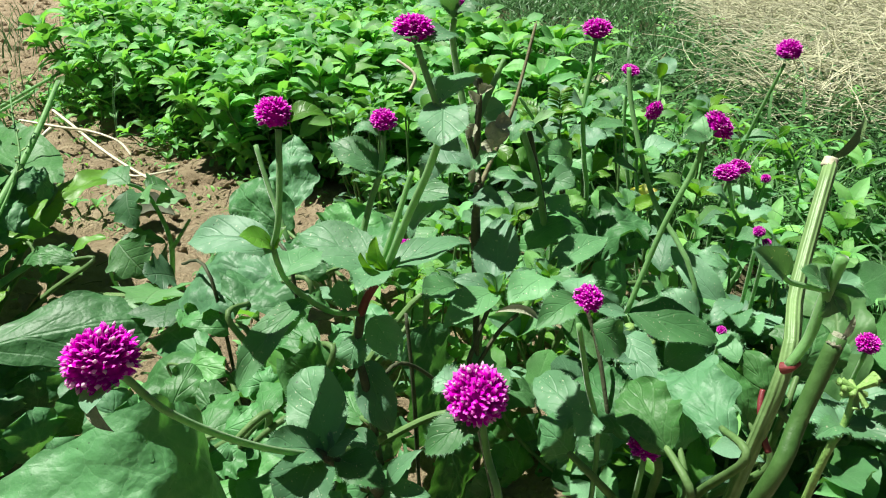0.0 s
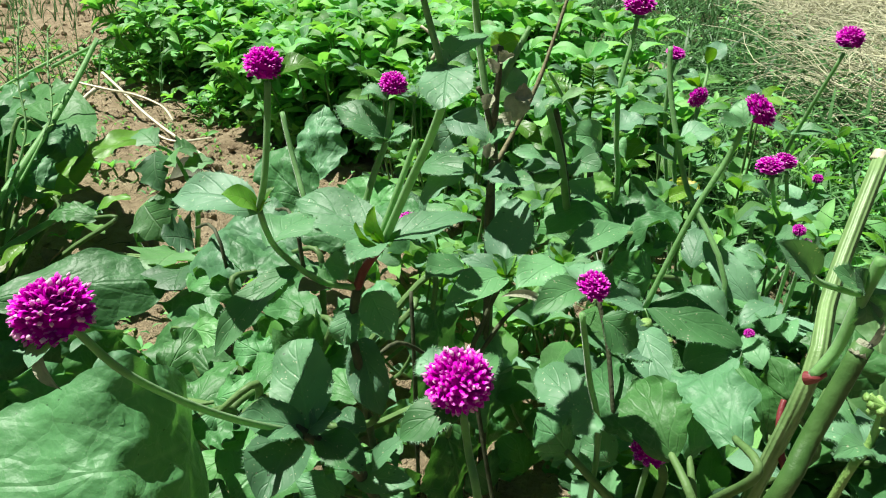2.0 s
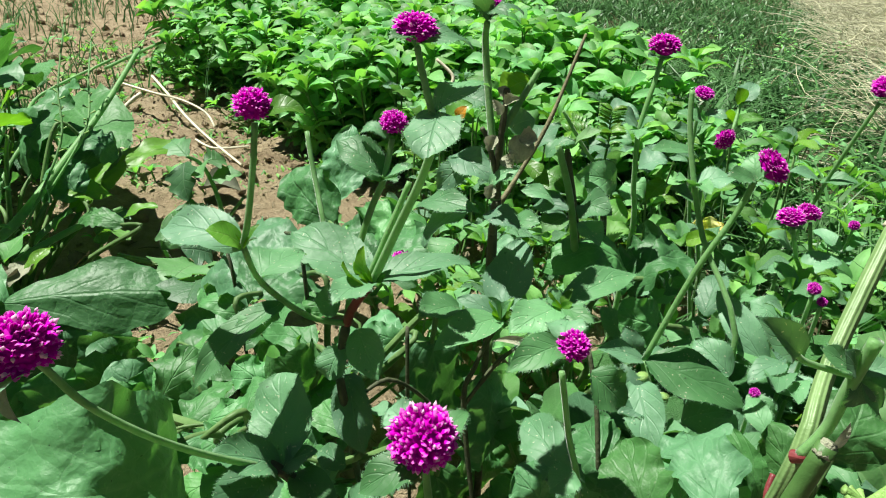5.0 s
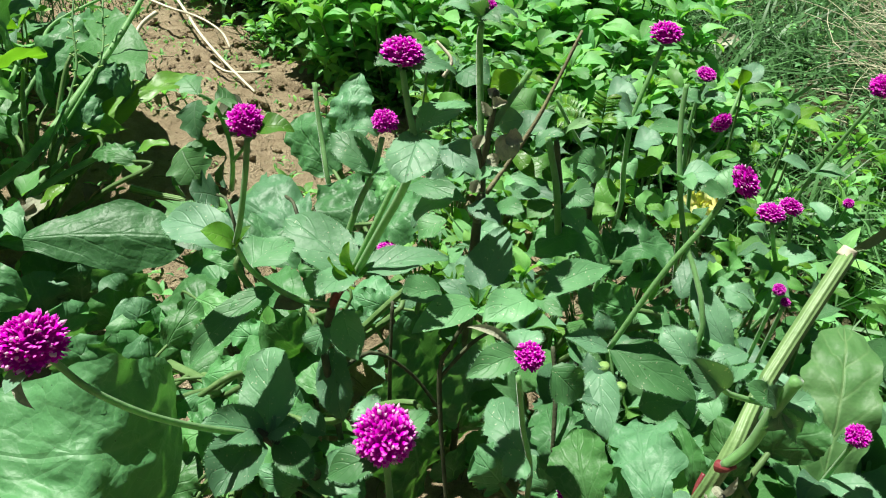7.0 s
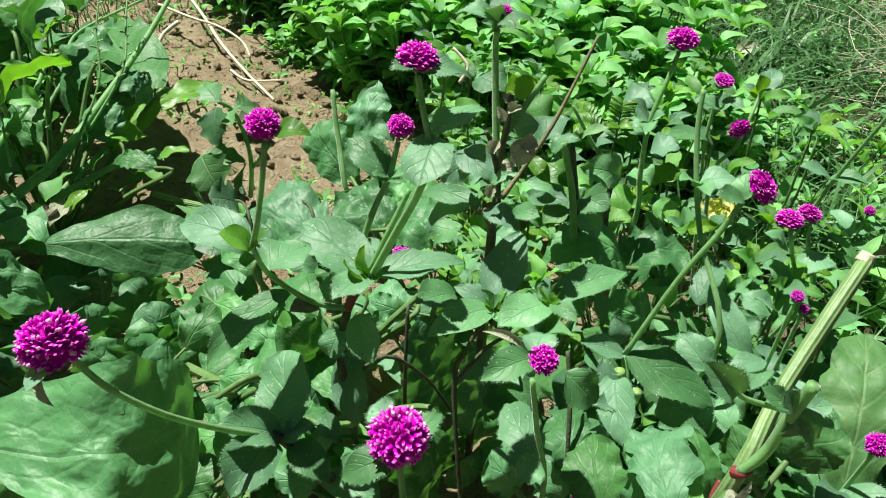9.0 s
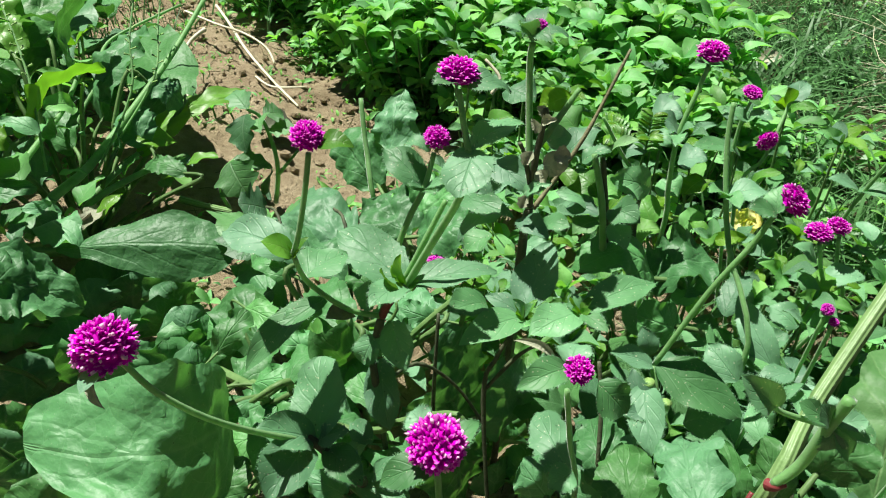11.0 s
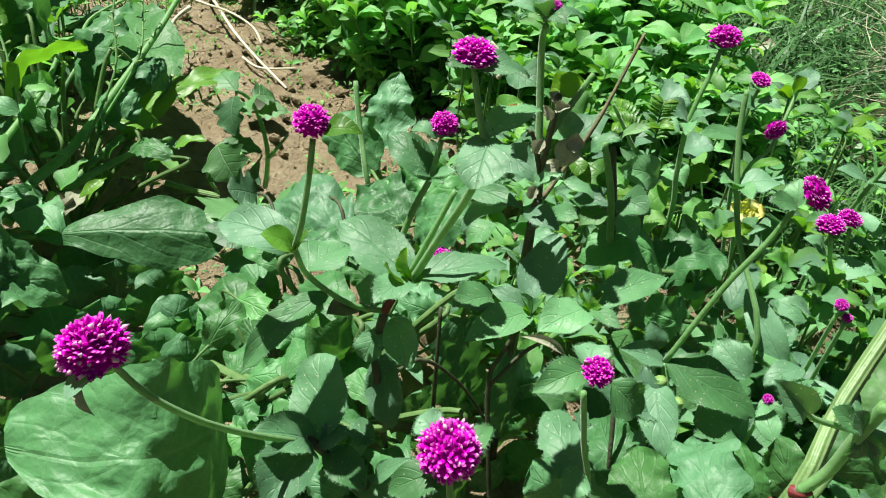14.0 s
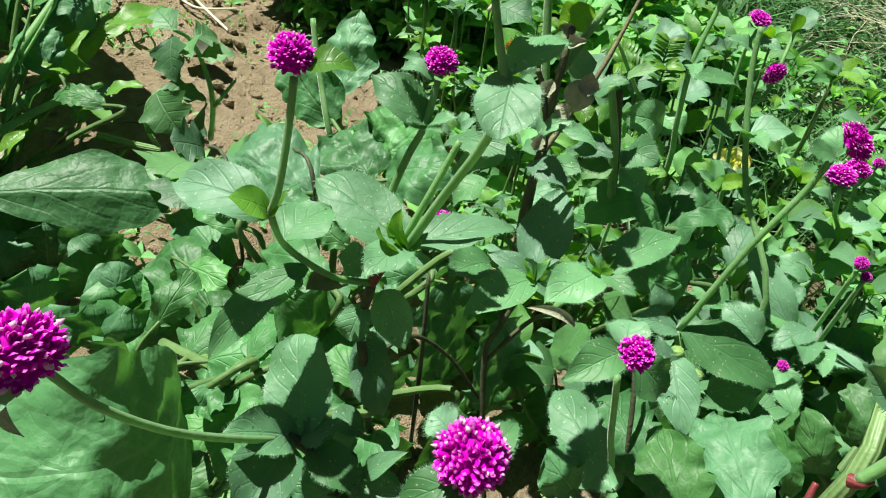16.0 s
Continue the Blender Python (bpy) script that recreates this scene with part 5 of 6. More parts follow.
big_leaf(left, (-0.4122, 0.4754, 0.1537), (-0.4027, 0.5734, 0.1893), 0.034, (-0.6, -0.65, 0.5), LF, 0.0030, "strap", wave=0.12, bend=0.15, fold=0.6, torn=0.0, material=FRESH, label="folded yellow-green leaf")
# flat leaves that shade the ground beside the path
big_leaf(left, (-0.3333, 0.3273, 0.1370), (-0.2664, 0.3582, 0.1014), 0.050, (0.0, -0.5, 1), LF, 0.003, "oval", wave=0.08, bend=0.10, fold=0.3)
big_leaf(left, (-0.3073, 0.3120, 0.1405), (-0.2865, 0.3433, 0.1243), 0.050, (0.45, -0.4, 0.8), LF, 0.003, "round", wave=0.1, bend=0.12)
big_leaf(left, (-0.3620, 0.3600, 0.1090), (-0.3140, 0.4050, 0.0590), 0.050, (-0.5, -0.75, 0.6), LF, 0.003, "round", wave=0.10, ruffle=0.07, torn=0.05, bend=0.12, fold=0.35)
big_leaf(left, (-0.3944, 0.3955, 0.1353), (-0.3546, 0.4243, 0.1455), 0.030, (0.1, -0.35, 1), LF, 0.003, "oval", wave=0.08)
big_leaf(left, (-0.4358, 0.5961, 0.1241), (-0.4355, 0.6934, 0.2003), 0.066, (-0.5, -0.5, 1), LF, wave=0.06, torn=0.0, ragged=0.12, label="broad pale sunlit leaf")
big_leaf(left, (-0.3970, 0.6200, 0.1630), (-0.3710, 0.6400, 0.1390), 0.034, (-0.3, -0.6, 0.9), LF, wave=0.08, torn=0.0)
big_leaf(left, (-0.4970, 0.6000, 0.1640), (-0.5640, 0.6500, 0.1990), 0.040, (-0.5, -0.5, 1), LF, wave=0.08, torn=0.0)
big_leaf(left, (-0.5200, 0.6400, 0.1840), (-0.5270, 0.6900, 0.2190), 0.036, (-0.5, -0.5, 1), LF, wave=0.08, torn=0.0)
big_leaf(left, (-0.4160, 0.6000, 0.1460), (-0.4480, 0.6200, 0.1490), 0.026, (-0.3, -0.6, 1), LF, wave=0.08)
big_leaf(left, (-0.3750, 0.5800, 0.1170), (-0.4070, 0.6000, 0.1410), 0.040, (0.6, -0.8, 0.2), LF, wave=0.05, torn=0.0)
big_leaf(left, (-0.3190, 0.5600, 0.1060), (-0.3700, 0.5700, 0.1010), 0.022, (-0.3, -0.6, 1), LF, wave=0.05, torn=0.2)
big_leaf(left, (-0.4193, 0.6293, 0.1124), (-0.4063, 0.6749, 0.1407), 0.045, (0.3, -0.6, 0.8), LF, wave=0.08)
big_leaf(left, (-0.4187, 0.5592, 0.1735), (-0.4645, 0.6435, 0.2480), 0.036, (-0.95, -0.5, 0.05), LF, shape="strap", wave=0.05, torn=0.0, label="upright leaf in its own shade")
big_leaf(left, (-0.5080, 0.5781, 0.1630), (-0.5456, 0.6775, 0.2198), 0.065, (0.4, -0.5, 0.8), LF, wave=0.1)
big_leaf(left, (-0.4904, 0.5221, 0.1822), (-0.4833, 0.5520, 0.1882), 0.035, (0.3, -0.6, 0.8), LF, wave=0.1, torn=0.2)
big_leaf(left, (-0.5042, 0.5706, 0.1877), (-0.5825, 0.6192, 0.2193), 0.065, (0.3, -0.6, 0.8), LF, wave=0.12, material=FRESH)
big_leaf(left, (-0.3894, 0.5562, 0.1189), (-0.4049, 0.6120, 0.1366), 0.030, (-0.5, -1, 0.2), LF, shape="oval", wave=0.06)
big_leaf(left, (-0.4125, 0.4230, 0.1667), (-0.3746, 0.4287, 0.1794), 0.035, (0.3, -0.6, 0.9), LF, wave=0.12, material=FRESH)
big_leaf(left, (-0.4348, 0.5025, 0.0911), (-0.4905, 0.5470, 0.1072), 0.045, (0.2, -0.8, 0.5), LF, wave=0.12)
big_leaf(left, (-0.4277, 0.5442, 0.1155), (-0.4882, 0.5891, 0.1342), 0.04, (0.2, -0.8, 0.6), LF, wave=0.12)
big_leaf(left, (-0.3612, 0.5818, 0.0716), (-0.3613, 0.6199, 0.0933), 0.035, (-0.3, -1, 0.3), LF, wave=0.1, torn=0.2)
big_leaf(left, (-0.3880, 0.6600, 0.1370), (-0.5940, 0.8600, 0.1240), 0.085, (-0.15, -0.6, 0.9), LF, wave=0.06, torn=0.0, ragged=0.10, bend=0.06, crinkle=0.03, label="broad pale sunlit leaf")
big_leaf(left, (-0.4870, 0.6000, 0.1770), (-0.5820, 0.7600, 0.1870), 0.066, (-0.15, -0.6, 0.9), LF, wave=0.08, torn=0.0, ragged=0.1, bend=0.06, crinkle=0.03, label="broad pale sunlit leaf")
big_leaf(left, (-0.4890, 0.6000, 0.1930), (-0.6560, 0.7200, 0.1750), 0.052, (-0.15, -0.6, 0.9), LF, wave=0.08, torn=0.0, ragged=0.1, bend=0.06, crinkle=0.03)
stem(left, [LF, (-0.3975, 0.4645, 0.0925), (-0.3976, 0.5248, 0.1110), (-0.3938, 0.5988, 0.1495), (-0.3945, 0.6707, 0.1863), (-0.4012, 0.7410, 0.2232)], 0.0056, 0.0024, STEM, name="stalk", label="thick pale-green flowering stalk")
stem(left, [LF, (-0.3930, 0.5041, 0.0767), (-0.3699, 0.5584, 0.0956), (-0.3497, 0.6036, 0.1011)], 0.0040, 0.0024, STEM, name="stalk")
stem(left, [(-0.4225, 0.4422, 0.1057), (-0.4362, 0.5000, 0.1258), (-0.4463, 0.5591, 0.1464), (-0.4541, 0.5980, 0.1724)], 0.0036, 0.002, STEM, name="stalk")
stem(left, [(-0.4400, 0.4800, 0.0470), (-0.4450, 0.5200, 0.0680), (-0.4290, 0.5600, 0.0890)], 0.0046, 0.0034, STEM, name="stalk", label="thick pale-green stalk")
stem(left, [(-0.3960, 0.5000, 0.0710), (-0.3970, 0.5400, 0.0870), (-0.3860, 0.5800, 0.1050)], 0.0034, 0.0026, STEM, name="stalk")
stem(left, [(-0.4910, 0.5200, 0.0890), (-0.4900, 0.5600, 0.1080), (-0.4690, 0.6000, 0.1420)], 0.0036, 0.0026, STEM, name="stalk")
stem(left, [(-0.4450, 0.5600, 0.1170), (-0.4580, 0.6000, 0.1360), (-0.4630, 0.6400, 0.1520)], 0.0030, 0.0020, STEM, name="stalk")
stem(left, [(-0.4660, 0.6400, 0.1690), (-0.4780, 0.6800, 0.1810), (-0.4320, 0.7400, 0.2110)], 0.0020, 0.0014, STEM, name="stalk")
for pts in ([(-0.3888, 0.5255, 0.1086), (-0.3821, 0.5779, 0.1691), (-0.4018, 0.6115, 0.2106), (-0.4229, 0.6626, 0.2611)], [(-0.3893, 0.5621, 0.1282), (-0.3836, 0.6170, 0.1738), (-0.4046, 0.6591, 0.2103), (-0.4228, 0.6973, 0.2394)],
            [(-0.3884, 0.4685, 0.1333), (-0.4269, 0.5085, 0.1924), (-0.4587, 0.5331, 0.2247), (-0.4890, 0.5534, 0.2497)]):
    stem(left, pts, 0.0013, 0.0007, STEM, name="flowering_stalk", label="thin stalk with tiny green buds")
    line = smooth_line(pts, 9)
    for k, q in enumerate(line[8:]):
        d = Vector((math.cos(k * 2.4), math.sin(k * 2.4), 0.4)) * 0.006
        stem(left, [q, q + d * 0.6, q + d], 0.0005, 0.0011, BUD, name="bud", sides=5, per=2)
# leaves in the shade at its foot, turned from the sun
for k, q in enumerate(((-0.3569, 0.3718, 0.0400), (-0.3559, 0.4103, 0.0300), (-0.3376, 0.4356, 0.0300), (-0.3182, 0.4625, 0.0300), (-0.2970, 0.4814, 0.0300), (-0.3052, 0.3789, 0.0400), (-0.2831, 0.4036, 0.0400), (-0.2639, 0.4279, 0.0400), (-0.2351, 0.4243, 0.0400), (-0.3074, 0.3298, 0.0400), (-0.2888, 0.2900, 0.0400), (-0.2735, 0.4639, 0.0300), (-0.4284, 0.4320, 0.0300), (-0.3023, 0.3517, 0.0400), (-0.3567, 0.4742, 0.0300), (-0.3311, 0.4960, 0.0300), (-0.2413, 0.2583, 0.0400), (-0.2103, 0.2657, 0.0400), (-0.1875, 0.2840, 0.0400), (-0.1670, 0.3019, 0.0400), (-0.1331, 0.3005, 0.0400), (-0.2702, 0.2661, 0.0400), (-0.2220, 0.2954, 0.0400), (-0.1554, 0.2735, 0.0400), (-0.2145, 0.2379, 0.0400), (-0.1761, 0.2484, 0.0400), (-0.2450, 0.3720, 0.0400), (-0.2290, 0.3850, 0.0400), (-0.2060, 0.3870, 0.0400), (-0.1900, 0.4000, 0.0400), (-0.2290, 0.4030, 0.0400), (-0.1940, 0.4270, 0.0400), (-0.2130, 0.4200, 0.0400))):
    d = Vector((0.25 * math.sin(k * 2.1), 0.12, 0.8)).normalized() * 0.024
    big_leaf(left, V(q) - d * 0.6, V(q) + d, 0.046, (0.75, -0.6, 0.12), None, wave=0.12, nu=10, nv=16)
# flat leaves added only to cast shade on the hollow below
for q, w in (((-0.3786, 0.4379, 0.1004), 0.035), ((-0.3515, 0.4328, 0.1004), 0.035), ((-0.3707, 0.3836, 0.0691), 0.05)):
    d = Vector((0.5 + 6 * w, -0.3 + 9 * (w - 0.045), 0.12)).normalized() * 0.03
    big_leaf(left, V(q) - d, V(q) + d, w, (-0.2, -0.1, 1), LF, 0.0018, wave=0.1, nu=10, nv=16)
# the crowded small leaves between its stalks
rng = random.Random(64)
core = [(-0.4305, 0.4815, 0.1705), (-0.4078, 0.4923, 0.1403), (-0.3769, 0.4831, 0.1134), (-0.3723, 0.4282, 0.1396), (-0.3831, 0.4102, 0.1158), (-0.4097, 0.5558, 0.1264), (-0.4598, 0.5756, 0.1777), (-0.3785, 0.5389, 0.0873), (-0.3685, 0.4330, 0.1076), (-0.3992, 0.4344, 0.1602), (-0.4379, 0.6410, 0.1573), (-0.4976, 0.5816, 0.2022), (-0.3429, 0.4592, 0.1004), (-0.3636, 0.5714, 0.0943)]
for q in core:
    for k in range(2):
        o = V(q) + Vector((rng.gauss(0, 0.018), rng.gauss(0, 0.018), rng.gauss(0, 0.014)))
        a = rng.uniform(0, 6.28)
        d = Vector((math.cos(a), math.sin(a), rng.uniform(-0.3, 0.6))).normalized() * rng.uniform(0.022, 0.042)
        leaf(left, o, o + d, d.length * rng.uniform(0.4, 0.7), (rng.uniform(-0.5, 0.4), rng.uniform(-0.9, 0.1), rng.uniform(0.4, 1)), rng.choice(("oval", "lance", "round")), rng.choice((CHARD, CHARD, WEED, FRESH)), seed=k + round(a * 10), crinkle=0.05, nu=8, nv=10, wave=0.1, ragged=0.2)
# stalks in the dark hollow, their shade painted in by the darker stem colour
stem(left, [(-0.3430, 0.3310, 0.0896), (-0.3412, 0.3711, 0.0566), (-0.3357, 0.4106, 0.0212)], 0.0024, 0.0016, SHADED_STEM, name="stalk")
stem(left, [(-0.3007, 0.2946, 0.0917), (-0.2967, 0.3237, 0.0595), (-0.2992, 0.3453, 0.0183)], 0.0022, 0.0016, SHADED_STEM, name="stalk")
stem(left, [(-0.2596, 0.2516, 0.0837), (-0.2483, 0.2614, 0.0566), (-0.2457, 0.2698, 0.0306)], 0.0022, 0.0016, SHADED_STEM, name="stalk")
leaf(left, (-0.3475, 0.4828, 0.1011), (-0.3480, 0.4537, 0.0938), 0.020, (0, -0.6, 1), "oval", WITHERED, label="pale leaf with holes", ragged=0.4, curl=0.3, torn=0.3)
for a, b, w in (((-0.3569, 0.4745, 0.0918), (-0.3593, 0.4502, 0.0928), 0.022), ((-0.3697, 0.4678, 0.0865), (-0.3745, 0.4442, 0.0894), 0.020), ((-0.3575, 0.5581, 0.0710), (-0.3568, 0.5323, 0.0684), 0.020)):
    leaf(left, a, b, w, (0, -0.6, 1), "oval", DEAD, label="shrivelled dead leaf", seed=round(w * 3000), ragged=0.4, curl=0.9, torn=0.4, nv=14)

# ---- thick cut stalks ----
cut = thing("cut_weed_stalk", (0.142, 0.285, 0.012), "thick ribbed pale-green weed stalk with a cut top", "weed stalk")
stem(cut, [(0.138, 0.285, 0.01), (0.147, 0.272, 0.12), (0.1553, 0.2651, 0.2010), (0.1705, 0.3000, 0.2229), (0.1966, 0.3453, 0.2638)], 0.0034, 0.0033, PALE_STEM, sides=10, per=4, ribs=0.06)
top = (0.1982, 0.3461, 0.2655)
leaf(cut, top, (0.2210, 0.3711, 0.2821), 0.006, (0.3, -1, 0.2), "lance", PALE_STEM, name="sliver", label="torn sliver of stalk")
stem(cut, [(0.1955, 0.3445, 0.2623), (0.1971, 0.3464, 0.2663)], 0.0039, 0.0032, PALE_STRAW, name="cut_end", label="white torn cut end")
stem(cut, [(0.1522, 0.2614, 0.2029), (0.1541, 0.2600, 0.2044), (0.1577, 0.2611, 0.2065)], 0.0026, 0.0020, RED_NODE, name="joint", label="swollen red joint", sides=14, per=6)
stem(cut, [(0.1538, 0.2602, 0.2048), (0.1600, 0.2616, 0.2170), (0.1623, 0.2614, 0.2354), (0.1645, 0.2594, 0.2548)], 0.0021, 0.0024, STEM, name="side_branch", label="green side branch, red at its foot")
tipb = (0.1628, 0.2611, 0.2393)
for t, w in (((0.1248, 0.2495, 0.2604), 0.0), ((0.1478, 0.2548, 0.2510), 0.008), ((0.1556, 0.2571, 0.2504), 0.008), ((0.1749, 0.2638, 0.2442), 0.007), ((0.1811, 0.2656, 0.2358), 0.008), ((0.1665, 0.2614, 0.2278), 0.010), ((0.1759, 0.2660, 0.2252), 0.012)):
    if w:
        leaf(cut, tipb, t, w, (0, -0.7, 0.8), "obovate", seed=round(w * 900), bend=0.1)
    else:
        stem(cut, [tipb, (0.1431, 0.2511, 0.2481), (0.1381, 0.2487, 0.2528)], 0.0012, 0.001, name="leaf_stalk")
        leaf(cut, (0.1392, 0.2483, 0.2518), (0.1231, 0.2443, 0.2650), 0.0115, (0.5, -1, 0.3), "oval", bend=0.08, fold=0.6)

stem(cut, [(0.1547, 0.2620, 0.1587), (0.1522, 0.2651, 0.1655), (0.1522, 0.2727, 0.1749), (0.1542, 0.2776, 0.1805)], 0.0017, 0.0012, RED_NODE, name="side_branch", label="reddish side branch stub", sides=10)
weedlet = thing("budding_weed", (0.165, 0.25, 0.012), "small weed with yellow-green bud clusters", "weed")
wtop = (0.1578, 0.2199, 0.2223)
stem(weedlet, [(0.16, 0.26, 0.01), (0.1504, 0.2180, 0.1831), (0.1571, 0.2205, 0.2046), wtop], 0.0016, 0.0012, BUD, name="stem")
for k in range(14):
    q = Vector((math.sin(k * 2.4), math.cos(k * 2.4) * 0.7, 0.9 * math.sin(k * 1.3))) * 0.0065
    stem(weedlet, [wtop, V(wtop) + q * 0.6, V(wtop) + q], 0.0007, 0.0014, BUD, name="bud", sides=6, per=3)
for k in range(5):
    q = Vector((math.cos(k * 1.3), -0.2 + 0.5 * math.sin(k * 1.3), 0.2)) * 0.022
    leaf(weedlet, (0.1575, 0.2210, 0.2055), V((0.1575, 0.2210, 0.2055)) + q, 0.009, (0, -0.5, 1), "lance", seed=k)

near = thing("cut_weed_stalk", (0.10, 0.25, 0.012), "thick green weed stalk with a torn top close to the camera", "weed stalk")
stem(near, [(0.10, 0.25, 0.01), (0.108, 0.232, 0.09), (0.1130, 0.1814, 0.2093), (0.1219, 0.1863, 0.2359), (0.1298, 0.1908, 0.2616)], 0.0029, 0.0025, SHADED_STEM, sides=12, per=4, ribs=0.02)
leaf(near, (0.1305, 0.1905, 0.2610), (0.1333, 0.1919, 0.2685), 0.003, (0.3, -1, 0.2), "lance", WITHERED, name="sliver", label="dry torn sliver")
stem(near, [(0.1288, 0.1901, 0.2590), (0.1302, 0.1910, 0.2626)], 0.0026, 0.0018, WITHERED, name="cut_end", label="pale torn cut end")

# ---- ground cover ----
PATCH = "broad-leaved weeds"


def weed_leaves(kind):
    """A few blades that all weeds of one kind share."""
    got = []
    for s in range(4):
        if kind == "weed":
            d = leaf_data(1.0, 0.46 + 0.06 * s, "paddle", 0.12 + 0.06 * s, 0.3, 0.09, 6, 9, s, ragged=0.06)
            mat = WEED
        elif kind == "vine":
            d = leaf_data(1.0, 0.75, "round", 0.14, 0.15, 0.10, 10, 16, s, 0.32, 3 + s % 2)
            mat = VINE
        elif kind == "herb":
            d = leaf_data(1.0, 0.40 + 0.05 * s, "oval", 0.16, 0.35, 0.12, 6, 8, s, ragged=0.12, twist=0.3 * (s - 1.5))
            mat = (AMARANTH, FRESH, WEED, AMARANTH)[s]
        elif kind == "fine":
            d = leaf_data(1.0, 0.30 + 0.04 * s, "lance", 0.15, 0.3, 0.06, 4, 6, s)
            mat = WEED
        else:
            d = leaf_data(1.0, 0.62, "round", 0.12, 0.12, 0.11, 8, 11, s, 0, 5, 0, 0, 0.3, 0.03)
            mat = CHARD
        got.append((from_lists("leaf", *d, mat), d))
    return got


BLADES = {k: weed_leaves(k) for k in ("weed", "vine", "herb", "fine", "chard")}
# coarser blades for the plants that stay far off
BLADES["far"] = [(b[0], leaf_data(1.0, 0.34 + 0.05 * k, ("obovate", "paddle", "oval", "obovate")[k], 0.10 + 0.05 * k, 0.35, 0.10, 4, 7, k)) for k, b in enumerate(BLADES["weed"])]


def put_leaf(plant, me, base, direction, length, face=UP, name="leaf"):
    ob = part(name, me, plant, base)
    ob.matrix_basis = Matrix.Translation(ob.location) @ frame_to((0, 0, 0), direction, face) @ Matrix.Scale(length, 4)
    return ob


def herb(kind, seed, height, stems, size, label, category, group, spread=0.05, rosette=5, pairs=2, name="weed_plant", joined=False):
    """A plant of several stems, each with leaf pairs and a rosette at its tip. Built at the origin."""
    rng = random.Random(seed)
    plant = thing(name, (0, 0, 0), label, category, group)
    mass = []
    for k in range(stems):
        a = 2 * math.pi * k / stems + rng.uniform(-0.5, 0.5)
        r = spread * rng.uniform(0.4, 1.2)
        h = height * rng.uniform(0.65, 1.1)
        top = Vector((math.cos(a) * r * 1.6, math.sin(a) * r * 1.6, h))
        foot = Vector((math.cos(a) * r * 0.3, math.sin(a) * r * 0.3, -0.01))
        mid = foot.lerp(top, 0.5) + Vector((math.cos(a), math.sin(a), 0)) * 0.012
        stem(plant, [foot, mid, top], 0.0016, 0.0010, WEED_STEM, sides=5, per=3)
        turn = rng.uniform(0, 6)
        for q in range(rosette + pairs * 2):
            if q < rosette:
                o, up, ln = top, rng.uniform(0.15, 0.9), size * rng.uniform(0.65, 1.1)
            else:
                o = foot.lerp(top, 0.22 + 0.65 * ((q - rosette) // 2) / max(pairs, 1)) + Vector((0, 0, 0.004))
                up, ln = rng.uniform(-0.15, 0.4), size * rng.uniform(0.8, 1.25)
            b = turn + q * 2.4 + rng.uniform(-0.3, 0.3)
            d = Vector((math.cos(b), math.sin(b), up)).normalized()
            me, data = rng.choice(BLADES[kind])
            face = UP + Vector((rng.uniform(-0.6, 0.1), rng.uniform(-0.7, 0.1), 0))
            if joined:
                mass.append(moved(data, Matrix.Translation(o) @ frame_to((0, 0, 0), d, face) @ Matrix.Scale(ln, 4)))
            else:
                put_leaf(plant, me, o, d, ln, face)
    if joined:
        tagged(part("foliage", from_lists("foliage", *join(mass), BLADES[kind][0][0].materials[0]), plant, (0, 0, 0)), kind="stuff")
    return plant


def scatter(kinds, spots, seed, low=0.8, high=1.2, turn=180):
    """Sets copies of the given plants at the spots, each turned and sized by chance; the first models go to the first spots."""
    rng = random.Random(seed)
    for i, (x, y) in enumerate(spots):
        src = kinds[i % len(kinds)]
        m = Matrix.Translation((x, y, ground_height(x, y))) @ pose(0, 0, 0, rng.uniform(-8, 8), rng.uniform(-8, 8), rng.uniform(-turn, turn))
        s = rng.uniform(low, high)
        if i < len(kinds):
            src.matrix_basis = m @ Matrix.Scale(s, 4)
        else:
            c = copy_thing(src, m)
            c.scale = (s, s, s)


def spread_spots(n, seed, gap, inside, box):
    rng = random.Random(seed)
    out = []
    for _ in range(n * 60):
        if len(out) >= n:
            break
        x, y = rng.uniform(box[0], box[1]), rng.uniform(box[2], box[3])
        if inside(x, y) and all((x - a) ** 2 + (y - b) ** 2 > gap * gap for a, b in out):
            out.append((x, y))
    return out


def weed_front(x):
    """The near edge of the weed patch, by x."""
    if x < -0.25:
        return 1.08 - 0.78 * (x + 0.25)
    if x < 0.05:
        return 1.08 - 0.7 * (x + 0.25)
    return 0.80


def in_patch(x, y):
    return not (x > -0.08 and y < 0.92) and y > weed_front(x) + 0.04 * noise.noise((x * 6, y * 6, 1)) and x < grass_edge(y) - 0.24 + 0.08 * noise.noise((x * 5, y * 5, 2)) and y < 2.75 + 0.3 * x and x > -0.66 - 0.48 * max(0, y - 1.42)


GLOSSY = "bright green weed with glossy spoon-shaped leaves"
weeds = [herb("weed", 30 + k, 0.085 + 0.012 * k, 6, 0.038, GLOSSY, "weed", PATCH, 0.045, 5, 3) for k in range(3)]
far_weeds = [herb("far", 40 + k, 0.095 + 0.012 * k, 11, 0.041, GLOSSY, "weed", PATCH, 0.05, 8, 6, joined=True) for k in range(5)]
patch = spread_spots(330, 7, 0.053, in_patch, (-1.45, 0.55, 0.78, 2.7))
edge_weeds = [herb("far", 48 + k, 0.04, 5, 0.036, GLOSSY, "weed", PATCH, 0.04, 6, 3, joined=True) for k in range(2)]
scatter(edge_weeds, spread_spots(30, 9, 0.06, lambda x, y: -0.07 < y - weed_front(x) < 0.04, (-0.9, 0.0, 0.85, 1.6)), 28, 0.6, 1.1)
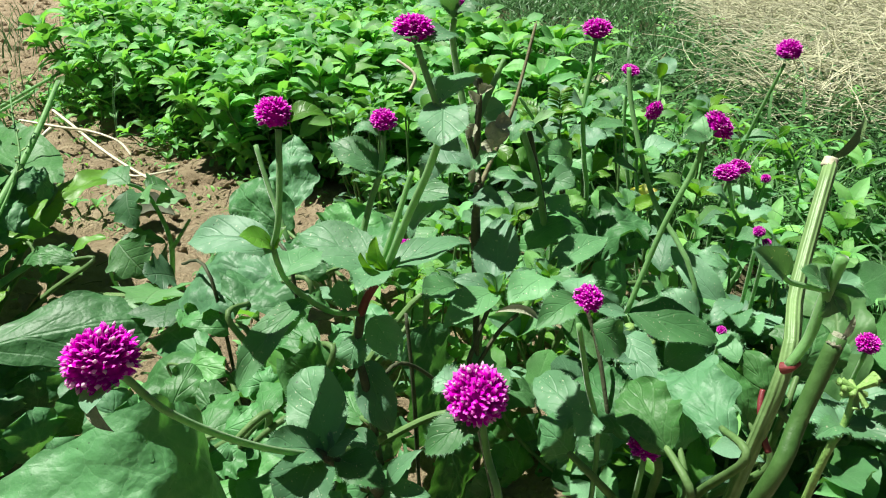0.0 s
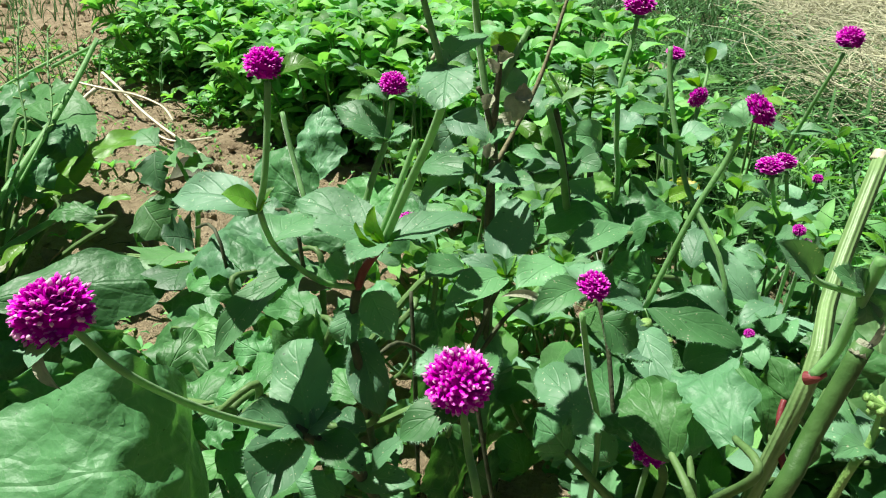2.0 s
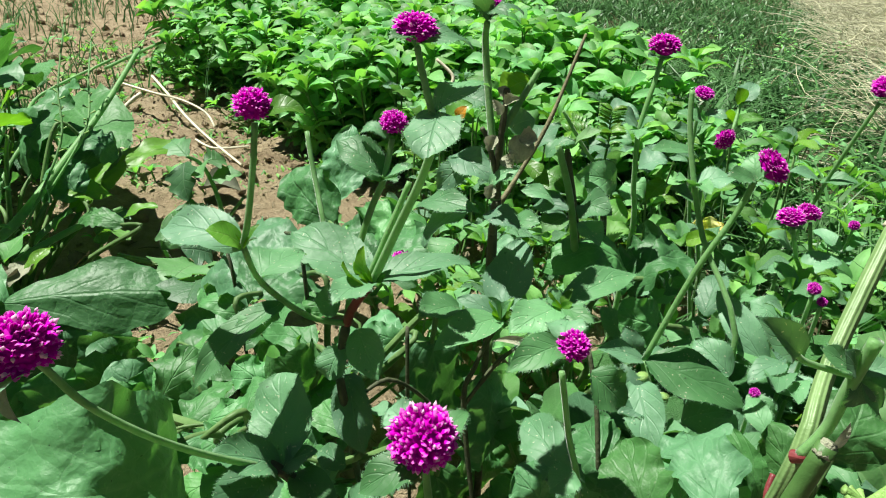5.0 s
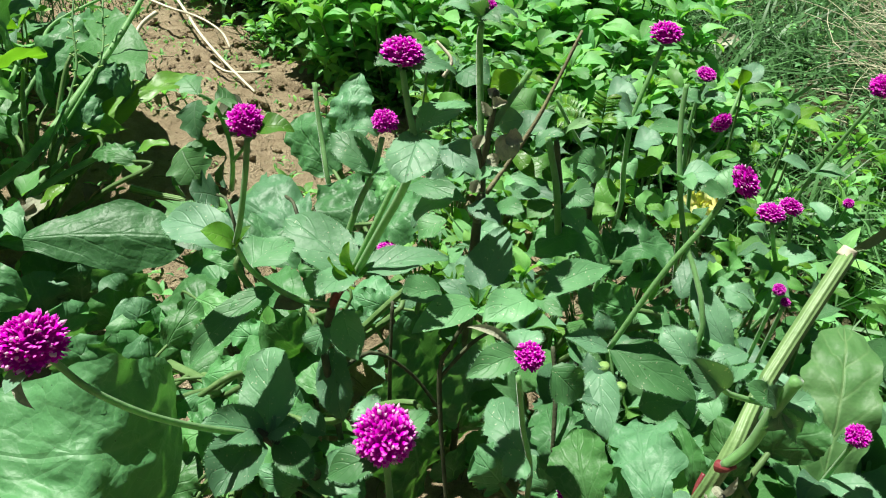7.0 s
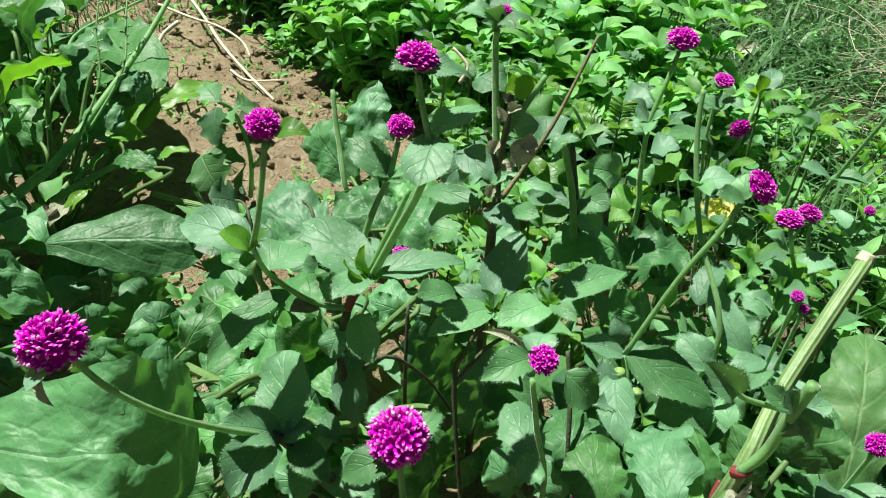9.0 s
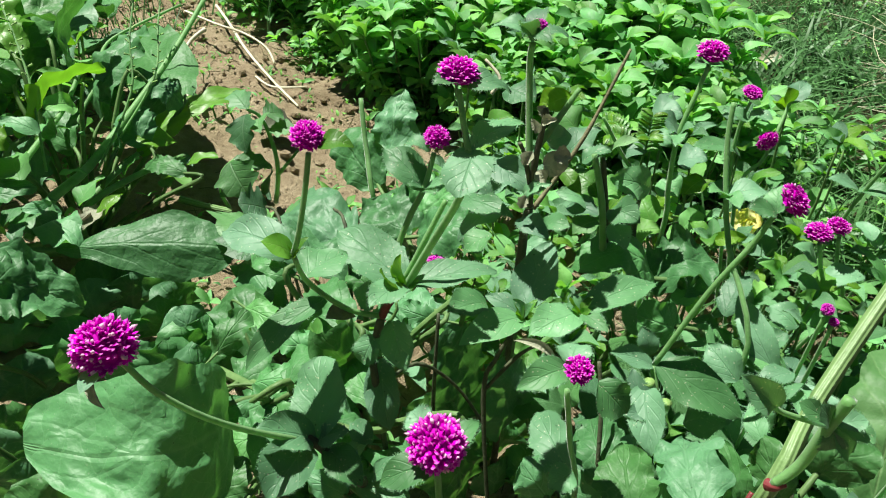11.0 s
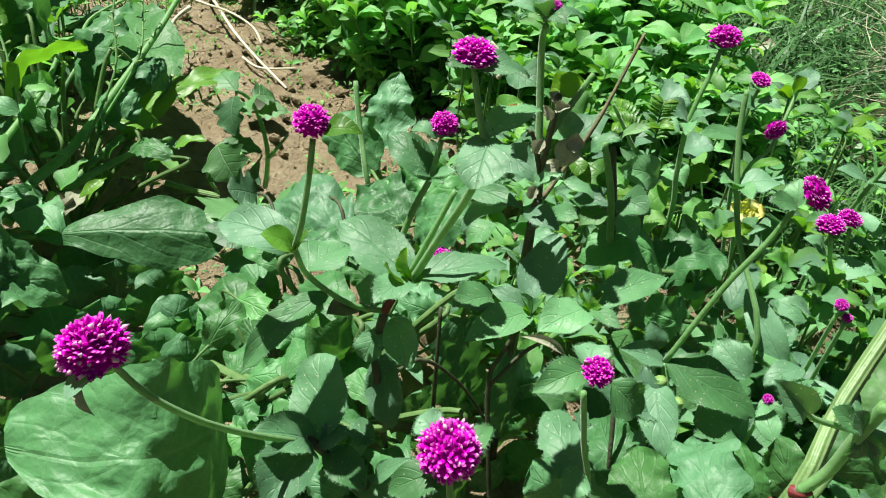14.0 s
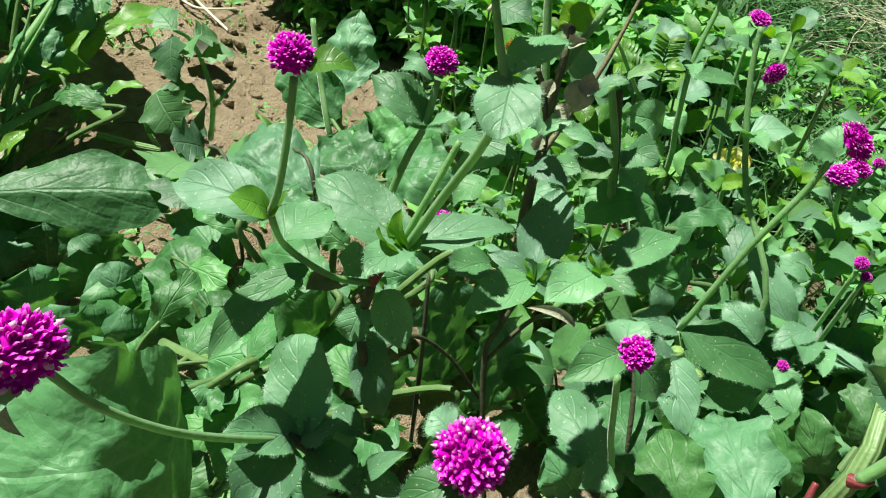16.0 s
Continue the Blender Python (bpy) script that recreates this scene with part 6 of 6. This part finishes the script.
scatter(weeds, [p for p in patch if p[1] < 0.93], 8, 0.75, 1.3, 45)
scatter(far_weeds, [p for p in patch if p[1] >= 0.93], 18, 0.8, 1.35, 45)

vines = [herb("vine", 50 + k, 0.06, 5, 0.034, "creeping vine with deeply lobed dull-green leaves", "vine", "lobed vines", 0.06, 5, 3, "creeping_vine") for k in range(2)]
scatter(vines, spread_spots(5, 17, 0.10, lambda x, y: abs(y - weed_front(x) - 0.12) < 0.16 and x < -0.3 and x > -0.78, (-0.8, -0.3, 1.0, 1.7)), 9)

herbs = [herb("herb", 70 + k, 0.10 + 0.02 * k, 4, 0.030, "leafy green herb with soft oval leaves", "herb", "green herbs", 0.035, 5, 2, "leafy_herb") for k in range(4)]
scatter(herbs, spread_spots(46, 27, 0.053, lambda x, y: x < 0.26 and (x - 0.165) ** 2 + (y - 0.635) ** 2 > 0.004 and x > -0.02 - 0.25 * (y - 0.5) and x < grass_edge(y) - 0.18 - 0.3 * max(0, y - 0.7), (-0.16, 0.4, 0.47, 1.2)), 10, 0.7, 1.15, 60)
fines = [herb("fine", 80 + k, 0.07, 5, 0.034, "fine-leaved green weed with narrow leaves", "weed", "fine weeds", 0.045, 5, 3, "fine_weed", True) for k in range(2)]
scatter(fines, spread_spots(14, 37, 0.06, lambda x, y: x > 0.12 and -0.2 < x - grass_edge(y) < 0.06, (0.1, 0.6, 0.45, 1.2)), 12, 0.7, 1.2)

# low growth under the tall plants
lows = [herb("herb", 90 + k, 0.055, 4, 0.034, "low leafy growth under taller plants", "herb", "low herbs", 0.04, 4, 1, "low_herb") for k in range(3)]
scatter(lows, spread_spots(20, 47, 0.048, lambda x, y: y > 0.30 and x > -0.12 - 0.2 * (y - 0.3) and not (-0.06 < x < 0.10 and y < 0.50), (-0.12, 0.34, 0.28, 0.52)), 13, 0.7, 1.2)
greens = [herb("chard", 95 + k, 0.075, 5, 0.055, "low leafy vegetable with crinkled leaves", "vegetable plant", "low leafy vegetables", 0.035, 2, 1, "low_vegetable") for k in range(3)]
scatter(greens, [(0.30, 0.47), (0.12, 0.40), (0.20, 0.38), (0.16, 0.46), (0.27, 0.40), (0.24, 0.50)], 14, 0.7, 1.0)
talls = [herb("chard", 105 + k, 0.15, 6, 0.068, "tall leafy vegetable with crinkled leaves", "vegetable plant", GREENS, 0.05, 3, 2, "leafy_vegetable") for k in range(2)]
talls += [herb("herb", 115 + k, 0.19, 5, 0.048, "tall leafy plant with many oval leaves", "herb", "tall herbs", 0.05, 4, 4, "tall_herb") for k in range(2)]
scatter(talls, [(-0.68, 0.64), (-0.80, 0.78), (-0.64, 0.74), (-0.88, 0.68), (-0.98, 0.98), (-0.72, 0.88)], 15, 0.85, 1.15)

# Added plants, most out of view at the left, there to cast shade rightwards.
shade_plants = [herb(("herb", "chard", "weed")[k], 135 + k, 0.21, 6, (0.036, 0.034, 0.034)[k], "tall leafy plant added for its shade, bare below, small leaves above", "herb", "tall herbs", 0.05, 7, 2, "tall_herb") for k in range(3)]
scatter(shade_plants, [(-0.70, 0.83), (-0.60, 0.50), (-0.50, 0.42), (-0.45, 0.36), (-0.42, 0.30), (-0.55, 0.37), (-0.47, 0.25)], 25, 0.85, 1.1)

# seedlings on the bare soil
sprouts = [herb("fine", 120 + k, 0.016, 2, 0.020, "tiny green seedling on bare soil", "seedling", "soil seedlings", 0.012, 4, 0, "seedling", True) for k in range(3)]
def bare(x, y):
    return y < weed_front(x) + 0.05 and -0.42 - 0.75 * (y - 0.4) < x < -0.1


def sprout_mass(spots, seed):
    """Countless sprouts on the soil, joined."""
    rng = random.Random(seed)
    got = []
    for x, y in spots:
        for _ in range(rng.randint(5, 14)):
            q = Vector((x + rng.gauss(0, 0.014), y + rng.gauss(0, 0.014), 0))
            q.z = ground_height(q.x, q.y) + rng.uniform(0.001, 0.010)
            a = rng.uniform(0, 6.28)
            d = Vector((math.cos(a), math.sin(a), rng.uniform(0.1, 0.9))).normalized()
            got.append(moved(rng.choice(BLADES["fine"])[1], Matrix.Translation(q) @ frame_to((0, 0, 0), d, UP) @ Matrix.Scale(rng.uniform(0.005, 0.013), 4)))
    tagged(new("sprouts", from_lists("sprouts", *join(got), WEED)), "tiny green sprouts scattered over bare soil", "sprouts", "", "stuff")


sprout_mass(spread_spots(130, 58, 0.02, bare, (-1.2, -0.1, 0.4, 1.9)), 19)
scatter(sprouts, spread_spots(45, 57, 0.03, lambda x, y: y < weed_front(x) + 0.05 and x < -0.2 and x > -0.42 - 0.75 * (y - 0.4), (-1.3, -0.12, 0.45, 1.9)), 16, 0.6, 1.6)

# ---- things on the soil patch ----

tomato = thing("tomato_seedling", (-0.2914, 0.6793, 0.0250), "young tomato-like seedling with hanging lobed leaves on soil", "seedling")
tb = (-0.2959, 0.6875, 0.0200)
stem(tomato, [tb, (-0.2770, 0.6603, 0.0752), (-0.2826, 0.6606, 0.1065), (-0.2926, 0.6573, 0.1338), (-0.3008, 0.6446, 0.1457)], 0.0030, 0.0016)
stem(tomato, [(-0.2751, 0.6592, 0.0728), (-0.2553, 0.6642, 0.1012)], 0.0022, 0.0014)
for a, b, w, f in (((-0.3011, 0.6413, 0.1407), (-0.2884, 0.6191, 0.1104), 0.036, (-0.3, -1, 0.4)), ((-0.2926, 0.6573, 0.1338), (-0.2735, 0.6203, 0.1347), 0.024, (0.2, -1, 0.5)), ((-0.2834, 0.6571, 0.1203), (-0.2563, 0.6671, 0.1252), 0.022, (0, -0.6, 1)),
                   ((-0.2905, 0.6596, 0.1365), (-0.2780, 0.6784, 0.1325), 0.03, (0, -0.6, 1)), ((-0.3099, 0.6215, 0.0942), (-0.2790, 0.6059, 0.0667), 0.045, (0.1, -1, 0.5)), ((-0.2760, 0.6464, 0.0815), (-0.2575, 0.6073, 0.0698), 0.02, (-0.4, -1, 0.3)),
                   ((-0.3129, 0.6318, 0.0924), (-0.2766, 0.6478, 0.0840), 0.022, (0, -0.6, 1)), ((-0.3008, 0.6446, 0.1457), (-0.3286, 0.6655, 0.1517), 0.024, (0, -0.6, 1))):
    leaf(tomato, a, b, w, f, "oval", VINE, seed=round(w * 1000), lobes=0.22, lobe_count=3, nu=8, nv=14, bend=0.1)
stem(tomato, [(-0.3227, 0.6349, 0.0300), (-0.3230, 0.6203, 0.0594), (-0.3203, 0.6230, 0.0817), (-0.3093, 0.6281, 0.0947)], 0.0022, 0.0015)

vine = thing("creeping_vine", (-0.2093, 0.4931, 0.0998), "lobed grey-green vine leaves over the soil", "vine")
for a, b, w in (((-0.2216, 0.5154, 0.1015), (-0.2220, 0.4712, 0.1085), 0.05), ((-0.2059, 0.4968, 0.1042), (-0.1978, 0.4510, 0.1052), 0.045), ((-0.2234, 0.5386, 0.1007), (-0.2388, 0.5181, 0.1127), 0.035), ((-0.2023, 0.5096, 0.1038), (-0.1724, 0.4727, 0.1100), 0.04), ((-0.1995, 0.5250, 0.1077), (-0.1710, 0.5103, 0.1113), 0.04)):
    leaf(vine, a, b, w, (0, -0.7, 0.9), "round", VINE, seed=round(w * 2000), lobes=0.28, lobe_count=3, nu=10, nv=14, bend=0.1)
stem(vine, [(-0.2507, 0.6192, 0.0200), (-0.2023, 0.5096, 0.1038), (-0.2170, 0.5168, 0.1019)], 0.0016, 0.0012)


def stalk(points, r, material, label, name="dry_stalk", category="dry stalk"):
    ob = thing(name, points[0], label, category, "stalks on the soil")
    stem(ob, points, r, r * 0.7, material, name="stalk", sides=6)
    return ob


stalk([(-0.7354, 1.2813, 0.0600), (-0.6618, 1.2076, 0.0500), (-0.5802, 1.1152, 0.0450), (-0.5224, 1.0636, 0.0350), (-0.4605, 1.0073, 0.0300), (-0.4085, 0.9702, 0.0200)], 0.0029, PALE_STRAW, "bleached bent dry stalk lying on soil")
stalk([(-0.7575, 1.2119, 0.0600), (-0.6657, 1.1682, 0.0600), (-0.6137, 1.1740, 0.0500), (-0.5586, 1.1496, 0.0400), (-0.5279, 1.1213, 0.0250)], 0.0026, PALE_STRAW, "bleached dry stalk, bent at its end")
stalk([(-0.5128, 1.0312, 0.0300), (-0.4678, 1.0029, 0.0300), (-0.4233, 1.0296, 0.0300)], 0.0022, PALE_STRAW, "short white dry stalk on soil")
stalk([(-0.3602, 0.6006, 0.0500), (-0.3347, 0.6070, 0.0450), (-0.3087, 0.6161, 0.0400)], 0.0042, PALE_STEM, "fallen yellow-green stalk on soil", "fallen_stalk")
stalk([(-0.6209, 0.9965, 0.0500), (-0.5555, 0.9124, 0.0500), (-0.5583, 0.9063, 0.0300)], 0.0035, STRAW, "short dry brown stalk")
stalk([(-0.8219, 1.2651, 0.0700), (-0.7951, 1.3376, 0.0900), (-0.7619, 1.3975, 0.1100)], 0.0034, STEM, "long green fallen stalk above the soil", "fallen_stalk")
stalk([(-0.5770, 1.0000, 0.1030), (-0.5890, 0.9700, 0.0850), (-0.5760, 0.9300, 0.0580), (-0.5340, 0.8800, 0.0410)], 0.0034, PALE_STRAW, "thin curved bleached stalk beside the tall greens")
for k, (p, q) in enumerate((((-0.1839, 0.4693, 0.1473), (-0.1464, 0.4250, 0.1579)), ((-0.1084, 0.4272, 0.1841), (-0.0839, 0.3945, 0.1800)), ((-0.0122, 0.3589, 0.1714), (-0.0083, 0.3506, 0.1189)))):
    twig = thing("dry_twig", q, "thin dark-brown dry twig among the leaves", "twig", "dry twigs")
    stem(twig, [(q[0], q[1] + 0.02, 0.012), q, p], 0.0015, 0.001, BROWN_STEM, name="twig", knots=0.3)

litter = thing("dead_leaf", (-0.3748, 0.8427, 0.0300), "dark crumpled dead leaf on soil", "dead leaf")
leaf(litter, (-0.4077, 0.8488, 0.0250), (-0.3530, 0.8524, 0.0300), 0.05, (0, -0.2, 1), "oval", BROWN_STEM, name="blade", curl=0.6, ragged=0.3)

bloom = thing("yellow_flower", (0.19, 0.66, 0.012), "pale yellow wild flower with soft petals", "flower")
stem(bloom, [(0.19, 0.66, 0.01), (0.188, 0.65, 0.07), (0.186, 0.646, 0.130)], 0.0014, 0.0012)
for k in range(5):
    a = k * 1.2566 + 0.3
    d = Vector((math.cos(a), 0.35 * math.sin(a) - 0.3, 0.75 * math.sin(a) + 0.2)) * 0.015
    leaf(bloom, (0.186, 0.646, 0.132), V((0.186, 0.646, 0.132)) + d, 0.014, (0, -1, 0.6), "obovate", YELLOW, name="petal", seed=k, wave=0.18, crinkle=0.16, ruffle=0.12, ragged=0.2, nu=10, nv=14)

# grass blades that come up between the herbs
rng = random.Random(76)
between = [(rng.uniform(0.05, 0.45), rng.uniform(0.5, 1.0)) for _ in range(420)]
blades("stray_grass_blades", GRASS, between, "single thin grass blades between herbs", "grass", 0.08, 0.17, 0.0024, 75, 0.9)

# tall thin grass at the left edge
rng = random.Random(77)
tuft = [(-0.95 + rng.gauss(0, 0.14), 1.15 + rng.gauss(0, 0.2)) for _ in range(240)]
blades("grass_tuft", GRASS, tuft, "tuft of thin tall green grass", "grass", 0.06, 0.20, 0.0030, 78, 0.6)


# a weed with feathery leaves
feather = thing("feathery_weed", (0.0678, 0.4623, 0.2218), "young weed with feathery divided leaves", "weed")
fb = V((0.0820, 0.4751, 0.2189))
stem(feather, [(fb.x, fb.y + 0.03, 0.012), fb - Vector((0, 0, 0.05)), fb], 0.0013, 0.0009)
for end in ((0.0580, 0.4693, 0.2552), (0.0829, 0.4821, 0.2682), (0.0532, 0.4831, 0.2596), (0.0833, 0.4645, 0.2590)):
    line = smooth_line([fb, fb.lerp(V(end), 0.55) + Vector((0, 0, 0.014)), end], 10)
    stem(feather, [line[0], line[10], line[20]], 0.0007, 0.0004, FRESH, name="leaf_stalk", sides=5)
    for k in range(8, 21):
        along = (line[min(k + 1, 20)] - line[k - 1]).normalized()
        across = along.cross(Vector((0.0, -0.5, 1.0))).normalized()
        for sgn in (-1, 1):
            leaf(feather, line[k], line[k] + (across * sgn + along * 0.35) * 0.0085, 0.0032, (0, -0.5, 1), "oval", FRESH, name="leaflet", seed=k, nu=4, nv=5)

dry = thing("dead_leaf", (0.3169, 1.5884, 0.0500), "curled tan dead leaf in the grass", "dead leaf")
leaf(dry, (0.2903, 1.5460, 0.0500), (0.3355, 1.5709, 0.0600), 0.035, (-0.3, -0.6, 0.7), "oval", STRAW, name="blade", curl=0.35, ragged=0.3, nv=14)
for k, q in enumerate(((-0.0507, 0.7017, 0.0300), (-0.0406, 0.7267, 0.0300), (-0.0237, 0.7106, 0.0250), (-0.0549, 0.6805, 0.0300), (-0.0148, 0.7254, 0.0300), (-0.0416, 0.6925, 0.0300))):
    mulch = thing("dead_leaf", q, "crumpled dry brown leaf under the plants", "dead leaf", "dead leaves under the plants")
    d = Vector((math.cos(k * 1.9), math.sin(k * 1.9), 0.3)) * 0.014
    leaf(mulch, V(q) - d, V(q) + d, 0.022, (0.1, -0.6, 0.8), "oval", DEAD, name="blade", seed=k, curl=0.8, ragged=0.4, torn=0.3, nv=12)

rng = random.Random(81)
far_tuft = [(-1.55 + rng.gauss(0, 0.22), 2.1 + rng.gauss(0, 0.4)) for _ in range(420)]
blades("far_grass_tuft", GRASS, far_tuft, "thin scattered grass on the bare soil", "grass", 0.05, 0.16, 0.0034, 82, 0.8)


# small broad-leaved weeds in the grass
def meadow_weeds(n, seed):
    rng = random.Random(seed)
    got = []
    for x, y in grass_spots(n, seed, 0.75, 2.6, 0.6, 1.3):
        h = rng.uniform(0.02, 0.075)
        for k in range(rng.randint(4, 9)):
            a = rng.uniform(0, 6.28)
            q = Vector((x + 0.012 * math.cos(a), y + 0.012 * math.sin(a), ground_height(x, y) + h * rng.uniform(0.4, 1)))
            d = Vector((math.cos(a), math.sin(a), rng.uniform(-0.1, 0.5))).normalized()
            got.append(moved(BLADES["far"][k % 4][1], Matrix.Translation(q) @ frame_to((0, 0, 0), d, UP + Vector((-0.2, -0.3, 0))) @ Matrix.Scale(rng.uniform(0.010, 0.022), 4)))
    tagged(new("meadow_weeds", from_lists("meadow_weeds", *join(got), WEED)), "small round-leaved weeds growing in the grass", "weeds", "", "stuff")


meadow_weeds(320, 83)
